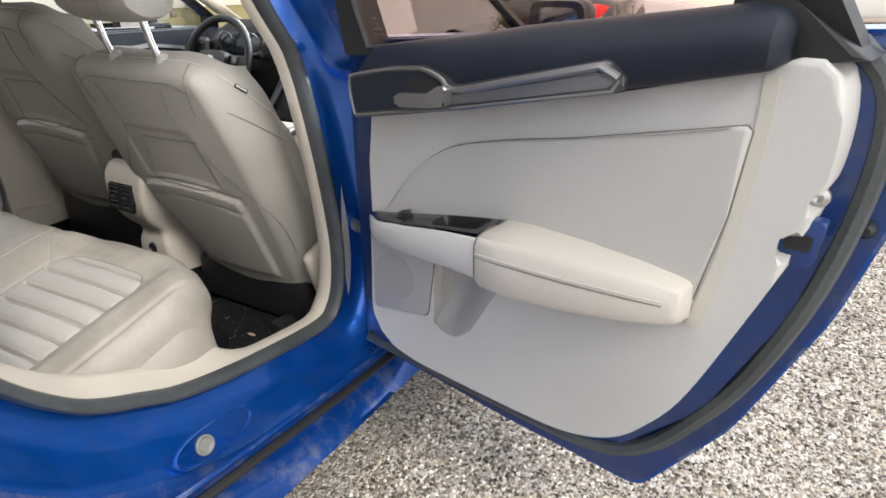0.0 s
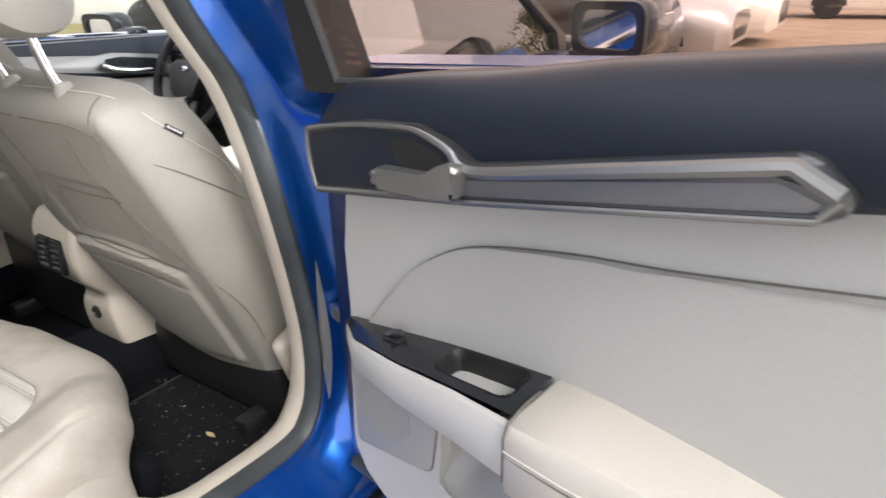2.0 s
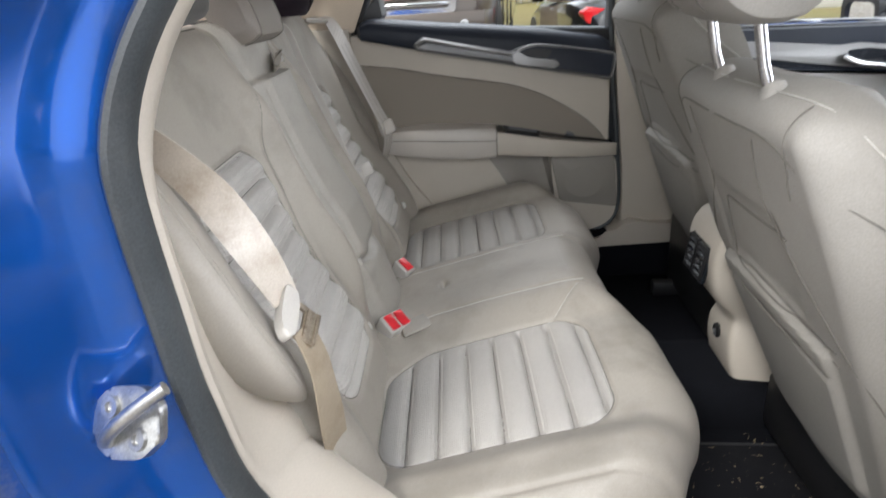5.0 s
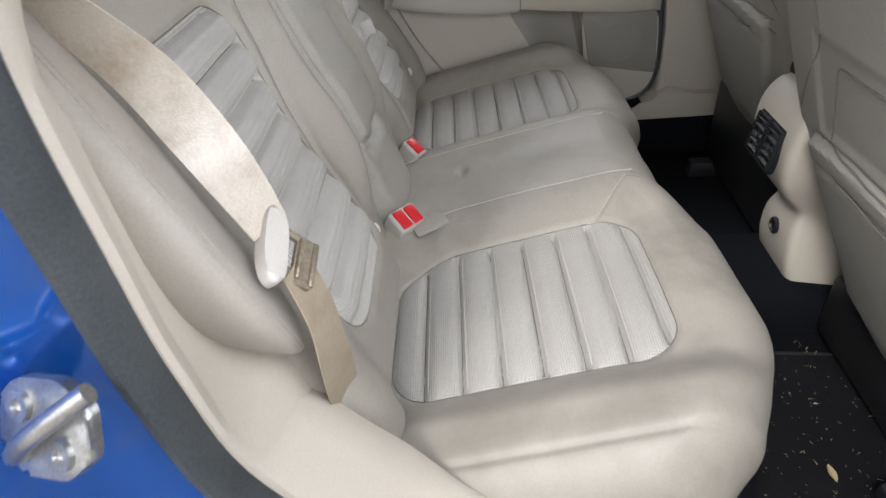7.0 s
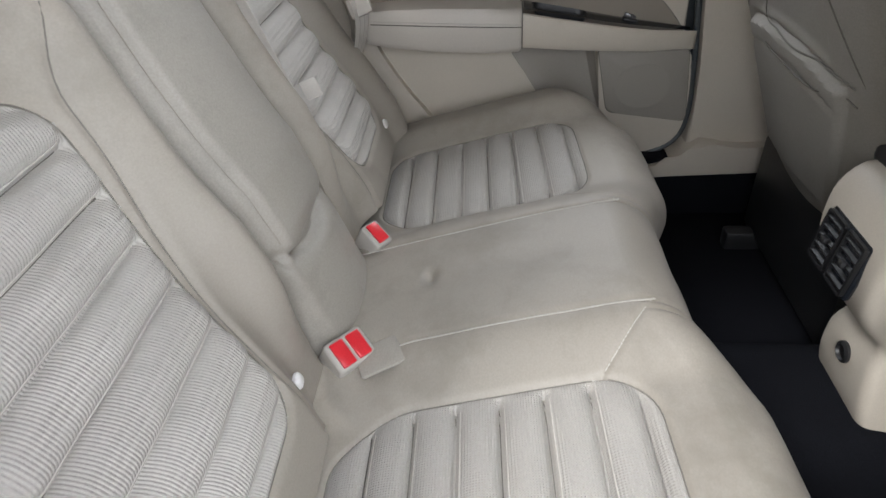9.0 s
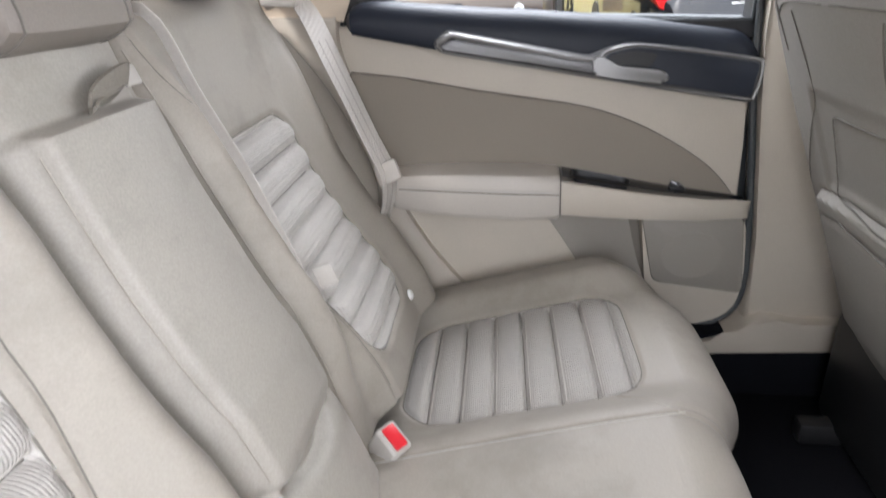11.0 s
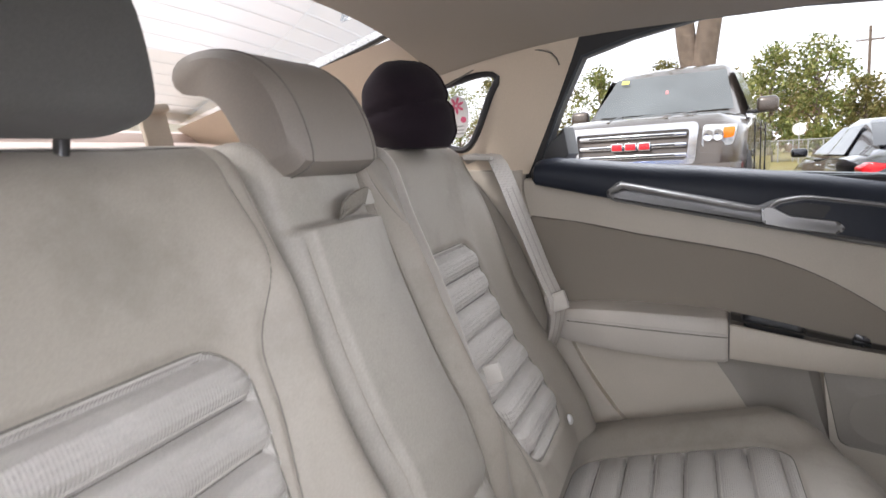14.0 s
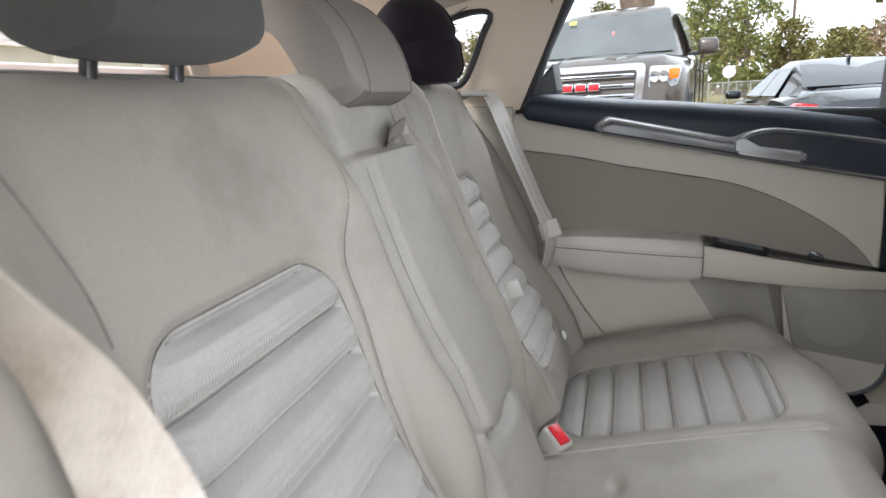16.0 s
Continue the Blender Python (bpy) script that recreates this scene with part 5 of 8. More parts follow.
for s, b in ((1, b_r), (-1, b_l)):
    part("top_seam", tube([back_at(X0 + s * (0.150 + 0.40 * k / 30), HB, -0.055) + BN * 0.0345 + BU * 0.0430 for k in range(31)], 0.0012, 5), STITCHSHADE, b)
    part("bolster_seam", tube([back_at(X0 + s * (0.150 + 0.045 * step(0.50, 0.36, h) + 0.045 * step(0.34, 0.05, h)), h, 0.0) for h in [-0.03 + 0.57 * k / 40 for k in range(41)]], 0.0010, 5), STITCHSHADE, b)
    part("bolster_edge", tube([back_at(X0 + s * 0.126, h, 0.001) for h in [-0.02 + 0.55 * k / 40 for k in range(41)]], 0.0016, 6), CLOTH, b)
    if s > 0:
        stitches(b, back_put, [(X0 + 0.490 + 0.03 * step(0.42, 0.55, h), h) for h in [0.40 + 0.14 * k / 20 for k in range(21)]], mat=STITCHSHADE, r=0.0009)
    out_ = [(X0 + s * u, v) for u, v in zero_line(back_sd, INS_B["cx"] + 0.01, INS_B["cy"])]
    part("insert_seam", tube([back_at(x, h, 0.0) for x, h in out_], 0.0010, 5, True), STITCHSHADE, b)
    for k in range(0, 8):
        h = PLEAT_H + PLEAT_DH * k
        row = [X0 + s * (0.19 + 0.30 * q / 30) for q in range(31)]
        row = [x for x in row if back_sd(abs(x - X0), h) < -0.004]
        if len(row) > 4:
            stitches(b, back_put, [(x, h + 0.0055) for x in row], r=0.0009)
            # crease shade again, drawn as a dark line in each back pleat
            part("pleat_shade_line", tube([back_at(x, h, 0.0002) for x in row], 0.0011, 5), STITCHSHADE, b)
    # side bolster next to the door opening: a stuffed pad with a twin-stitched edge
    keys = ((1.085, 0.585, -0.250, 0.018, 0.018), (1.06, 0.594, -0.240, 0.034, 0.036), (1.02, 0.604, -0.222, 0.046, 0.050), (0.97, 0.612, -0.198, 0.055, 0.060), (0.92, 0.617, -0.176, 0.060, 0.066), (0.87, 0.620, -0.156, 0.062, 0.070), (0.82, 0.619, -0.134, 0.060, 0.070), (0.78, 0.614, -0.116, 0.055, 0.064), (0.75, 0.606, -0.104, 0.048, 0.055), (0.725, 0.596, -0.096, 0.038, 0.042), (0.705, 0.586, -0.092, 0.020, 0.024))
    if s < 0:
        keys = tuple((z, x - 0.012, y - 0.014, a * 0.62, c * 0.62) for z, x, y, a, c in keys)
    rings = [[Vector((s * (x + a * math.copysign(abs(math.cos(q)) ** 0.8, math.cos(q))), y + c * math.copysign(abs(math.sin(q)) ** 0.8, math.sin(q)) + 0.6 * a * math.cos(q), z - 0.25 * c * math.sin(q))) for q in [2 * math.pi * k / 28 for k in range(28)]] for z, x, y, a, c in keys]
    dense = []
    for col in zip(*rings):
        dense.append(smooth_path(col, 30))
    part("side_bolster", loft([list(r) for r in zip(*dense)]), CLOTH, b, "rounded cloth side bolster")
    for q in (3.6, 4.3):
        lo, fr_ = int(q), q - int(q)
        line = [a.lerp(c, fr_) for a, c in zip(dense[lo], dense[lo + 1])][3:-1]
        part("stitch_line", tube([p + Vector((s * 0.5, 0.86, 0)) * 0.0004 for p in line], 0.0008, 5), ARMCLOTH, b)
for s in (1, -1):
    stitches(b_c, back_put, [(ARM_X + 0.008 + s * 0.088, h) for h in [0.11 + 0.35 * k / 40 for k in range(41)]], mat=CLOTH, r=0.0008)
for x in (0.222, -0.462):
    part("anchor_button", lathe([(0.0, 0.0), (0.010, 0.0), (0.010, 0.003), (0.006, 0.006), (0.0, 0.006)], 14, Matrix.Translation(back_at(x, -0.002, 0.004)) @ pose(0, 0, 0, -72, 0, 0)), WHITE, bench, "small cream anchor button")


# the bench stands a little askew to the door opening
bench.matrix_basis = Matrix.Translation((0.36, 0.10, 0)) @ pose(0, 0, 0, 0, 0, 2.7) @ Matrix.Translation((-0.36, -0.10, 0))


def rear_headrest(x, mat, post_mat, centre=False, small=False):
    h = thing("rear_headrest", "dark grey cloth headrest on two steel posts" if not centre else "beige leather-look centre headrest on a steel post", "headrest")
    if centre:
        # overhanging comma shape: a front slab and a roof that reaches back
        sec = [(-0.202, 1.098), (-0.192, 1.114), (-0.208, 1.168), (-0.238, 1.210), (-0.280, 1.235), (-0.332, 1.244), (-0.374, 1.236), (-0.388, 1.217), (-0.376, 1.198), (-0.335, 1.190), (-0.308, 1.174), (-0.276, 1.124), (-0.262, 1.098), (-0.232, 1.088)]
        w = 0.088
    else:
        sec = [(-0.205, 1.168), (-0.188, 1.185), (-0.192, 1.235), (-0.205, 1.275), (-0.235, 1.30), (-0.275, 1.305), (-0.305, 1.29), (-0.32, 1.25), (-0.315, 1.20), (-0.295, 1.172), (-0.25, 1.16)]
        w = 0.092
        if small:
            sec = [(-0.262 + (y + 0.255) * 0.45, 1.165 + (z - 1.165) * 0.42) for y, z in sec]
            w = 0.055
    prof = [(p.x, p.y) for p in smooth_path([(y, z, 0) for y, z in sec], 44, True)]
    cy, cz = sum(p[0] for p in prof) / 44, sum(p[1] for p in prof) / 44
    rings = []
    for k in range(17):
        u = -1 + k / 8
        sc = (1 - abs(u) ** 5) ** 0.28 if abs(u) < 1 else 0.0
        sc = 0.55 + 0.45 * sc if not centre else 0.80 + 0.20 * sc
        rings.append([Vector((x + u * w, cy + (py - cy) * sc, cz + (pz - cz) * sc)) for py, pz in prof])
    pad_ = part("headrest_pad", loft(rings), mat, h)
    if centre:
        for q in (2, 14):
            part("headrest_seam", tube([p + (p - Vector((p.x, cy, cz))).normalized() * 0.0004 for p in rings[q]], 0.0012, 5, True), STITCHSHADE, pad_)
    for u in ((-0.045, 0.045) if not centre else (-0.05, 0.05)):
        part("post", tube(smooth_path([(x + u, -0.268, 1.085), (x + u, -0.268, 1.13), (x + u, -0.262, 1.165), (x + u, -0.245, 1.195)], 10), 0.0065, 10), post_mat, h, "steel headrest post")
        part("post_guide", lathe([(0.0, 0.0), (0.013, 0.0), (0.011, 0.006), (0.008, 0.008), (0.0, 0.008)], 16, pose(x + u, -0.268, 1.112)), TRIM, h)
    return h


GREYCLOTH = material("grey_headrest_cloth", (0.085, 0.082, 0.076), 0.85, vary=0.1, bump=0.2, bump_scale=650, sheen=0.1)
HEADVINYL = material("headrest_vinyl", (0.205, 0.18, 0.155), 0.55, vary=0.06, bump=0.12, bump_scale=700)
DARKSTEEL = material("dark_steel", (0.12, 0.12, 0.12), 0.3, metal=0.9)
near_rest = rear_headrest(0.393, GREYCLOTH, DARKSTEEL)
near_rest.matrix_basis = Matrix.Translation((-0.014, 0, -0.028))
rear_headrest(0.028, HEADVINYL, DARKSTEEL, True)
far_rest = rear_headrest(-0.345, GREYCLOTH, CHROME, small=True)
far_rest.matrix_basis = Matrix.Translation((0, -0.045, 0))

# knitted cap pulled over the far headrest
cap = thing("knitted_cap", "dark plum knitted cap pulled over the headrest", "hat")
rings = []
for k in range(26):
    v = k / 25
    z = 1.124 + 0.158 * v
    rr = (1 - abs((v - 0.46) / 0.54) ** 2.4) ** 0.5 if 0.46 < v < 0.999 else (0.80 + 0.20 * math.sin(math.pi / 2 * v / 0.46) if v <= 0.46 else 0.0)
    ring = []
    for j in range(40):
        a = 2 * math.pi * j / 40
        fold = 1 + 0.035 * math.sin(3 * a + 9 * v) + 0.05 * noise.noise((math.cos(a) * 1.6, math.sin(a) * 1.6, v * 4)) - 0.10 * groove(v - 0.42 - 0.10 * math.sin(a), 0.045) + 0.05 * groove(v - 0.16, 0.1)
        ring.append(Vector((-0.338 + 0.087 * rr * fold * math.cos(a), -0.284 + 0.076 * rr * fold * math.sin(a) - 0.022 * v - 0.020 * max(0, -math.sin(a)) * groove(v - 0.22, 0.16), z)))
    rings.append(ring)
part("cap_body", loft(rings), KNIT, cap)
part("cap_seam", tube([r[29] + (r[29] - Vector((-0.345, -0.285, r[29].z))) * 0.015 for r in rings[1:-1]], 0.0022, 6), KNIT, cap)
part("cap_seam", tube([r[12] + (r[12] - Vector((-0.345, -0.285, r[12].z))) * 0.015 for r in rings[1:-1]], 0.0022, 6), KNIT, cap)

# ---- seat belts ----
TONGUESTEEL = material("tongue_steel", (0.42, 0.36, 0.28), 0.3, metal=0.8, vary=0.25, grime=(0.16, 0.11, 0.06), grime_amt=0.6, stain_scale=40)
belt = thing("seat_belt", "stained beige seat belt hanging loose with its steel tongue", "seat belt")
def blend_sides(n, *keys):
    """Directions along a strap, from one key to the next."""
    out = []
    for k in range(n):
        t = k / (n - 1) * (len(keys) - 1)
        i = min(int(t), len(keys) - 2)
        out.append(Vector(keys[i]).lerp(Vector(keys[i + 1]), t - i))
    return out


bp = smooth_path([(0.588, -0.262, 1.085), (0.602, -0.205, 1.062), (0.606, -0.150, 1.018), (0.600, -0.112, 0.972), (0.602, -0.084, 0.926), (0.608, -0.060, 0.884), (0.616, -0.040, 0.846)], 34)
part("belt_webbing", strap(bp, blend_sides(34, (-0.65, -0.70, -0.25), (-0.45, -0.85, -0.25), (-0.25, -0.92, -0.25), (0.05, -0.95, -0.28), (0.42, -0.72, -0.45), (0.75, -0.36, -0.48), (0.95, -0.04, -0.32)), 0.047, 0.0007), WEB, belt, "shoulder belt webbing with brown stains")
bp2 = smooth_path([(0.630, -0.022, 0.818), (0.634, -0.008, 0.772), (0.630, -0.006, 0.72), (0.612, -0.010, 0.65), (0.600, -0.014, 0.59), (0.598, -0.03, 0.52)], 26)
part("belt_webbing", strap(bp2, blend_sides(26, (0.95, -0.10, 0.05), (0.90, -0.22, 0.1), (0.85, -0.35, 0.1), (0.80, -0.30, 0.1), (0.85, -0.2, 0.1)), 0.046, 0.0007), WEBTAN, belt, "tan lap belt webbing")
# tongue: a long cream grip that the belt passes through, and a folded steel plate below it
_x = Vector((-0.93, -0.02, 0.34)).normalized()
_n = Vector((0.30, 0.80, 0.52))
_n = (_n - _x * _n.dot(_x)).normalized()
_u = _n.cross(_x)
tm = Matrix.Translation((0.624, -0.026, 0.822)) @ Matrix((_x, _u, _n)).transposed().to_4x4()
tput = lambda u, v, d: tm @ Vector((u, v, d))
tongue = part("belt_tongue", frame_plate(arc_outline([(-0.024, -0.024), (0.022, -0.024), (0.024, 0.012), (-0.026, 0.012)], 0.004), arc_outline([(-0.018, -0.003), (0.016, -0.003), (0.016, 0.006), (-0.018, 0.006)], 0.002), -0.0015, 0.0025, tput), TONGUESTEEL, belt, "worn bronze-coloured steel belt tongue")
part("tongue_fold", rbox((0.044, 0.006, 0.006), 0.002, 2, tm @ pose(0, -0.022, 0.002)), TONGUESTEEL, tongue)
part("tongue_fold", rbox((0.040, 0.005, 0.006), 0.002, 2, tm @ pose(0, -0.007, 0.003)), TONGUESTEEL, tongue)
ring = lambda a, b, cy: [(a * math.copysign(abs(math.cos(q)) ** 0.75, math.cos(q)), cy + b * math.copysign(abs(math.sin(q)) ** 0.9, math.sin(q)) + 0.006 * math.cos(q)) for q in [2 * math.pi * k / 36 for k in range(36)]]
grip = part("tongue_plastic", prism(ring(0.035, 0.0115, 0.020), -0.005, 0.009, tput, 0.005, 4), BELTPLAST, belt, "cream plastic tongue grip")
far_belt = thing("seat_belt", "pale grey seat belt drawn down from the parcel shelf", "seat belt")
fb = smooth_path([(-0.598, -0.300, 1.098), (-0.604, -0.250, 1.108), (-0.602, -0.220, 1.085), (-0.580, -0.168, 0.975), (-0.555, -0.114, 0.86), (-0.540, -0.084, 0.798), (-0.546, -0.090, 0.74), (-0.572, -0.115, 0.68), (-0.60, -0.13, 0.62)], 34)
fsides = blend_sides(34, (0.75, -0.6, 0.1), (0.8, -0.5, -0.1), (0.9, -0.38, -0.12), (0.9, -0.38, -0.12), (0.9, -0.38, -0.12))
part("belt_webbing", strap(fb, fsides, 0.046, 0.0008), WEBGREY, far_belt)
for off in (-0.008, 0.008):
    part("belt_rib", strap([p + Vector(q).normalized() * off + Vector((0.0012, 0.0004, 0)) for p, q in zip(fb, fsides)][8:], fsides[8:], 0.003, 0.0006), BELTPLAST, far_belt)
part("belt_stop", rbox((0.012, 0.048, 0.040), 0.005, 2, pose(-0.536, -0.084, 0.802, 24, -14, -12)), BELTPLAST, far_belt, "cream plastic belt tongue")
part("belt_guide", rbox((0.13, 0.06, 0.012), 0.005, 2, pose(-0.600, -0.262, 1.102, -4, 0, 14)), BELTPLAST, far_belt, "plastic belt guide on the shelf")
mid_belt = thing("seat_belt", "narrow pale centre belt with a steel tongue", "seat belt")
mb = smooth_path([(-0.092, -0.250, 1.13), (-0.095, -0.192, 1.115), (-0.110, -0.166, 1.03), (-0.130, -0.135, 0.93), (-0.142, -0.100, 0.81), (-0.145, -0.092, 0.785)], 24)
part("belt_webbing", strap([p - BN * 0.018 for p in mb], (0.30, 0.90, 0.3), 0.016, 0.0008), WEBGREY, mid_belt)
part("belt_tongue", rbox((0.008, 0.026, 0.030), 0.003, 2, pose(-0.138, -0.078, 0.79, 18, 0, 10)), BELTPLAST, mid_belt)


def buckle(x, y, z, buttons, rz):
    b = thing("belt_buckle", "cream belt buckle with red release button%s" % ("s" if buttons > 1 else ""), "seat belt buckle", "seat belt buckles")
    w = 0.024 * buttons + 0.010
    m = pose(x, y, z, -32, 0, rz)
    part("buckle_body", rbox((w, 0.046, 0.095), 0.006, 3, m @ pose(0, 0, -0.025)), BELTPLAST, b)
    for k in range(buttons):
        u = (k - (buttons - 1) / 2) * 0.025
        part("release_button", rbox((0.020, 0.036, 0.006), 0.002, 2, m @ pose(u, 0.0, 0.0235)), RED, b, "red release button")
    part("buckle_well", lathe([(0.0, 0.0), (0.036, 0.0), (0.033, 0.006), (0.02, 0.002), (0.0, 0.001)], 20, pose(x, y + 0.025, z - 0.045, 10, 0, 0)), ARMCLOTH, b)


buckle(0.134, -0.006, 0.528, 2, -42)
buckle(-0.116, -0.014, 0.538, 1, -36)
part("tongue_slot_cup", rbox((0.05, 0.06, 0.006), 0.003, 2, pose(0.14, 0.05, 0.535, 12, 0, 20)), ARMCLOTH, bench)


# ---- front seats ----
def front_seat(cx, label, raised=0.0):
    seat = thing("front_seat", label, "car seat", "front seats")
    bot = Vector((0, 0.775, 0.37))
    up = Vector((0, 0.525, 1.014)) - bot
    L = up.length
    up = up.normalized()
    out = Vector((0, -up.z, up.y))
    nu, nv = 140, 140
    side = 1 if cx > 0 else -1

    def relief(u, v):
        au = abs(u)
        d = 0.012 * (1 - min(1, au / 0.6) ** 2)
        edge = 0.44 - 0.05 * (au / 0.6) ** 2
        pk = step(0.50, 0.46, au) * step(0.05, 0.09, v)
        d += 0.012 * pk * step(edge + 0.004, edge - 0.012, v)
        d -= 0.006 * groove(v - edge, 0.006) * pk
        d -= 0.004 * groove(v - edge + 0.055, 0.006) * pk
        d -= 0.005 * step(0.36, 0.33, au - 0.10 * (0.60 - v)) * step(edge + 0.01, edge + 0.03, v) * step(0.66, 0.63, v)
        return d

    def place(i, j):
        u = -1 + 2 * i / (nu - 1)
        v = j / (nv - 1)
        au = abs(u)
        w = 0.80 + 0.30 * step(0.0, 0.45, v) - 0.08 * step(0.55, 0.8, v) - 0.20 * step(0.74, 1.0, v)
        flat = 0.213 * w
        a = max(0.0, (au - 0.6) / 0.4) * math.pi / 2
        x = min(au, 0.6) / 0.6 * flat + 0.063 * math.sin(a)
        b = max(0.0, (v - 0.80) / 0.20) * math.pi / 2
        vv = min(v, 0.80) / 0.80 * (L - 0.055)
        ds, dt = 0.150 * (1 - math.cos(a)), 0.115 * (1 - math.cos(b))
        fwd = (ds ** 3 + dt ** 3) ** (1 / 3)
        p = bot + up * (vv + 0.080 * math.sin(b)) + out * relief(u, v)
        drop = 0.034 * step(0.40, 1.0, au) * step(0.60, 1.0, v)
        return (cx + side * 0.06 * step(0.5, 0.0, v) + (x if u > 0 else -x), p.y + fwd + drop * 0.4, p.z - drop - 0.05 * fwd)
    cover = part("seat_back_cover", sheet(nu, nv, place)["all"], FRONTCLOTH, seat, "cloth cover with a map pocket")
    grid = [Vector(place(i, j)) for i in range(0, nu, 2) for j in range(0, nv, 2)]

    def seam(pts, mat=STITCHSHADE, r=0.0010, mirrored=True, push=0.0042):
        # lays a thread over the cover: each point goes to the nearest place on it
        for sx in ((1, -1) if mirrored else (1,)):
            path = []
            for p in smooth_path(pts, 26):
                q = Vector((cx + sx * p.x, p.y, p.z))
                near = sorted(grid, key=lambda g: (g - q).length_squared)[:4]
                w = [1 / ((g - q).length + 0.002) for g in near]
                path.append(sum((g * k for g, k in zip(near, w)), Vector()) / sum(w))
            mid = Vector((cx, 0.70, 0.72))
            for _ in range(3):
                path = [(path[max(i - 1, 0)] + path[i] * 2 + path[min(i + 1, 25)]) / 4 for i in range(26)]
            part("seam", tube([p + (p - mid).normalized() * push for p in path], r, 5), mat, cover)
    seam([(0, 0.531, 0.968), (0.127, 0.536, 0.965), (0.186, 0.547, 0.957), (0.231, 0.612, 0.906), (0.255, 0.726, 0.818), (0.262, 0.80, 0.76)])
    seam([(0.196, 0.575, 1.01), (0.198, 0.550, 0.975), (0.196, 0.545, 0.935), (0.186, 0.555, 0.885)])
    seam([(0.127, 0.536, 0.965), (0.112, 0.55, 0.922), (0.104, 0.57, 0.864), (0.112, 0.590, 0.825), (0.15, 0.61, 0.79), (0.225, 0.66, 0.695), (0.240, 0.70, 0.66), (0.242, 0.741, 0.583), (0.242, 0.77, 0.50)])
    seam([(0.0, 0.563, 1.005), (0.049, 0.5636, 1.005), (0.166, 0.579, 0.988), (0.222, 0.628, 0.9455), (0.244, 0.684, 0.9066), (0.26, 0.78, 0.83)], STITCH)
    seam([(-0.062, 0.590, 0.815), (0.04, 0.593, 0.818), (0.15, 0.593, 0.822)], mirrored=False, r=0.0014)
    seam([(-0.062, 0.590, 0.815), (-0.09, 0.638, 0.73), (-0.105, 0.670, 0.69)], mirrored=False)
    seam([(-0.105, 0.67, 0.690), (0.07, 0.66, 0.680), (0.208, 0.675, 0.690)], mirrored=False, r=0.0014)
    seam([(-0.100, 0.68, 0.668), (0.07, 0.67, 0.660), (0.206, 0.685, 0.668)], mirrored=False, r=0.0012)
    # front half of the backrest
    part("seat_back_pad", loft([[Vector((cx + side * 0.03 + hw * 0.94 * math.cos(2 * math.pi * j / 24), y + 0.07 * math.sin(2 * math.pi * j / 24), z)) for j in range(24)] for z, y, hw in ((0.42, 0.89, 0.26), (0.50, 0.86, 0.285), (0.60, 0.82, 0.302), (0.70, 0.785, 0.308), (0.78, 0.755, 0.302), (0.84, 0.735, 0.286), (0.88, 0.715, 0.262), (0.92, 0.695, 0.225), (0.95, 0.68, 0.19), (0.98, 0.665, 0.145), (1.0, 0.655, 0.09))]), FRONTCLOTH, seat)
    # side tag
    s = 1 if cx > 0 else -1
    tz = Vector((s * 0.84, -0.07, 0.54)).normalized()
    tx = Vector((s * 0.40, 0.66, -0.56))
    tx = (tx - tz * tz.dot(tx)).normalized()
    tag_at = min(grid, key=lambda g: (g - Vector((cx + s * 0.275, 0.640, 0.955))).length)
    tagm = Matrix.Translation(tag_at + tz * 0.002) @ Matrix((tx, tz.cross(tx), tz)).transposed().to_4x4()
    tag = part("side_tag", rbox((0.032, 0.010, 0.004), 0.0015, 2, tagm), BLACK, seat, "black airbag tag")
    for k in range(5):
        part("tag_bar", rbox((0.0035, 0.0035, 0.001), 0.0003, 1, tagm @ pose(-0.010 + 0.005 * k, 0, 0.0022)), WHITE, tag)
    # cushion, frame and recliner cover
    part("seat_cushion", rbox((0.50, 0.54, 0.16), 0.06, 5, pose(cx + side * 0.05, 1.05, 0.49, 6, 0, 0)), FRONTCLOTH, seat)
    part("seat_frame", rbox((0.44, 0.52, 0.14 + raised), 0.02, 2, pose(cx + side * 0.05, 1.02, 0.335 - raised / 2)), BLACK, seat)
    part("seat_rail", rbox((0.04, 0.60, 0.05), 0.01, 2, pose(cx + 0.2, 1.0, 0.265 - raised)), BLACK, seat)
    part("seat_rail", rbox((0.04, 0.60, 0.05), 0.01, 2, pose(cx - 0.2, 1.0, 0.265 - raised)), BLACK, seat)
    if cx > 0:
        part("recliner_cover", rbox((0.04, 0.12, 0.17), 0.02, 4, pose(cx + s * 0.322, 0.805, 0.45, 18, 0, 0)), TRIM, seat, "beige plastic side shield")
    # headrest
    prof = [(p.x, p.y) for p in smooth_path([(0.515, 1.115, 0), (0.500, 1.14, 0), (0.500, 1.20, 0), (0.515, 1.25, 0), (0.550, 1.275, 0), (0.60, 1.27, 0), (0.635, 1.22, 0), (0.64, 1.15, 0), (0.62, 1.105, 0), (0.56, 1.096, 0)], 40, True)]
    hf = 0.068 if raised else -0.038
    hz = -0.022 if raised else 0.0
    hx = side * 0.030
    prof = [(p + hf, q + hz) for p, q in prof]
    cy, cz = 0.57 + hf, 1.18 + hz
    rings = []
    for k in range(17):
        u = -1 + k / 8
        sc = 0.5 + 0.5 * (1 - abs(u) ** 4) ** 0.35 if abs(u) < 1 else 0.5
        rings.append([Vector((cx + hx + u * 0.142, cy + (py - cy) * sc, cz + (pz - cz) * sc)) for py, pz in prof])
    h = part("headrest", loft(rings), FRONTCLOTH, seat, "padded cloth headrest")
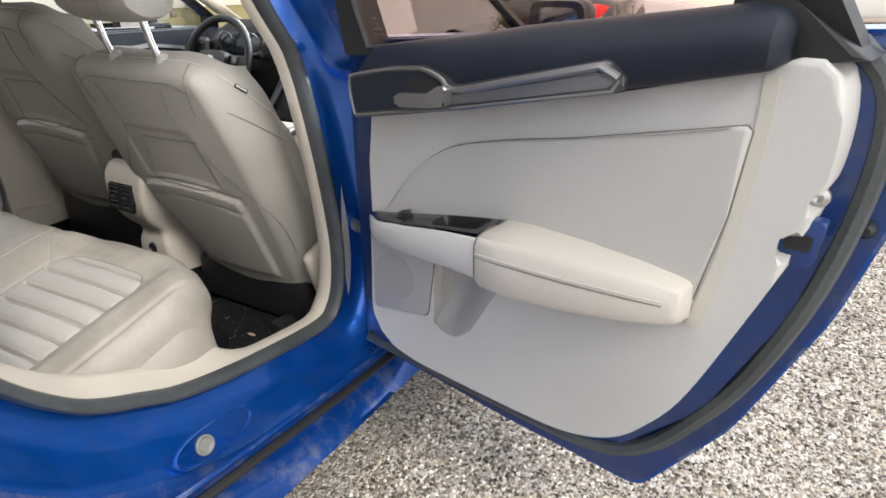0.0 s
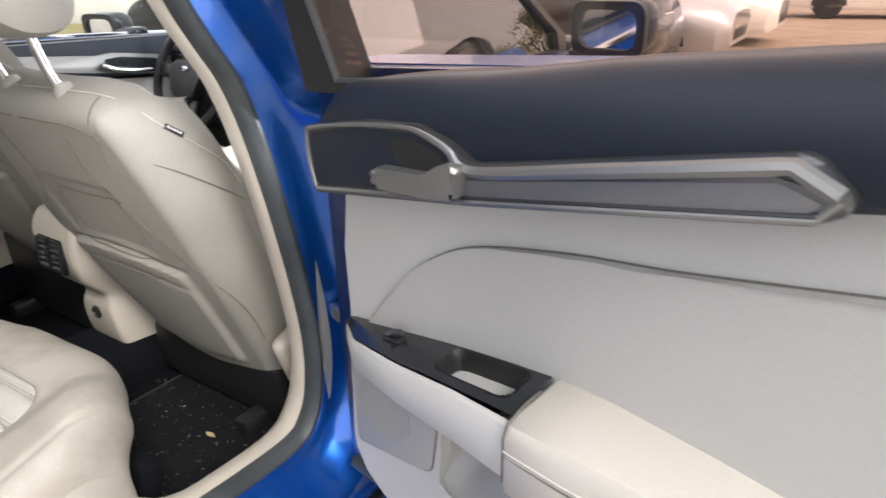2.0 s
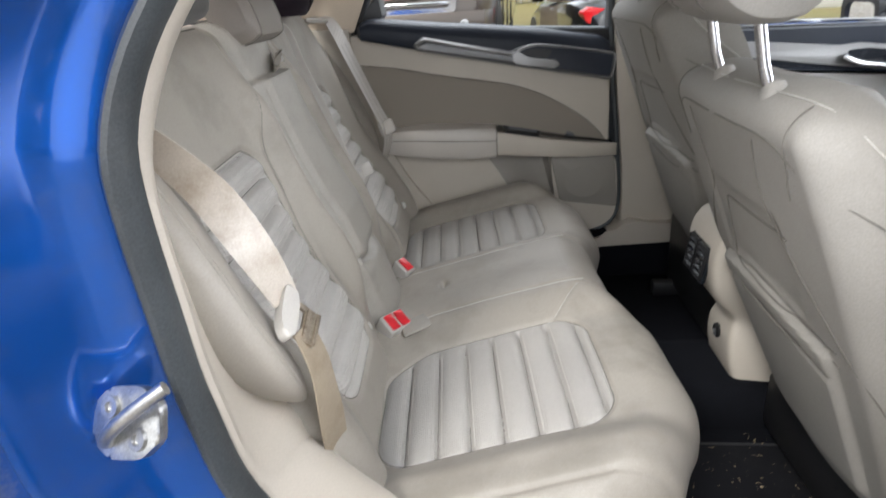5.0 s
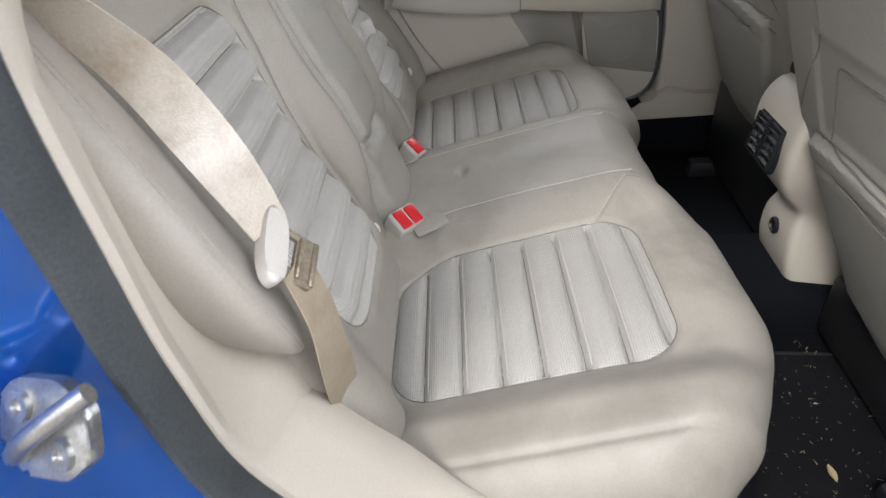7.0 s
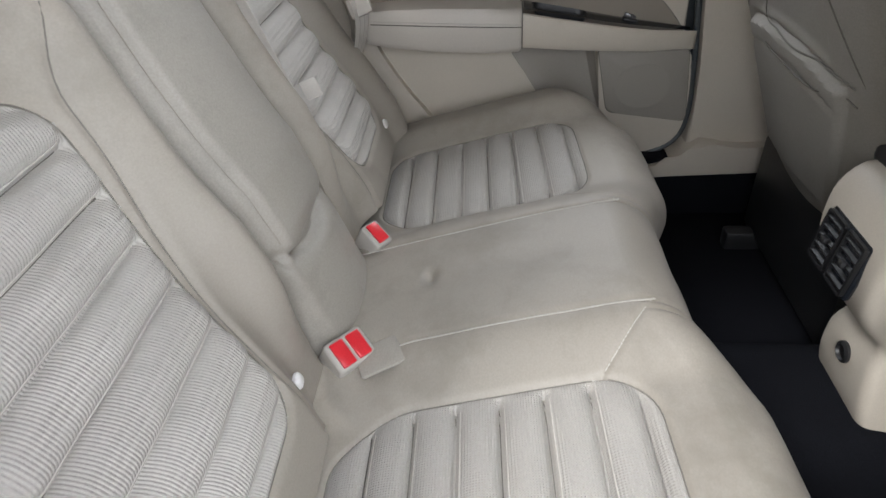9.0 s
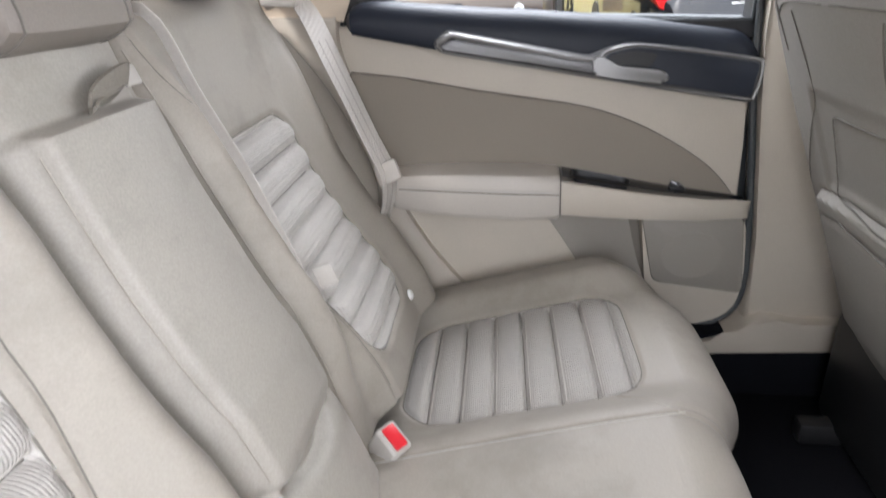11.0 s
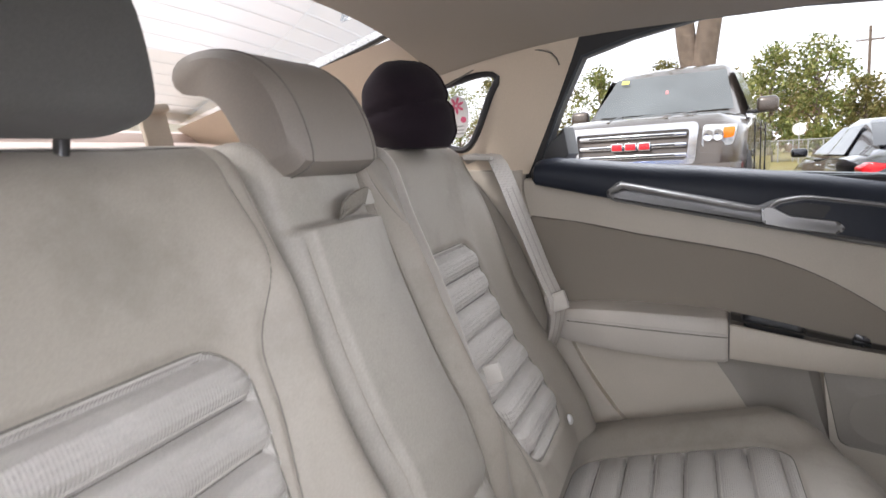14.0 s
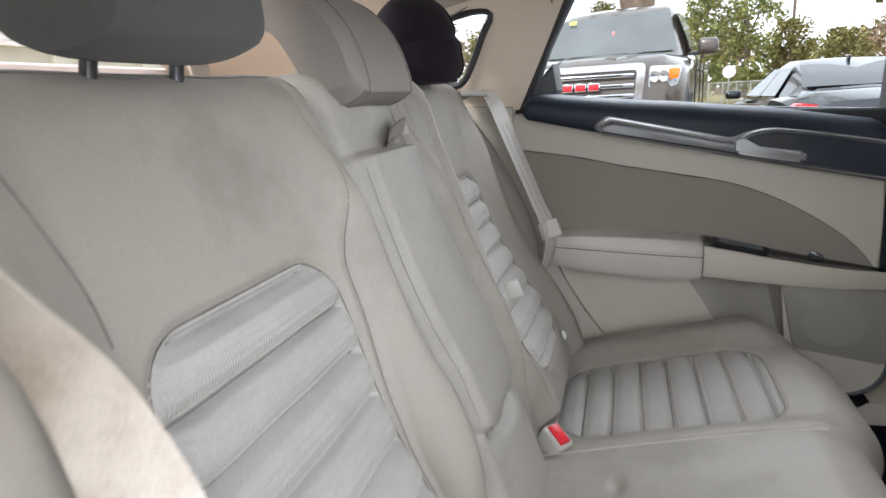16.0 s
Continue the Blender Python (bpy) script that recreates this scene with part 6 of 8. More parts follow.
    for u in (-0.055, 0.055):
        part("seam", tube([Vector((cx + hx + u, p[0] - 0.0 + (p[0] - cy) * 0.004, p[1] + (p[1] - cz) * 0.004)) for p in prof[:22]], 0.0015, 5), STITCHSHADE, h)
    for u in (-0.084 + hx, 0.084 + hx):
        part("headrest_post", tube([(cx + u, 0.566, 0.99), (cx + u, 0.560 + hf * 0.4, 1.05), (cx + u, 0.565 + hf, 1.13)], 0.0075, 12), CHROME, seat, "chrome headrest post")
        part("post_guide", lathe([(0.0, -0.03), (0.017, -0.03), (0.015, -0.006), (0.011, 0.0), (0.0, 0.001)], 18, pose(cx + u, 0.562, 1.030)), FRONTCLOTH, seat)
    seat.matrix_basis = Matrix.Translation((0, 0, raised))


front_seat(0.297, "beige cloth front passenger seat with headrest on chrome posts")
front_seat(-0.315, "beige cloth driver's seat with headrest on chrome posts", 0.10)

# ---- centre console ----
con = thing("centre_console", "beige centre console with rear air vents and a socket", "car console")
secs = [(0.700, 0.070, 0.705), (0.692, 0.082, 0.672), (0.66, 0.088, 0.652), (0.62, 0.087, 0.646), (0.58, 0.082, 0.648), (0.545, 0.074, 0.657), (0.515, 0.064, 0.674), (0.49, 0.058, 0.698), (0.472, 0.056, 0.712), (0.455, 0.060, 0.710), (0.43, 0.068, 0.704), (0.38, 0.074, 0.706), (0.335, 0.076, 0.716), (0.305, 0.074, 0.730), (0.24, 0.074, 0.738)]
cols = []
for z, hw, y in secs:
    cols.append([Vector((u, v, z)) for u, v in arc_outline([(-hw, y), (hw, y), (hw * 1.18 + 0.01, y + 0.16), (0.105, 1.3), (-0.105, 1.3), (-hw * 1.18 - 0.01, y + 0.16)], 0.018, 6)])
dense = [smooth_path(c, 44) for c in zip(*cols)]
part("console_body", loft([list(r) for r in zip(*dense)]), TRIM, con, "moulded beige console with a waisted foot")
part("console_lid", rbox((0.19, 0.34, 0.035), 0.012, 3, pose(0, 0.86, 0.705)), BLACK, con)
vm = pose(-0.002, 0.6455, 0.600, 90 - 8, 0, 0)
vent = part("air_vent", rbox((0.108, 0.085, 0.012), 0.006, 2, vm), BLACKGLOSS, con, "black double air vent")
for s in (-1, 1):
    part("vent_frame", frame_plate(arc_outline([(s * 0.027 - 0.024, -0.038), (s * 0.027 + 0.024, -0.038), (s * 0.027 + 0.024, 0.038), (s * 0.027 - 0.024, 0.038)], 0.005), arc_outline([(s * 0.027 - 0.020, -0.034), (s * 0.027 + 0.020, -0.034), (s * 0.027 + 0.020, 0.034), (s * 0.027 - 0.020, 0.034)], 0.004), 0.005, 0.011, lambda u, v, d: vm @ Vector((u, v, d))), BLACK, vent)
    for k in range(5):
        part("vent_slat", rbox((0.042, 0.004, 0.010), 0.001, 1, vm @ pose(s * 0.027, -0.028 + 0.014 * k, 0.006, 30, 0, 0)), BLACK, vent)
    part("vent_tab", rbox((0.012, 0.010, 0.008), 0.002, 2, vm @ pose(s * 0.027, 0.0, 0.012)), SATIN, vent)
part("power_socket", lathe([(0.0, 0.0), (0.017, 0.0), (0.017, 0.006), (0.013, 0.009), (0.011, 0.004), (0.0, 0.004)], 18, pose(0.0, 0.706, 0.418, 90, 0, 0)), BLACK, con, "black power socket cap")
part("shifter_trim", rbox((0.15, 0.34, 0.012), 0.005, 2, pose(0.01, 1.22, 0.668)), CHROME, con, "bright shifter surround")
part("shift_plate", rbox((0.11, 0.28, 0.014), 0.005, 2, pose(0.01, 1.22, 0.671)), BLACKGLOSS, con)
part("shift_dial", lathe([(0.0, 0.0), (0.034, 0.0), (0.034, 0.018), (0.028, 0.022), (0.0, 0.022)], 24, pose(0.01, 1.25, 0.678)), CHROME, con)
part("console_rail", tube(smooth_path([(0.115, 1.10, 0.66), (0.115, 1.30, 0.70), (0.11, 1.42, 0.80), (0.105, 1.48, 0.90)], 16), 0.012, 8), SATIN, con, "curved silver console rail")
part("console_rail", tube(smooth_path([(-0.105, 1.10, 0.66), (-0.105, 1.30, 0.70), (-0.10, 1.42, 0.80), (-0.10, 1.48, 0.90)], 16), 0.012, 8), SATIN, con, "curved silver console rail")

# ---- dashboard and steering wheel ----
dash = thing("dashboard", "black dashboard with hooded gauges and air vents", "dashboard")
rings = []
for x in [-0.70 + 1.4 * k / 20 for k in range(21)]:
    hood = 0.055 * math.exp(-((x + 0.36) / 0.16) ** 4)
    prof = [(1.52, 0.60), (1.47, 0.70), (1.46, 0.84), (1.47, 0.93 + hood * 0.8), (1.52, 0.975 + hood), (1.66, 0.985 + hood * 0.5), (1.95, 0.96), (1.95, 0.60)]
    rings.append([Vector((x, y, z)) for y, z in prof])
part("dash_body", loft(rings), BLACK, dash)
part("knee_panel", rbox((0.55, 0.10, 0.25), 0.04, 4, pose(-0.38, 1.53, 0.58, -25, 0, 0)), BLACK, dash)
part("centre_panel", rbox((0.26, 0.10, 0.34), 0.03, 3, pose(0.01, 1.44, 0.80, -14, 0, 0)), BLACKGLOSS, dash)
part("gauge_glass", rbox((0.26, 0.01, 0.10), 0.004, 2, pose(-0.36, 1.462, 0.935, -14, 0, 0)), BLACKGLOSS, dash)
for u in (-0.075, 0.075):
    part("gauge_ring", tube([Vector((-0.36 + u + 0.042 * math.cos(a), 1.454 - 0.25 * 0.042 * math.sin(a) * 0, 0.938 + 0.042 * math.sin(a))) for a in [2 * math.pi * k / 28 for k in range(28)]], 0.003, 6, True), SATIN, dash)
for x in (-0.60, -0.17):
    v = part("dash_vent", rbox((0.11, 0.03, 0.085), 0.015, 3, pose(x, 1.452, 0.915, -10, 0, 0)), SATIN, dash, "silver-rimmed air vent")
    part("vent_core", rbox((0.092, 0.03, 0.066), 0.008, 2, pose(x, 1.448, 0.914, -10, 0, 0)), BLACK, v)
    for k in range(4):
        part("vent_slat", rbox((0.085, 0.012, 0.004), 0.001, 1, pose(x, 1.430, 0.893 + 0.014 * k, -10, 0, 0)), DARK, v)
for i, (x, z) in enumerate(((-0.03, 0.83), (0.05, 0.83), (0.01, 0.74))):
    part("dash_button", rbox((0.06, 0.006, 0.022), 0.003, 2, pose(x, 1.388 + 0.02 * i, z, -14, 0, 0)), SATIN if i == 2 else DARK, dash)

dash.matrix_basis = Matrix.Translation((-0.05, 0.07, 0))

wheel = thing("steering_wheel", "black leather steering wheel with a plain oval emblem", "steering wheel")
WM = pose(-0.43, 1.405, 0.872, 90 - 24, 0, 0)
part("rim", tube([WM @ Vector((0.183 * math.cos(a), 0.183 * math.sin(a), 0)) for a in [2 * math.pi * k / 56 for k in range(56)]], 0.0155, 12, True), LEATHER, wheel, "black leather rim")
hub = part("airbag_cover", prism(arc_outline([(-0.075, 0.045), (0.075, 0.045), (0.085, 0.0), (0.05, -0.085), (-0.05, -0.085), (-0.085, 0.0)], 0.025, 6), -0.02, 0.03, lambda u, v, d: WM @ Vector((u, v, d)), 0.012, 3), LEATHER, wheel)
part("emblem", lathe([(0.0, 0.0), (0.022, 0.0), (0.022, 0.003), (0.017, 0.005), (0.0, 0.005)], 24, WM @ pose(0, 0.015, 0.030) @ Matrix.Diagonal((1, 0.42, 1, 1))), CHROME, hub, "plain oval emblem")
part("spoke", rbox((0.11, 0.050, 0.022), 0.008, 3, WM @ pose(-0.125, 0.012, -0.004)), BLACK, wheel)
part("spoke", rbox((0.11, 0.050, 0.022), 0.008, 3, WM @ pose(0.125, 0.012, -0.004)), BLACK, wheel)
part("spoke", rbox((0.035, 0.11, 0.018), 0.007, 3, WM @ pose(0.022, -0.125, -0.01)), SATIN, wheel)
part("spoke", rbox((0.035, 0.11, 0.018), 0.007, 3, WM @ pose(-0.022, -0.125, -0.01)), SATIN, wheel)
for u in (-0.115, 0.115):
    part("wheel_switch", rbox((0.038, 0.032, 0.008), 0.004, 2, WM @ pose(u, 0.014, 0.010)), SATIN, wheel)
part("stalk", tube([WM @ Vector(p) for p in ((0.04, 0.03, -0.06), (0.13, 0.05, -0.05), (0.20, 0.06, -0.045))], [0.008, 0.009, 0.012], 10), BLACK, wheel)
part("column", tube([WM @ Vector((0, 0, -0.02)), WM @ Vector((0, 0, -0.16))], [0.045, 0.06], 16), BLACK, wheel)

# ---- floor mat with bits of dry grass ----
fm = thing("floor_mat", "dark carpet floor mat strewn with dry grass bits", "floor mat")
part("mat", prism(arc_outline([(0.18, 0.52), (0.56, 0.50), (0.58, 0.80), (0.50, 0.95), (0.20, 0.95)], 0.05), 0.243, 0.255, lambda u, v, d: Vector((u, v, d)), 0.003), MATRUB, fm)
part("mat_edge", tube(smooth_path([(u, v, 0.254) for u, v in arc_outline([(0.18, 0.52), (0.56, 0.50), (0.58, 0.80), (0.50, 0.95), (0.20, 0.95)], 0.05)], 80, True), 0.004, 6, True), BLACK, fm)
rng = random.Random(4)
lit = bmesh.new()
for k in range(420):
    x, y = rng.uniform(0.15, 0.62), rng.uniform(0.5, 0.95)
    a, ln = rng.uniform(0, 6.28), rng.choice((0.0006, 0.0008, 0.001, 0.0012, 0.0016, 0.002, 0.005))
    w = rng.uniform(0.00025, 0.0005)
    c, s = math.cos(a), math.sin(a)
    vs = [lit.verts.new((x + ln * c * p - w * s * q, y + ln * s * p + w * c * q, 0.2565 + rng.uniform(0, 0.002))) for p, q in ((-1, -1), (1, -1), (1, 1), (-1, 1))]
    lit.faces.new(vs)
tagged(part("grass_bits", lit, GRIT, None, "scattered dry grass bits on the mat"), category="debris", kind="stuff")
leaf = thing("dry_leaf", "small curled brown leaf on the floor mat", "leaf")
part("blade", sheet(7, 4, lambda i, j: (0.43 + 0.03 * i / 6, 0.66 + 0.012 * (j / 3 - 0.5) * math.sin(math.pi * (i + 0.3) / 6.6), 0.258 + 0.006 * abs(j / 3 - 0.5)))["all"], GRIT, leaf)


# ---- outside ----
def ground_material():
    m = bpy.data.materials.new("gravel_ground")
    m.use_nodes = True
    n, l = m.node_tree.nodes, m.node_tree.links
    b = n["Principled BSDF"]
    co = n.new("ShaderNodeTexCoord")
    vor = n.new("ShaderNodeTexVoronoi")
    vor.inputs["Scale"].default_value = 125.0
    l.new(co.outputs["Object"], vor.inputs["Vector"])
    ramp = n.new("ShaderNodeValToRGB")
    e = ramp.color_ramp.elements
    e[0].position, e[0].color = 0.0, (0.11, 0.092, 0.072, 1)
    e[1].position, e[1].color = 1.0, (0.74, 0.70, 0.64, 1)
    mid = e.new(0.45)
    mid.color = (0.38, 0.325, 0.265, 1)
    sep = n.new("ShaderNodeSeparateColor")
    l.new(vor.outputs["Color"], sep.inputs["Color"])
    l.new(sep.outputs["Red"], ramp.inputs["Fac"])
    big = n.new("ShaderNodeTexNoise")
    big.inputs["Scale"].default_value, big.inputs["Detail"].default_value = 1.3, 6.0
    l.new(co.outputs["Object"], big.inputs["Vector"])
    # beyond the drive: grass to one side, brown dirt ahead
    pos = n.new("ShaderNodeSeparateXYZ")
    l.new(co.outputs["Object"], pos.inputs["Vector"])
    far = n.new("ShaderNodeMapRange")
    far.inputs["From Min"].default_value, far.inputs["From Max"].default_value = -4.5, -7.0
    l.new(pos.outputs["X"], far.inputs["Value"])
    gr = n.new("ShaderNodeValToRGB")
    gr.color_ramp.elements[0].position, gr.color_ramp.elements[0].color = 0.3, (0.30, 0.22, 0.08, 1)
    gr.color_ramp.elements[1].position, gr.color_ramp.elements[1].color = 0.7, (0.20, 0.19, 0.06, 1)
    l.new(big.outputs["Fac"], gr.inputs["Fac"])
    dirt = n.new("ShaderNodeMapRange")
    dirt.inputs["From Min"].default_value, dirt.inputs["From Max"].default_value = 3.0, 6.0
    dirt.inputs["To Max"].default_value = 0.75
    l.new(pos.outputs["Y"], dirt.inputs["Value"])
    m1 = n.new("ShaderNodeMix")
    m1.data_type = "RGBA"
    l.new(dirt.outputs["Result"], m1.inputs["Factor"])
    l.new(ramp.outputs["Color"], m1.inputs["A"])
    m1.inputs["B"].default_value = (0.33, 0.245, 0.175, 1)
    m2 = n.new("ShaderNodeMix")
    m2.data_type = "RGBA"
    l.new(far.outputs["Result"], m2.inputs["Factor"])
    l.new(m1.outputs["Result"], m2.inputs["A"])
    l.new(gr.outputs["Color"], m2.inputs["B"])
    mr = n.new("ShaderNodeMapRange")
    mr.inputs["From Min"].default_value, mr.inputs["From Max"].default_value = 0.3, 0.7
    mr.inputs["To Min"].default_value, mr.inputs["To Max"].default_value = 0.75, 1.15
    l.new(big.outputs["Fac"], mr.inputs["Value"])
    sc = n.new("ShaderNodeVectorMath")
    sc.operation = "SCALE"
    l.new(m2.outputs["Result"], sc.inputs[0])
    l.new(mr.outputs["Result"], sc.inputs["Scale"])
    l.new(sc.outputs["Vector"], b.inputs["Base Color"])
    b.inputs["Roughness"].default_value = 0.9
    bp_ = n.new("ShaderNodeBump")
    bp_.inputs["Strength"].default_value, bp_.inputs["Distance"].default_value = 0.9, 0.008
    inv = n.new("ShaderNodeMath")
    inv.operation = "MULTIPLY"
    inv.inputs[1].default_value = -1.0
    l.new(vor.outputs["Distance"], inv.inputs[0])
    l.new(inv.outputs["Value"], bp_.inputs["Height"])
    l.new(bp_.outputs["Normal"], b.inputs["Normal"])
    return m


bm = bmesh.new()
GX = [-400, -80, -30] + [-16 + 0.5 * k for k in range(65)] + [30, 80, 400]


def ground_z(x, y):
    # a low grass bank under the pickup
    return 0.236 * step(-3.6, -4.4, x) * step(-14, -11, x) * step(1.0, 0.55, y + 0.10 * (x + 4.5)) * step(-3.6, -2.6, y)


gv = [[bm.verts.new((x, y, ground_z(x, y))) for y in GX] for x in GX]
for i in range(len(GX) - 1):
    for j in range(len(GX) - 1):
        bm.faces.new((gv[i][j], gv[i + 1][j], gv[i + 1][j + 1], gv[i][j + 1]))

tagged(part("ground", bm, ground_material(), None, "grey-brown gravel drive running into dry grass"), category="ground", kind="structure")

# loose stones over the drive beside the open door
def gravel_stones():
    rs = np.random.default_rng(7)
    n = 52000
    px, py = rs.uniform(0.86, 2.7, n), rs.uniform(0.15, 3.1, n)
    size = 0.0030 + 0.0050 * rs.random(n) ** 2
    base = np.array([(1, 0, 0), (0, 1, 0), (-1, 0, 0), (0, -1, 0), (0, 0, 1)], float)
    ang = rs.uniform(0, 6.283, n)
    jit = rs.uniform(0.6, 1.4, (n, 5, 1)) * base[None]
    jit[:, 4, :2] += rs.uniform(-0.45, 0.45, (n, 2))
    jit[:, :4, 2] -= 0.25
    c, s = np.cos(ang)[:, None], np.sin(ang)[:, None]
    x = jit[:, :, 0] * c * 1.25 - jit[:, :, 1] * s
    y = jit[:, :, 0] * s * 1.25 + jit[:, :, 1] * c
    z = jit[:, :, 2] * 0.75
    v = np.stack([x * size[:, None] + px[:, None], y * size[:, None] + py[:, None], z * size[:, None] + 0.0012], 2).reshape(-1, 3)
    tri = np.array([(0, 1, 4), (1, 2, 4), (2, 3, 4), (3, 0, 4)])
    f = (tri[None] + (np.arange(n) * 5)[:, None, None]).reshape(-1, 3)
    me = bpy.data.meshes.new("gravel_stones")
    me.from_pydata(v.tolist(), [], f.tolist())
    m = bpy.data.materials.new("stone_mix")
    m.use_nodes = True
    nn, l = m.node_tree.nodes, m.node_tree.links
    g = nn.new("ShaderNodeNewGeometry")
    r = nn.new("ShaderNodeValToRGB")
    e = r.color_ramp.elements
    e[0].color, e[1].color = (0.03, 0.026, 0.022, 1), (0.85, 0.82, 0.76, 1)
    for pos, col in ((0.25, (0.13, 0.105, 0.08, 1)), (0.5, (0.42, 0.35, 0.265, 1)), (0.75, (0.62, 0.56, 0.47, 1))):
        e.new(pos).color = col
    l.new(g.outputs["Random Per Island"], r.inputs["Fac"])
    b = nn["Principled BSDF"]
    l.new(r.outputs["Color"], b.inputs["Base Color"])
    b.inputs["Roughness"].default_value = 0.75
    me.materials.append(m)
    tagged(new("gravel_stones", me), "loose pale and brown gravel stones beside the door", "gravel", kind="stuff")


gravel_stones()

TYRE = material("tyre_rubber", (0.018, 0.018, 0.018), 0.8, vary=0.2, bump=0.3, bump_scale=60)
ALLOY = material("alloy_rim", (0.42, 0.42, 0.43), 0.35, metal=0.8)
TRUCKPAINT = material("bronze_truck_paint", (0.080, 0.060, 0.046), 0.35, metal=0.5, vary=0.06, coat=1.0)
BLACKPAINT = material("black_car_paint", (0.008, 0.009, 0.014), 0.25, metal=0.2, vary=0.05, coat=1.0)
SILVERPAINT = material("silver_car_paint", (0.46, 0.47, 0.49), 0.3, metal=0.6, vary=0.04, coat=1.0)
WHITEPAINT = material("white_car_paint", (0.72, 0.71, 0.68), 0.3, vary=0.04, coat=1.0)
REDPAINT = material("red_car_paint", (0.40, 0.02, 0.03), 0.3, vary=0.04, coat=1.0)
CARGLASS = material("car_window", (0.018, 0.02, 0.022), 0.04, vary=0.02, spec=0.9)
WSGLASS = material("windshield_glass", (0.10, 0.11, 0.11), 0.05, vary=0.25, spec=0.9, stain_scale=2)
LAMPCLEAR = material("headlamp_lens", (0.62, 0.63, 0.64), 0.12, metal=0.4, vary=0.3, stain_scale=30)
AMBER = material("amber_lens", (0.85, 0.22, 0.01), 0.2)
TAIL = material("red_lens", (0.65, 0.008, 0.012), 0.15, vary=0.1)


def wheel_part(parent, m, r=0.36, w=0.24):
    ty = part("wheel", lathe([(r * 0.62, -w / 2), (r * 0.95, -w / 2), (r, -w / 2 + 0.03), (r, w / 2 - 0.03), (r * 0.95, w / 2), (r * 0.62, w / 2)], 32, m), TYRE, parent, "black tyre")
    part("rim", lathe([(0.0, w / 2 - 0.05), (r * 0.2, w / 2 - 0.03), (r * 0.56, w / 2 - 0.06), (r * 0.63, w / 2 - 0.005), (r * 0.63, -w / 2 + 0.02), (0.0, -w / 2 + 0.02)], 32, m), ALLOY, ty)
    for k in range(5):
        part("spoke", rbox((r * 0.5, 0.05, 0.03), 0.01, 2, m @ pose(0, 0, w / 2 - 0.035, 0, 0, 72 * k) @ pose(r * 0.33, 0, 0)), ALLOY, ty)


def car_sections(secs, half, mat_fn=None):
    """A body from cross sections along its length: (y, z_low, z_belt, z_high, half width low, half width high)."""
    rings = []
    for y, zl, zb, zh, wl, wh in secs:
        pts = [(-wl * 0.94, zl), (-wl, zl + 0.08), (-wl, zb - 0.05), (-wl * 0.985, zb), (-wh, zh - 0.06), (-wh * 0.86, zh), (0, zh + 0.015), (wh * 0.86, zh), (wh, zh - 0.06), (wl * 0.985, zb), (wl, zb - 0.05), (wl, zl + 0.08), (wl * 0.94, zl)]
        rings.append([Vector((x, y, z)) for x, z in pts])
    return loft(rings)


# pickup truck: its own front is -y
truck = thing("pickup_truck", "bronze-brown pickup truck with a bright chrome grille parked on grass", "pickup truck")
tp = truck
part("body", car_sections([(0.10, 0.50, 0.92, 1.06, 0.80, 0.72), (0.20, 0.42, 1.00, 1.14, 0.90, 0.80), (0.6, 0.42, 1.08, 1.20, 0.945, 0.84), (1.35, 0.42, 1.14, 1.25, 0.945, 0.86), (1.5, 0.42, 1.16, 1.24, 0.945, 0.88), (3.4, 0.42, 1.18, 1.22, 0.945, 0.9), (5.2, 0.5, 1.18, 1.22, 0.945, 0.9)], 0.94), TRUCKPAINT, tp, "bronze body")
part("cab", car_sections([(1.42, 1.05, 1.20, 1.24, 0.86, 0.80), (2.05, 1.05, 1.20, 1.72, 0.90, 0.66), (2.3, 1.05, 1.20, 1.79, 0.90, 0.67), (3.2, 1.05, 1.20, 1.80, 0.90, 0.67), (3.55, 1.05, 1.20, 1.72, 0.90, 0.66), (3.65, 1.05, 1.20, 1.24, 0.90, 0.8)], 0.9), TRUCKPAINT, tp)
part("windshield", sheet(9, 5, lambda i, j: ((-1 + i / 4) * (0.76 - 0.14 * j / 4), 1.45 + 0.56 * j / 4 - 0.012 + 0.05 * (-1 + i / 4) ** 2 * 0, 1.27 + 0.43 * j / 4))["all"], WSGLASS, tp, "windshield")
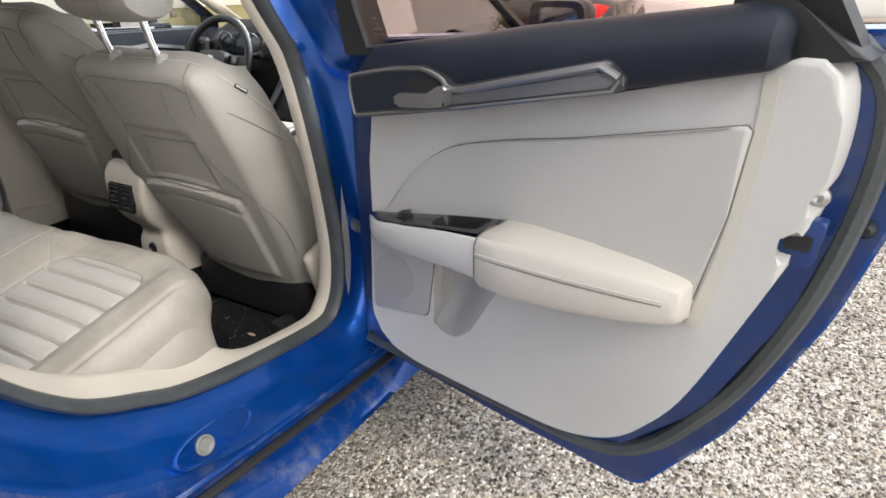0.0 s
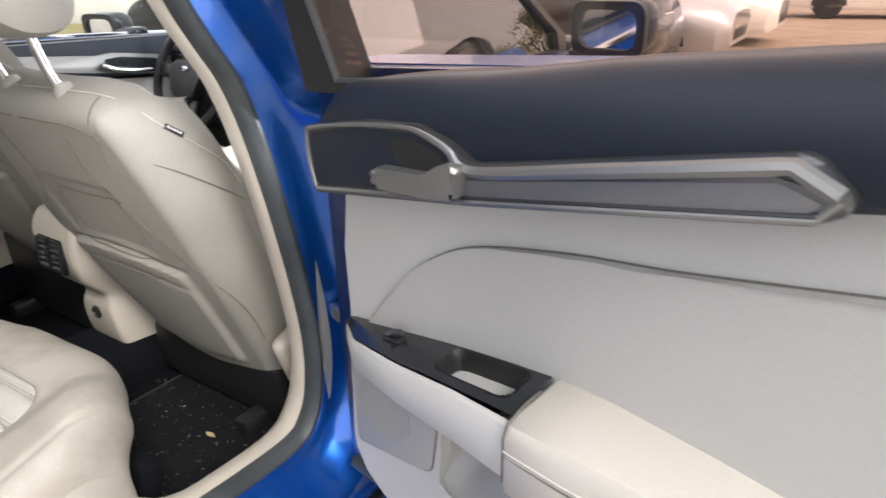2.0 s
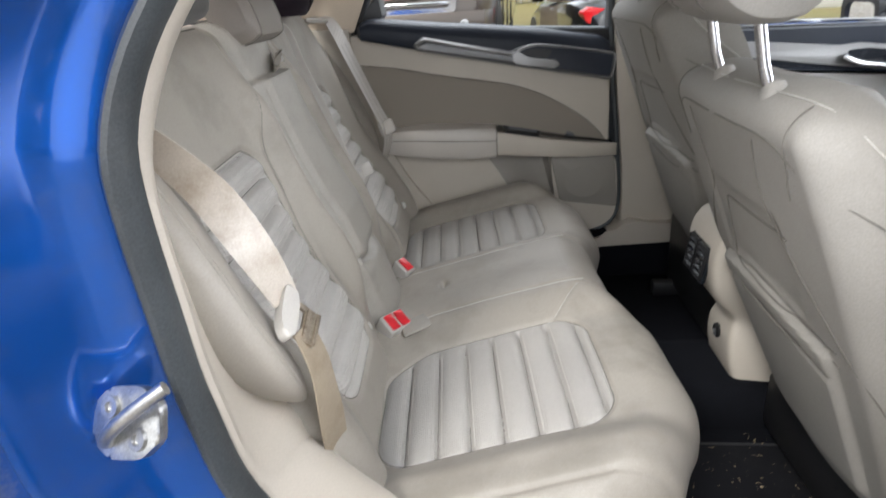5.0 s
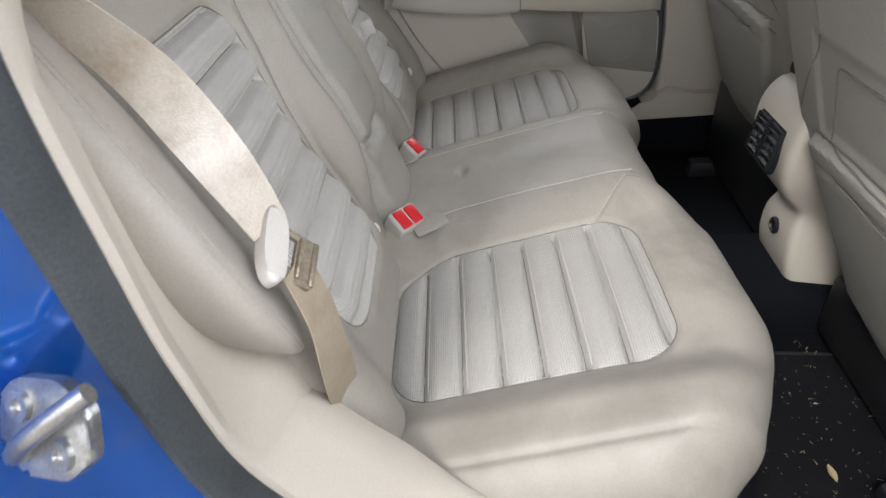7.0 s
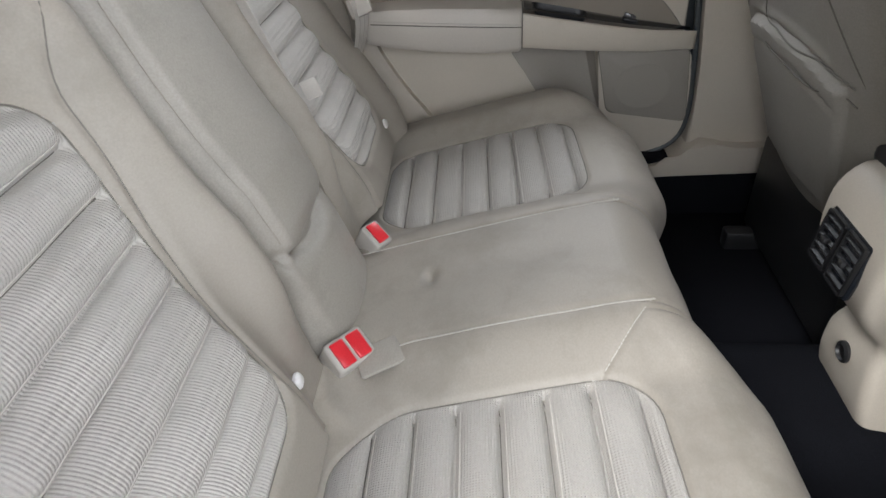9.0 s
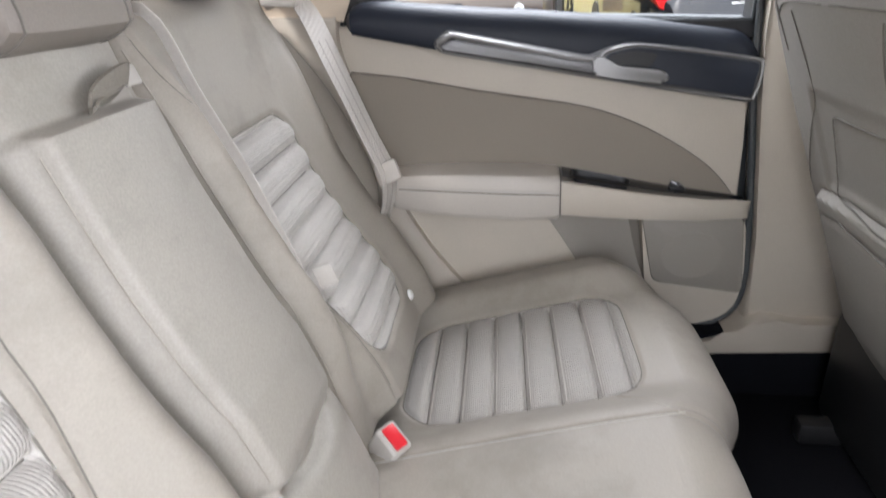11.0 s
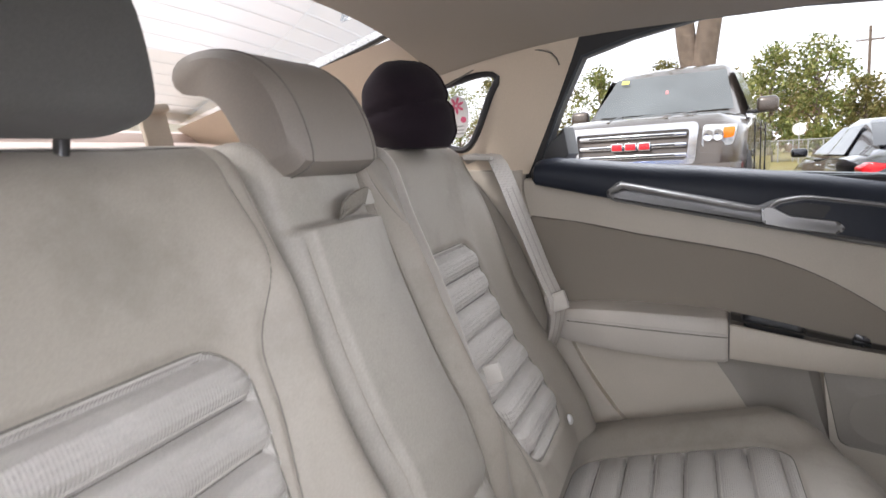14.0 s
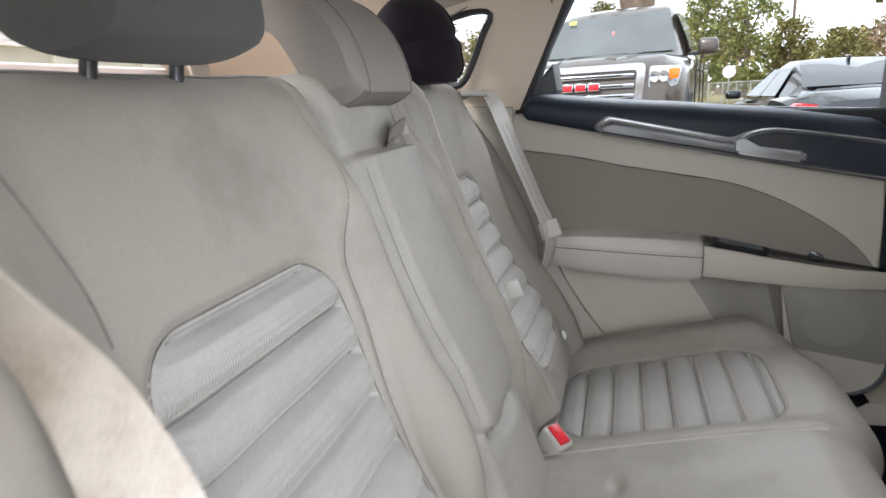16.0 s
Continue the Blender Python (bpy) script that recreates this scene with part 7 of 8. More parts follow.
for s in (1, -1):
    part("side_window", sheet(2, 2, lambda i, j: (s * (0.89 - 0.20 * j), (2.0 if j else 1.75) + i * (0.65 if j else 0.9), 1.26 + 0.44 * j))["all"], CARGLASS, tp)
    part("side_window", sheet(2, 2, lambda i, j: (s * (0.89 - 0.20 * j), 2.72 + i * 0.65, 1.26 + 0.44 * j))["all"], CARGLASS, tp)
    hl = part("headlight", prism(arc_outline([(0.62, 0.90), (0.88, 0.92), (0.92, 1.08), (0.635, 1.09)], 0.03), 0.16, 0.095, lambda u, v, d: Vector((s * u, d + 0.12 * max(0, u - 0.6), v)), 0.01), LAMPCLEAR, tp, "clear headlight")
    part("turn_signal", prism(arc_outline([(0.80, 0.97), (0.885, 0.98), (0.90, 1.06), (0.80, 1.06)], 0.015), 0.14, 0.088, lambda u, v, d: Vector((s * u, d + 0.12 * max(0, u - 0.6), v)), 0.005), AMBER, hl, "amber turn signal")
    for q in (0.68, 0.76):
        part("lamp_bowl", lathe([(0.0, 0.0), (0.040, 0.0), (0.048, 0.02), (0.043, 0.02), (0.03, 0.008), (0.0, 0.006)], 18, pose(s * q, 0.105, 1.0, 90, 0, 0)), CHROME, hl)
    part("fog_lamp", lathe([(0.0, 0.0), (0.044, 0.0), (0.048, 0.012), (0.036, 0.015), (0.0, 0.008)], 20, pose(s * 0.66, 0.015, 0.66, 90, 0, 0)), LAMPCLEAR, tp, "round fog lamp")
    mm = part("side_mirror", rbox((0.22, 0.14, 0.16), 0.05, 4, pose(s * 1.06, 1.85, 1.30)), TRUCKPAINT, tp, "bronze side mirror")
    part("mirror_arm", rbox((0.16, 0.05, 0.04), 0.015, 2, pose(s * 0.93, 1.86, 1.24)), BLACK, mm)
    wheel_part(tp, pose(s * 0.80, 0.95, 0.39, 0, 90 * s, 0), 0.39, 0.25)
    wheel_part(tp, pose(s * 0.80, 4.2, 0.39, 0, 90 * s, 0), 0.39, 0.25)
    part("running_board", rbox((0.12, 1.8, 0.05), 0.015, 2, pose(s * 0.96, 2.55, 0.42)), CHROME, tp)
    part("wheel_arch", prism([(0.95 + 0.46 * math.cos(math.pi * k / 12), 0.42 + 0.44 * math.sin(math.pi * k / 12)) for k in range(13)], 0.6, 0.952, lambda u, v, d: Vector((s * d, u, v))), BLACK, tp)
    for yy in (1.7, 2.68, 3.6):
        part("door_gap", tube([(s * 0.948, yy, 0.5), (s * 0.948, yy, 1.18)], 0.005, 6), BLACK, tp)
    for yy in (2.5, 3.4):
        part("door_handle", rbox((0.03, 0.18, 0.03), 0.01, 2, pose(s * 0.955, yy, 1.08)), TRUCKPAINT, tp)
g_out = arc_outline([(-0.57, 0.77), (0.57, 0.77), (0.61, 1.12), (-0.61, 1.12)], 0.06, 5)
g_in = arc_outline([(-0.50, 0.815), (0.50, 0.815), (0.53, 1.065), (-0.53, 1.065)], 0.04, 5)
gr = part("grille_frame", frame_plate(g_out, g_in, 0.18, 0.055, lambda u, v, d: Vector((u, d, v))), CHROME, tp, "chrome grille frame")
part("grille_mesh", prism(g_in, 0.17, 0.115, lambda u, v, d: Vector((u, d, v))), BLACK, gr)
for z in (0.855, 0.94, 1.025):
    part("grille_bar", rbox((1.01, 0.05, 0.042), 0.014, 3, pose(0, 0.085, z)), CHROME, gr, "chrome grille bar")
    part("grille_slot", rbox((0.80, 0.02, 0.012), 0.004, 1, pose(0, 0.058, z)), BLACK, gr)
# emblem: three plain red blocks with bright rims
for k in (-1, 0, 1):
    e = part("emblem_block", rbox((0.118, 0.02, 0.075), 0.012, 2, pose(k * 0.128, 0.052, 0.94)), CHROME, gr)
    part("emblem_face", rbox((0.098, 0.012, 0.055), 0.008, 2, pose(k * 0.128, 0.044, 0.94)), RED, e, "plain red emblem block")
part("bumper", loft([[Vector((x, y, z)) for y, z in ((0.05 + c, 0.52), (0.02 + c, 0.56), (0.0 + c, 0.68), (0.03 + c, 0.775), (0.16 + c, 0.785), (0.25 + c, 0.52))] for x, c in ((-0.93, 0.22), (-0.86, 0.08), (-0.6, 0.02), (0, 0.0), (0.6, 0.02), (0.86, 0.08), (0.93, 0.22))]), TRUCKPAINT, tp, "bronze front bumper")
part("lower_grille", rbox((1.0, 0.04, 0.10), 0.02, 2, pose(0, 0.005, 0.60)), BLACK, tp)
part("skid_strip", rbox((1.1, 0.06, 0.05), 0.02, 2, pose(0, 0.02, 0.515)), SATIN, tp)
part("number_plate", rbox((0.30, 0.01, 0.14), 0.004, 1, pose(0, -0.012, 0.66)), BLACK, tp)
for k in (-1, 1):
    part("hood_ridge", tube(smooth_path([(k * 0.28, 0.3, 1.165), (k * 0.33, 0.8, 1.222), (k * 0.40, 1.3, 1.262)], 10), 0.02, 8, squash=0.5), TRUCKPAINT, tp)
part("sticker", rbox((0.09, 0.004, 0.05), 0.002, 1, pose(-0.50, 1.90, 1.66, -37, 0, 0)), material("yellow_sticker", (0.8, 0.75, 0.15), 0.5), tp)
part("hanging_ornament", rbox((0.04, 0.02, 0.10), 0.01, 2, pose(0.02, 1.72, 1.47)), material("pastel_ornament", (0.6, 0.3, 0.3), 0.6), tp)
truck.matrix_basis = pose(-4.55, -0.49, 0.236, 0, 0, 84) @ Matrix.Diagonal((0.86, 0.86, 0.95, 1))


def sedan(name, label, paint, at, scale=1.0):
    """A low four-door; its tail is +y."""
    c = thing(name, label, "car")
    part("body", car_sections([(-2.3, 0.30, 0.55, 0.68, 0.70, 0.60), (-2.15, 0.22, 0.62, 0.80, 0.84, 0.74), (-1.2, 0.20, 0.80, 0.96, 0.89, 0.80), (-0.6, 0.20, 0.90, 1.0, 0.89, 0.80), (0.6, 0.20, 0.95, 1.0, 0.89, 0.80), (1.5, 0.22, 0.96, 1.06, 0.89, 0.76), (2.05, 0.26, 0.90, 1.03, 0.84, 0.70), (2.28, 0.34, 0.78, 0.94, 0.74, 0.62), (2.34, 0.42, 0.60, 0.72, 0.66, 0.58)], 0.89), paint, c)
    part("cabin", car_sections([(-0.75, 0.9, 0.97, 1.0, 0.78, 0.68), (0.05, 0.9, 0.97, 1.38, 0.80, 0.56), (0.45, 0.9, 0.97, 1.43, 0.80, 0.56), (0.95, 0.9, 0.98, 1.40, 0.80, 0.55), (1.45, 0.9, 1.0, 1.20, 0.78, 0.58), (1.78, 0.9, 1.0, 1.05, 0.74, 0.62)], 0.8), paint, c)
    part("rear_window", sheet(5, 5, lambda i, j: ((-1 + i / 2) * (0.66 - 0.13 * j / 4), 1.70 - 0.66 * j / 4 + 0.012, 1.10 + 0.265 * j / 4 + 0.012 * math.sin(math.pi * j / 4)))["all"], CARGLASS, c, "rear window")
    for s in (1, -1):
        for y0, y1, a, b in ((-0.42, 0.42, 0.12, 0.42), (0.47, 1.20, 0.47, 0.98)):
            part("side_window", sheet(2, 5, lambda i, j: (s * (0.806 - 0.225 * j / 4), ((y0 * (1 - j / 4) + a * j / 4), (y1 * (1 - j / 4) + b * j / 4))[i], 1.0 + 0.34 * j / 4))["all"], CARGLASS, c)
        part("tail_light", prism(arc_outline([(0.34, 0.76), (0.55, 0.87), (0.80, 0.92), (0.885, 0.85), (0.82, 0.72), (0.46, 0.70)], 0.03), 2.05, 2.30, lambda u, v, d: Vector((s * u * 0.99, d - 0.30 * max(0, u - 0.42), v + 0.015)), 0.02), TAIL, c, "red tail light")
        part("headlight", prism(arc_outline([(0.42, 0.58), (0.76, 0.64), (0.78, 0.72), (0.45, 0.66)], 0.02), 2.0, 2.24, lambda u, v, d: Vector((s * u, -d + 0.35 * max(0, u - 0.42), v)), 0.02), LAMPCLEAR, c, "headlight")
        part("side_mirror", rbox((0.20, 0.12, 0.13), 0.04, 4, pose(s * 0.98, -0.42, 1.02)), paint, c)
        for y in (-1.42, 1.32):
            wheel_part(c, pose(s * 0.78, y, 0.32, 0, 90 * s, 0), 0.32, 0.22)
            part("wheel_arch", prism([(y + 0.38 * math.cos(math.pi * k / 12), 0.30 + 0.38 * math.sin(math.pi * k / 12)) for k in range(13)], 0.6, 0.896, lambda u, v, d: Vector((s * d, u, v))), BLACK, c)
        part("door_handle", rbox((0.03, 0.16, 0.025), 0.008, 2, pose(s * 0.90, 0.30, 0.86)), CHROME, c)
        part("door_handle", rbox((0.03, 0.16, 0.025), 0.008, 2, pose(s * 0.90, 1.05, 0.88)), CHROME, c)
    part("number_plate", rbox((0.31, 0.012, 0.155), 0.004, 1, pose(0, 2.325, 0.70)), WHITE, c)
    part("badge_bar", rbox((0.24, 0.008, 0.026), 0.002, 1, pose(-0.30, 2.292, 0.865)), CHROME, c)
    part("emblem", lathe([(0.0, 0.0), (0.04, 0.0), (0.036, 0.008), (0.0, 0.008)], 20, pose(0, 2.288, 0.88, -90, 0, 0)), CHROME, c)
    part("lower_grille", rbox((1.0, 0.05, 0.16), 0.03, 2, pose(0, -2.28, 0.42)), BLACK, c)
    part("rear_diffuser", rbox((1.1, 0.05, 0.10), 0.03, 2, pose(0, 2.32, 0.34)), BLACK, c)
    part("antenna_fin", rbox((0.03, 0.10, 0.05), 0.012, 2, pose(0, 0.95, 1.43)), paint, c)
    c.matrix_basis = at
    return c


sedan("sedan_car", "glossy black four-door coupe seen from its tail", BLACKPAINT, pose(-8.72, 2.14, 0.0, 0, 0, -86) @ Matrix.Diagonal((1, 1, 0.93, 1)))

sedan("sedan_car", "black car with red tail lights parked ahead on brown dirt", BLACKPAINT, pose(-2.5, 6.9, 0.0, 0, 0, -90))
sedan("sedan_car", "silver car parked ahead on brown dirt", SILVERPAINT, pose(-2.1, 9.2, 0.0, 0, 0, 90))
sedan("sedan_car", "cream white car parked ahead on brown dirt", WHITEPAINT, pose(-1.9, 12.2, 0.0, 0, 0, 90))
sedan("sedan_car", "white car parked far ahead beside the drive", WHITEPAINT, pose(2.0, 19.5, 0.0, 0, 0, 96))
sedan("sedan_car", "red car parked behind by a pale building", REDPAINT, pose(-3.3, -8.3, 0.0, 0, 0, 90) @ Matrix.Diagonal((1.08, 1.05, 1.33, 1)))

# old white van beyond the driver's window
van = thing("old_van", "old white van with twin stacked headlamps and a rusty bumper", "van")
part("body", car_sections([(-2.1, 0.45, 1.1, 1.18, 0.86, 0.80), (-1.95, 0.40, 1.15, 1.30, 0.92, 0.86), (-1.2, 0.40, 1.2, 1.36, 0.94, 0.88), (2.2, 0.40, 1.2, 1.36, 0.94, 0.9)], 0.9), WHITEPAINT, van)
part("cab", car_sections([(-1.1, 1.2, 1.34, 1.38, 0.88, 0.80), (-0.5, 1.2, 1.34, 1.95, 0.9, 0.72), (2.15, 1.2, 1.34, 1.98, 0.9, 0.74), (2.25, 1.2, 1.34, 1.5, 0.9, 0.8)], 0.9), WHITEPAINT, van)
part("bumper", rbox((1.9, 0.14, 0.20), 0.03, 2, pose(0, -2.14, 0.55)), material("rusty_bumper", (0.32, 0.26, 0.21), 0.5, metal=0.4, vary=0.4, grime=(0.10, 0.05, 0.03), grime_amt=0.7, stain_scale=7), van, "dented rusty bumper")
part("grille", rbox((1.0, 0.05, 0.34), 0.02, 2, pose(0, -2.10, 0.90)), BLACK, van)
for s in (1, -1):
    for z in (1.02, 0.82):
        lamp = part("headlamp_housing", rbox((0.30, 0.06, 0.17), 0.015, 2, pose(s * 0.68, -2.10, z)), BLACK, van)
        part("headlamp", rbox((0.26, 0.04, 0.13), 0.01, 2, pose(s * 0.68, -2.12, z)), LAMPCLEAR, lamp, "rectangular headlamp")
    part("corner_lamp", rbox((0.04, 0.30, 0.13), 0.01, 2, pose(s * 0.925, -1.85, 0.92)), AMBER, van)
    part("side_window", sheet(2, 2, lambda i, j: (s * (0.905 - 0.13 * j), -0.75 + 0.25 * j + i * (0.95 - 0.25 * j), 1.40 + 0.45 * j))["all"], CARGLASS, van)
    wheel_part(van, pose(s * 0.80, -1.25, 0.36, 0, 90 * s, 0), 0.36, 0.24)
    wheel_part(van, pose(s * 0.80, 1.5, 0.36, 0, 90 * s, 0), 0.36, 0.24)
    part("wheel_arch", prism([(-1.25 + 0.43 * math.cos(math.pi * k / 12), 0.38 + 0.42 * math.sin(math.pi * k / 12)) for k in range(13)], 0.6, 0.945, lambda u, v, d: Vector((s * d, u, v))), BLACK, van)
van.matrix_basis = pose(-12.3, 7.3, 0.0, 0, 0, 165)


# ---- trees, woods, fence, buildings ----
BARK = material("pine_bark", (0.17, 0.125, 0.095), 0.9, vary=0.35, bump=1.0, bump_scale=14, stain_scale=5)


def leaf_mat(name, c1, c2, c3):
    m = bpy.data.materials.new(name)
    m.use_nodes = True
    n, l = m.node_tree.nodes, m.node_tree.links
    b = n["Principled BSDF"]
    g = n.new("ShaderNodeNewGeometry")
    r = n.new("ShaderNodeValToRGB")
    r.color_ramp.elements[0].color, r.color_ramp.elements[1].color = (*c1, 1), (*c3, 1)
    r.color_ramp.elements.new(0.5).color = (*c2, 1)
    l.new(g.outputs["Random Per Island"], r.inputs["Fac"])
    l.new(r.outputs["Color"], b.inputs["Base Color"])
    b.inputs["Roughness"].default_value = 0.7
    b.inputs["Specular IOR Level"].default_value = 0.2
    return m


LEAF = leaf_mat("green_leaves", (0.11, 0.14, 0.045), (0.21, 0.235, 0.07), (0.32, 0.30, 0.11))
OLIVE = leaf_mat("olive_leaves", (0.11, 0.12, 0.045), (0.21, 0.19, 0.07), (0.30, 0.25, 0.10))
RUST = leaf_mat("rusty_leaves", (0.24, 0.16, 0.11), (0.32, 0.22, 0.14), (0.27, 0.23, 0.14))


def leaves(rng, clumps, size, per):
    """Many small leaf cards gathered in clumps; returns (verts, faces)."""
    vs, fs = [], []
    for (cx, cy, cz, r) in clumps:
        for k in range(per):
            d = Vector((rng.gauss(0, 1), rng.gauss(0, 1), rng.gauss(0, 0.8)))
            d = d.normalized() * r * rng.uniform(0.35, 1.05)
            p = Vector((cx, cy, cz)) + d
            a = Vector((rng.gauss(0, 1), rng.gauss(0, 1), rng.gauss(0, 1))).normalized()
            b = a.orthogonal().normalized()
            s = size * rng.uniform(0.6, 1.4)
            i = len(vs)
            vs += [p - a * s, p + b * s * 0.55, p + a * s, p - b * s * 0.55]
            fs.append((i, i + 1, i + 2, i + 3))
    return vs, fs


def leaf_mesh(name, data, mat, parent, label=""):
    me = bpy.data.meshes.new(name)
    me.from_pydata([tuple(v) for v in data[0]], [], data[1])
    me.materials.append(mat)
    ob = new(name, me)
    ob.parent = parent
    if label:
        tagged(ob, label)
    return ob


def tree(x, y, h, w, seed, mat, label, trunk_r=0.18, bare=0.25, per=26, size=0.16, nclump=46):
    rng = random.Random(seed)
    t = thing("tree", label, "tree", "trees along the field", at=pose(x, y, 0))
    lean_ = rng.uniform(-0.3, 0.3)
    spine = [Vector((lean_ * (k / 6) ** 1.5, rng.uniform(-0.1, 0.1) * k / 3, h * 0.92 * k / 6)) for k in range(7)]
    trunk = tube(spine, [trunk_r * (1.25 - 1.1 * k / 6) for k in range(7)], 9)
    limbs = []
    clumps = []
    for k in range(nclump):
        v = bare + (1 - bare) * rng.random() ** 0.8
        spread = w * (math.sin(math.pi * min(1, (v - bare) / (1 - bare) * 0.86 + 0.12)) ** 0.7)
        a = rng.uniform(0, 2 * math.pi)
        rr = spread * rng.uniform(0.25, 1.0)
        clumps.append((rr * math.cos(a), rr * math.sin(a), h * v, w * rng.uniform(0.20, 0.36)))
        if k % 4 == 0:
            base = spine[min(6, int(v * 6))] * 0.9
            limbs.append(tube([base, Vector((rr * 0.5 * math.cos(a), rr * 0.5 * math.sin(a), h * v * 0.94)), Vector(clumps[-1][:3])], [trunk_r * 0.35, trunk_r * 0.22, trunk_r * 0.08], 6))
    part("trunk", join(trunk, *limbs), BARK, t)
    leaf_mesh("crown", leaves(rng, clumps, size, per), mat, t, "uneven leafy crown")
    return t


# nearer green trees on the field's edge, seen past the pickup
for i, (x, y, h, w, mat) in enumerate(((-42, 2.6, 6.6, 2.2, LEAF), (-43, 5.2, 6.9, 2.4, LEAF), (-45, 0.2, 6.0, 1.6, OLIVE), (-46, 8.2, 4.8, 2.0, OLIVE), (-52, -4.2, 7.6, 2.6, OLIVE), (-48, -8.5, 7.0, 2.6, LEAF), (-50, -12.5, 7.4, 3.2, OLIVE), (-50, 12.0, 4.2, 2.2, OLIVE), (-54, -19, 8, 3.8, OLIVE), (-56, 17, 5.2, 2.6, RUST), (-46, 22, 4.6, 2.6, OLIVE), (-64, -27, 9, 4, LEAF), (15, 40, 12.5, 2.8, LEAF), (17.6, 42, 9.5, 2.6, LEAF), (12.3, 43, 13.0, 3.0, LEAF), (19.9, 41, 7.6, 2.3, LEAF), (9.5, 44, 11.0, 3.0, LEAF), (22.6, 42, 5.0, 2.4, LEAF))):
    tree(x, y, h, w, 100 + i, mat, "bushy green tree at the field's edge" if mat is LEAF else "tree with thin olive and rust-brown leaves", per=60, size=0.125, nclump=54, bare=0.08)
# far woods: one mixed belt
vs, fs = [], []
rngw = random.Random(5)
for mat, nm, c in ((RUST, "far_woods_bare", 260), (OLIVE, "far_woods", 260)):
    clumps = []
    for k in range(c):
        a = math.radians(rngw.uniform(95, 265))
        d = rngw.uniform(72, 95)
        hh = rngw.uniform(0.5, 6.5 + 2.5 * math.sin(a * 9) * math.sin(a * 23))
        clumps.append((d * math.cos(a), d * math.sin(a), max(0.6, hh), rngw.uniform(1.2, 2.6)))
    data = leaves(rngw, clumps, 0.42, 50)
    me = bpy.data.meshes.new(nm)
    me.from_pydata([tuple(v) for v in data[0]], [], data[1])
    me.materials.append(mat)
    tagged(new(nm, me), "far belt of mixed brown and olive woods", "woods", kind="stuff")

# big forked pine trunk behind the pickup
pine = thing("tree", "tall tree with a forked rough brown trunk", "tree", at=pose(-15.5, -0.42, 0))
part("trunk", join(tube(smooth_path([(0, 0, 0), (0.02, 0, 1.2), (0, 0.02, 2.4), (0.05, 0.22, 3.6), (0.1, 0.42, 5.2), (0.1, 0.5, 8)], 16), [0.42, 0.38, 0.36, 0.34, 0.33, 0.31, 0.28, 0.26, 0.25, 0.24, 0.23, 0.22, 0.2, 0.18, 0.16, 0.14], 14), tube(smooth_path([(0, -0.02, 1.9), (0, -0.12, 2.8), (0.05, -0.30, 4.2), (0, -0.5, 8)], 12), 0.22, 12)), BARK, pine, "forked rough trunk")
leaf_mesh("crown", leaves(random.Random(3), [(random.Random(k).uniform(-3, 3), random.Random(k + 50).uniform(-3, 3), random.Random(k + 90).uniform(7.5, 10), 1.0) for k in range(26)], 0.12, 60), LEAF, pine)

# chain-link fence, round sign and utility pole beyond the grass
fence = thing("fence", "low grey chain-link fence along the field", "fence")
GALV = material("galvanised_wire", (0.42, 0.42, 0.41), 0.5, metal=0.6)
for k in range(9):
    part("post", tube([(-40, 2.2 + 0.75 * k, 0), (-40, 2.2 + 0.75 * k, 1.25)], 0.035, 6), GALV, fence)
part("rail", tube([(-40, 2.2, 1.22), (-40, 8.2, 1.22)], 0.03, 6), GALV, fence)
mesh_ = bmesh.new()
for k in range(60):
    for q in (-1, 1):
        y = 2.2 + 6.0 * k / 60
        a, b = Vector((-40, y, 0.05)), Vector((-40, min(max(y + q * 0.6, 2.2), 8.2), 1.2))
        off = Vector((0, 0.012, 0))
        mesh_.faces.new([mesh_.verts.new(p) for p in (a, a + off, b + off, b)])
part("wire_mesh", mesh_, GALV, fence)
sign = thing("road_sign", "round white road sign on a post, seen from behind", "road sign")
part("post", tube([(-36, 3.62, 0), (-36, 3.62, 1.9)], 0.03, 6), GALV, sign)
part("plate", lathe([(0.0, 0.0), (0.32, 0.0), (0.32, 0.02), (0.0, 0.02)], 24, pose(-36, 3.62, 1.75, 0, 90, 0)), WHITE, sign)
pole = thing("utility_pole", "wooden utility pole with wires", "utility pole")
part("shaft", tube([(-50, 8.9, 0), (-50, 8.9, 8.5)], [0.13, 0.09], 8), BARK, pole)
part("crossarm", rbox((0.1, 1.6, 0.1), 0.01, 1, pose(-50, 8.9, 7.6)), BARK, pole)
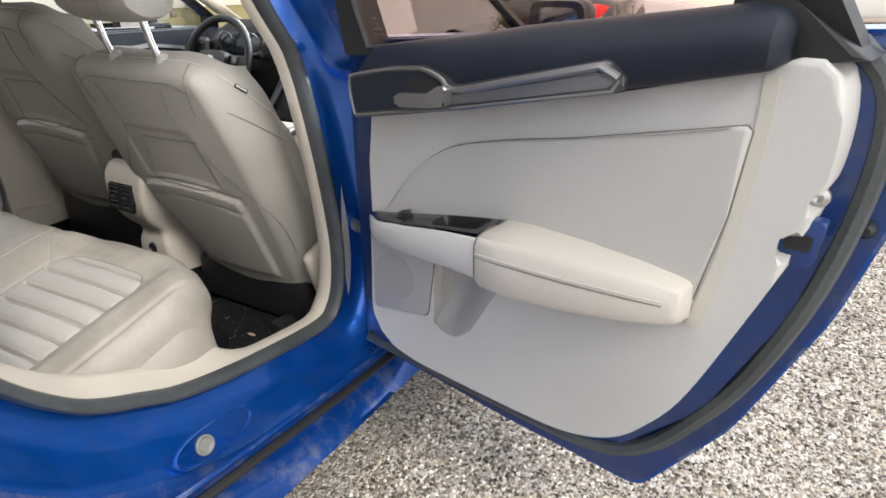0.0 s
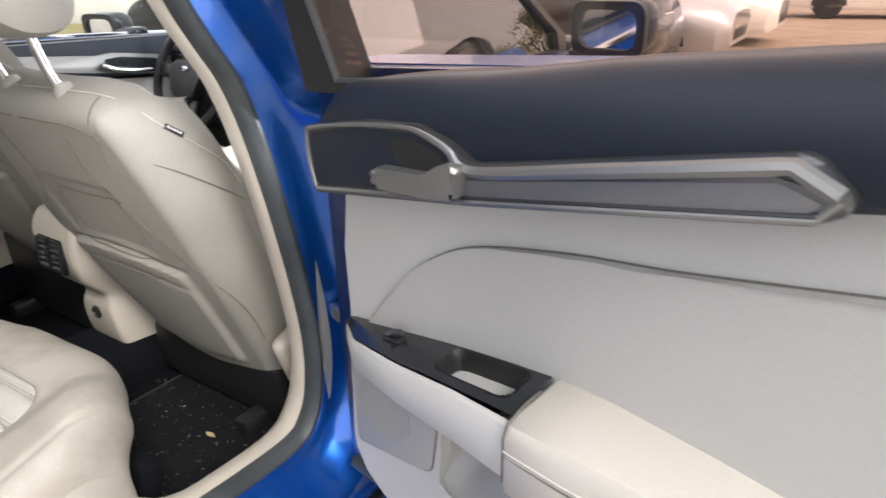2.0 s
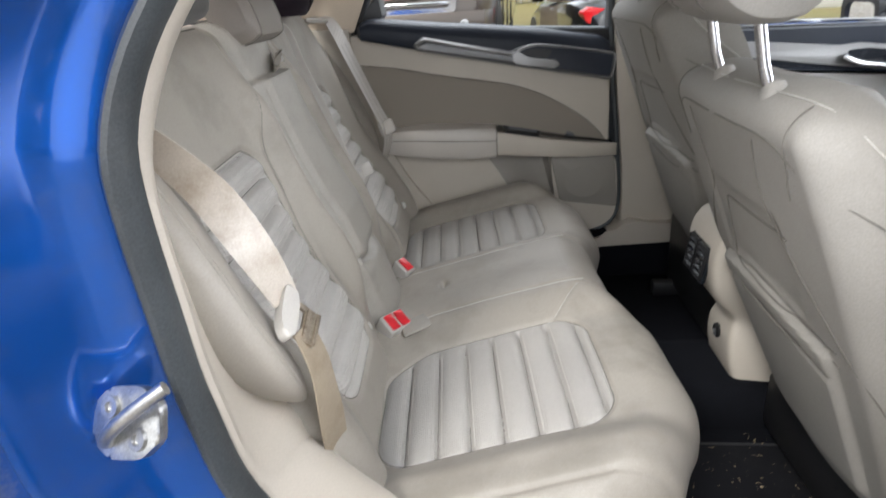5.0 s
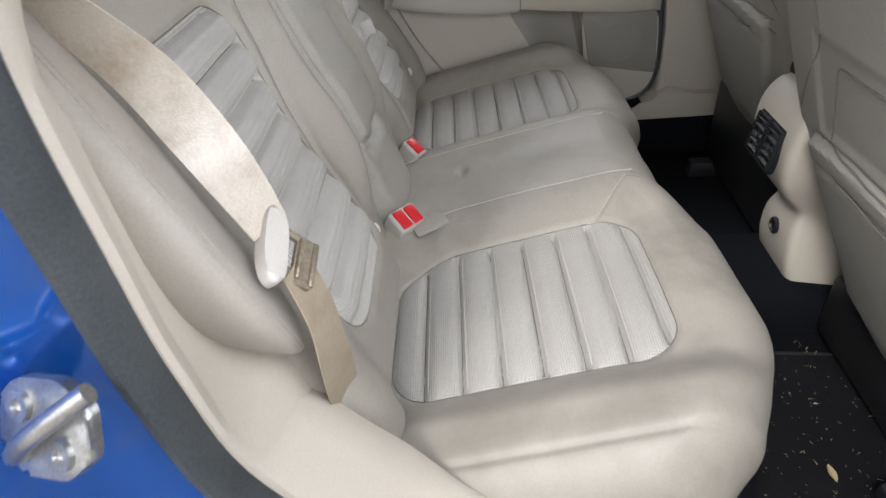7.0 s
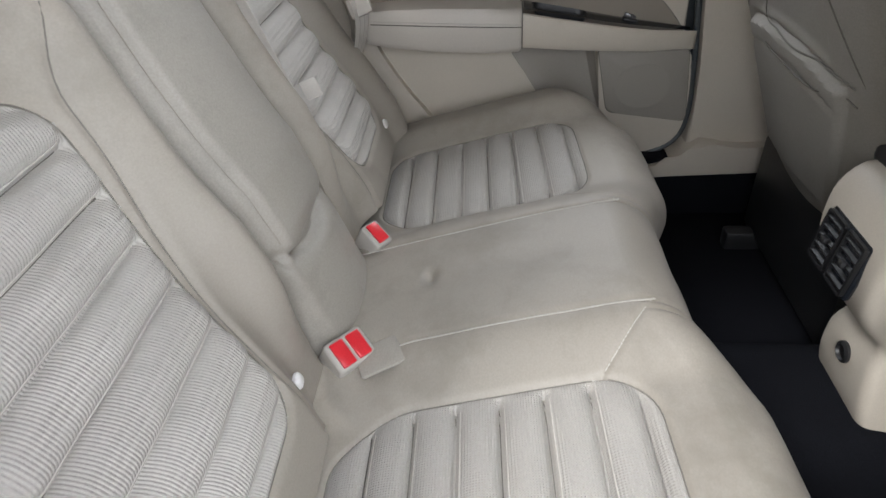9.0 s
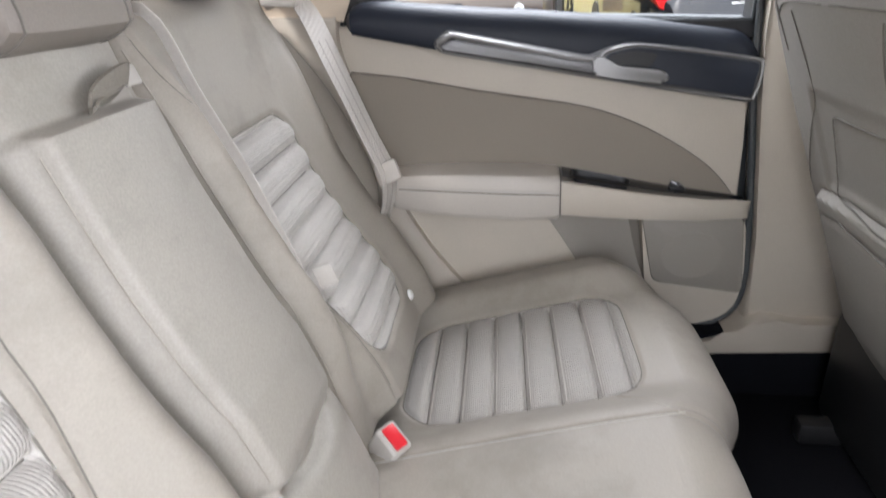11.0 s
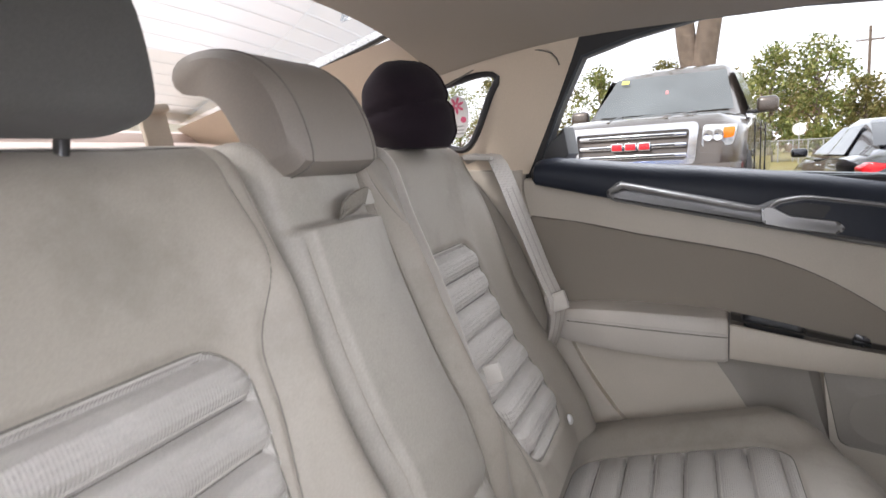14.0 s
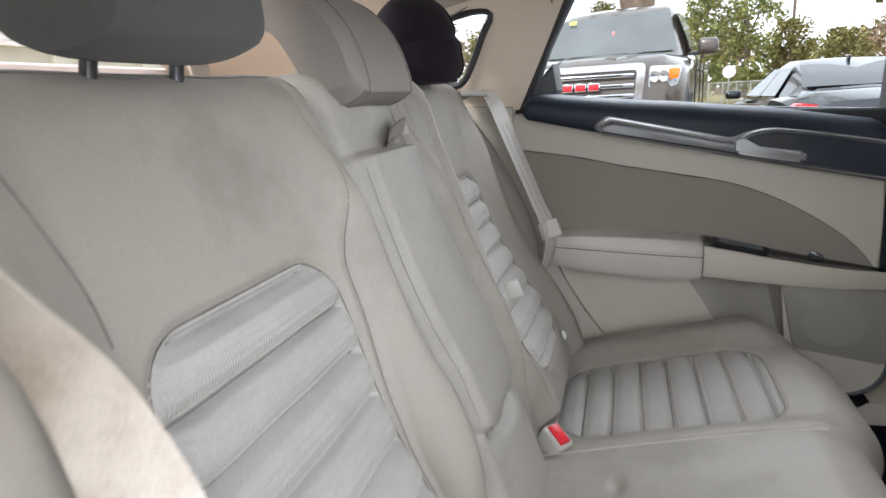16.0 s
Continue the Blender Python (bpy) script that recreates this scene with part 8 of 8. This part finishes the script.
for z in (7.7, 8.2):
    part("wire", tube(smooth_path([(-50, -40, z + 0.6), (-50, -10, z - 0.3), (-50, 8.9, z), (-50, 30, z - 0.4), (-50, 60, z + 0.4)], 30), 0.018, 4), BLACK, pole)

# pale building behind the car
CREAM = material("cream_wall", (0.70, 0.66, 0.58), 0.8, vary=0.06, stain_scale=0.8)
ROOFW = material("white_metal_roof", (0.80, 0.77, 0.70), 0.45, vary=0.06, stain_scale=0.5)
bld = thing("building", "long cream building with panelled doors and a white metal roof", "building")
part("wall", rbox((34, 0.4, 3.0), 0.02, 1, pose(-9, -15.2, 1.5)), CREAM, bld)
for k in range(11):
    part("pilaster", rbox((0.5, 0.25, 3.0), 0.02, 1, pose(-24 + 3.0 * k, -14.9, 1.5)), CREAM, bld)
for k in range(10):
    dd = part("panel_door", rbox((2.1, 0.12, 2.3), 0.02, 1, pose(-22.5 + 3.0 * k, -15.0, 1.15)), WHITE, bld, "pale panelled door")
    for q in range(4):
        part("panel_groove", rbox((2.0, 0.02, 0.03), 0.005, 1, pose(-22.5 + 3.0 * k, -14.93, 0.35 + 0.5 * q)), CREAM, dd)
part("roof", prism([(-15.9, 4.9), (-15.9, 5.0), (-14.6, 3.1), (-14.6, 3.0)], -27.0, 9.0, lambda u, v, d: Vector((d, u, v))), ROOFW, bld, "white metal roof")
part("gutter", rbox((36, 0.14, 0.14), 0.03, 2, pose(-9, -14.55, 3.02)), WHITE, bld)
# tan building and yard beyond the driver's side
bld2 = thing("building", "tan low building beyond the parked van", "building")
part("wall", rbox((0.5, 26, 3.6), 0.02, 1, pose(-26, 28, 1.8)), CREAM, bld2)
part("roof", prism([(-25.2, 3.55), (-25.2, 3.7), (-29.5, 5.4), (-29.5, 5.2)], 14.5, 41.5, lambda u, v, d: Vector((u, d, v))), ROOFW, bld2)
for k in range(6):
    w_ = part("window", rbox((0.08, 1.3, 1.1), 0.02, 1, pose(-25.72, 17.0 + 4.0 * k, 1.9)), CARGLASS, bld2)
    part("window_frame", rbox((0.06, 1.5, 0.08), 0.01, 1, pose(-25.70, 17.0 + 4.0 * k, 1.32)), WHITE, w_)
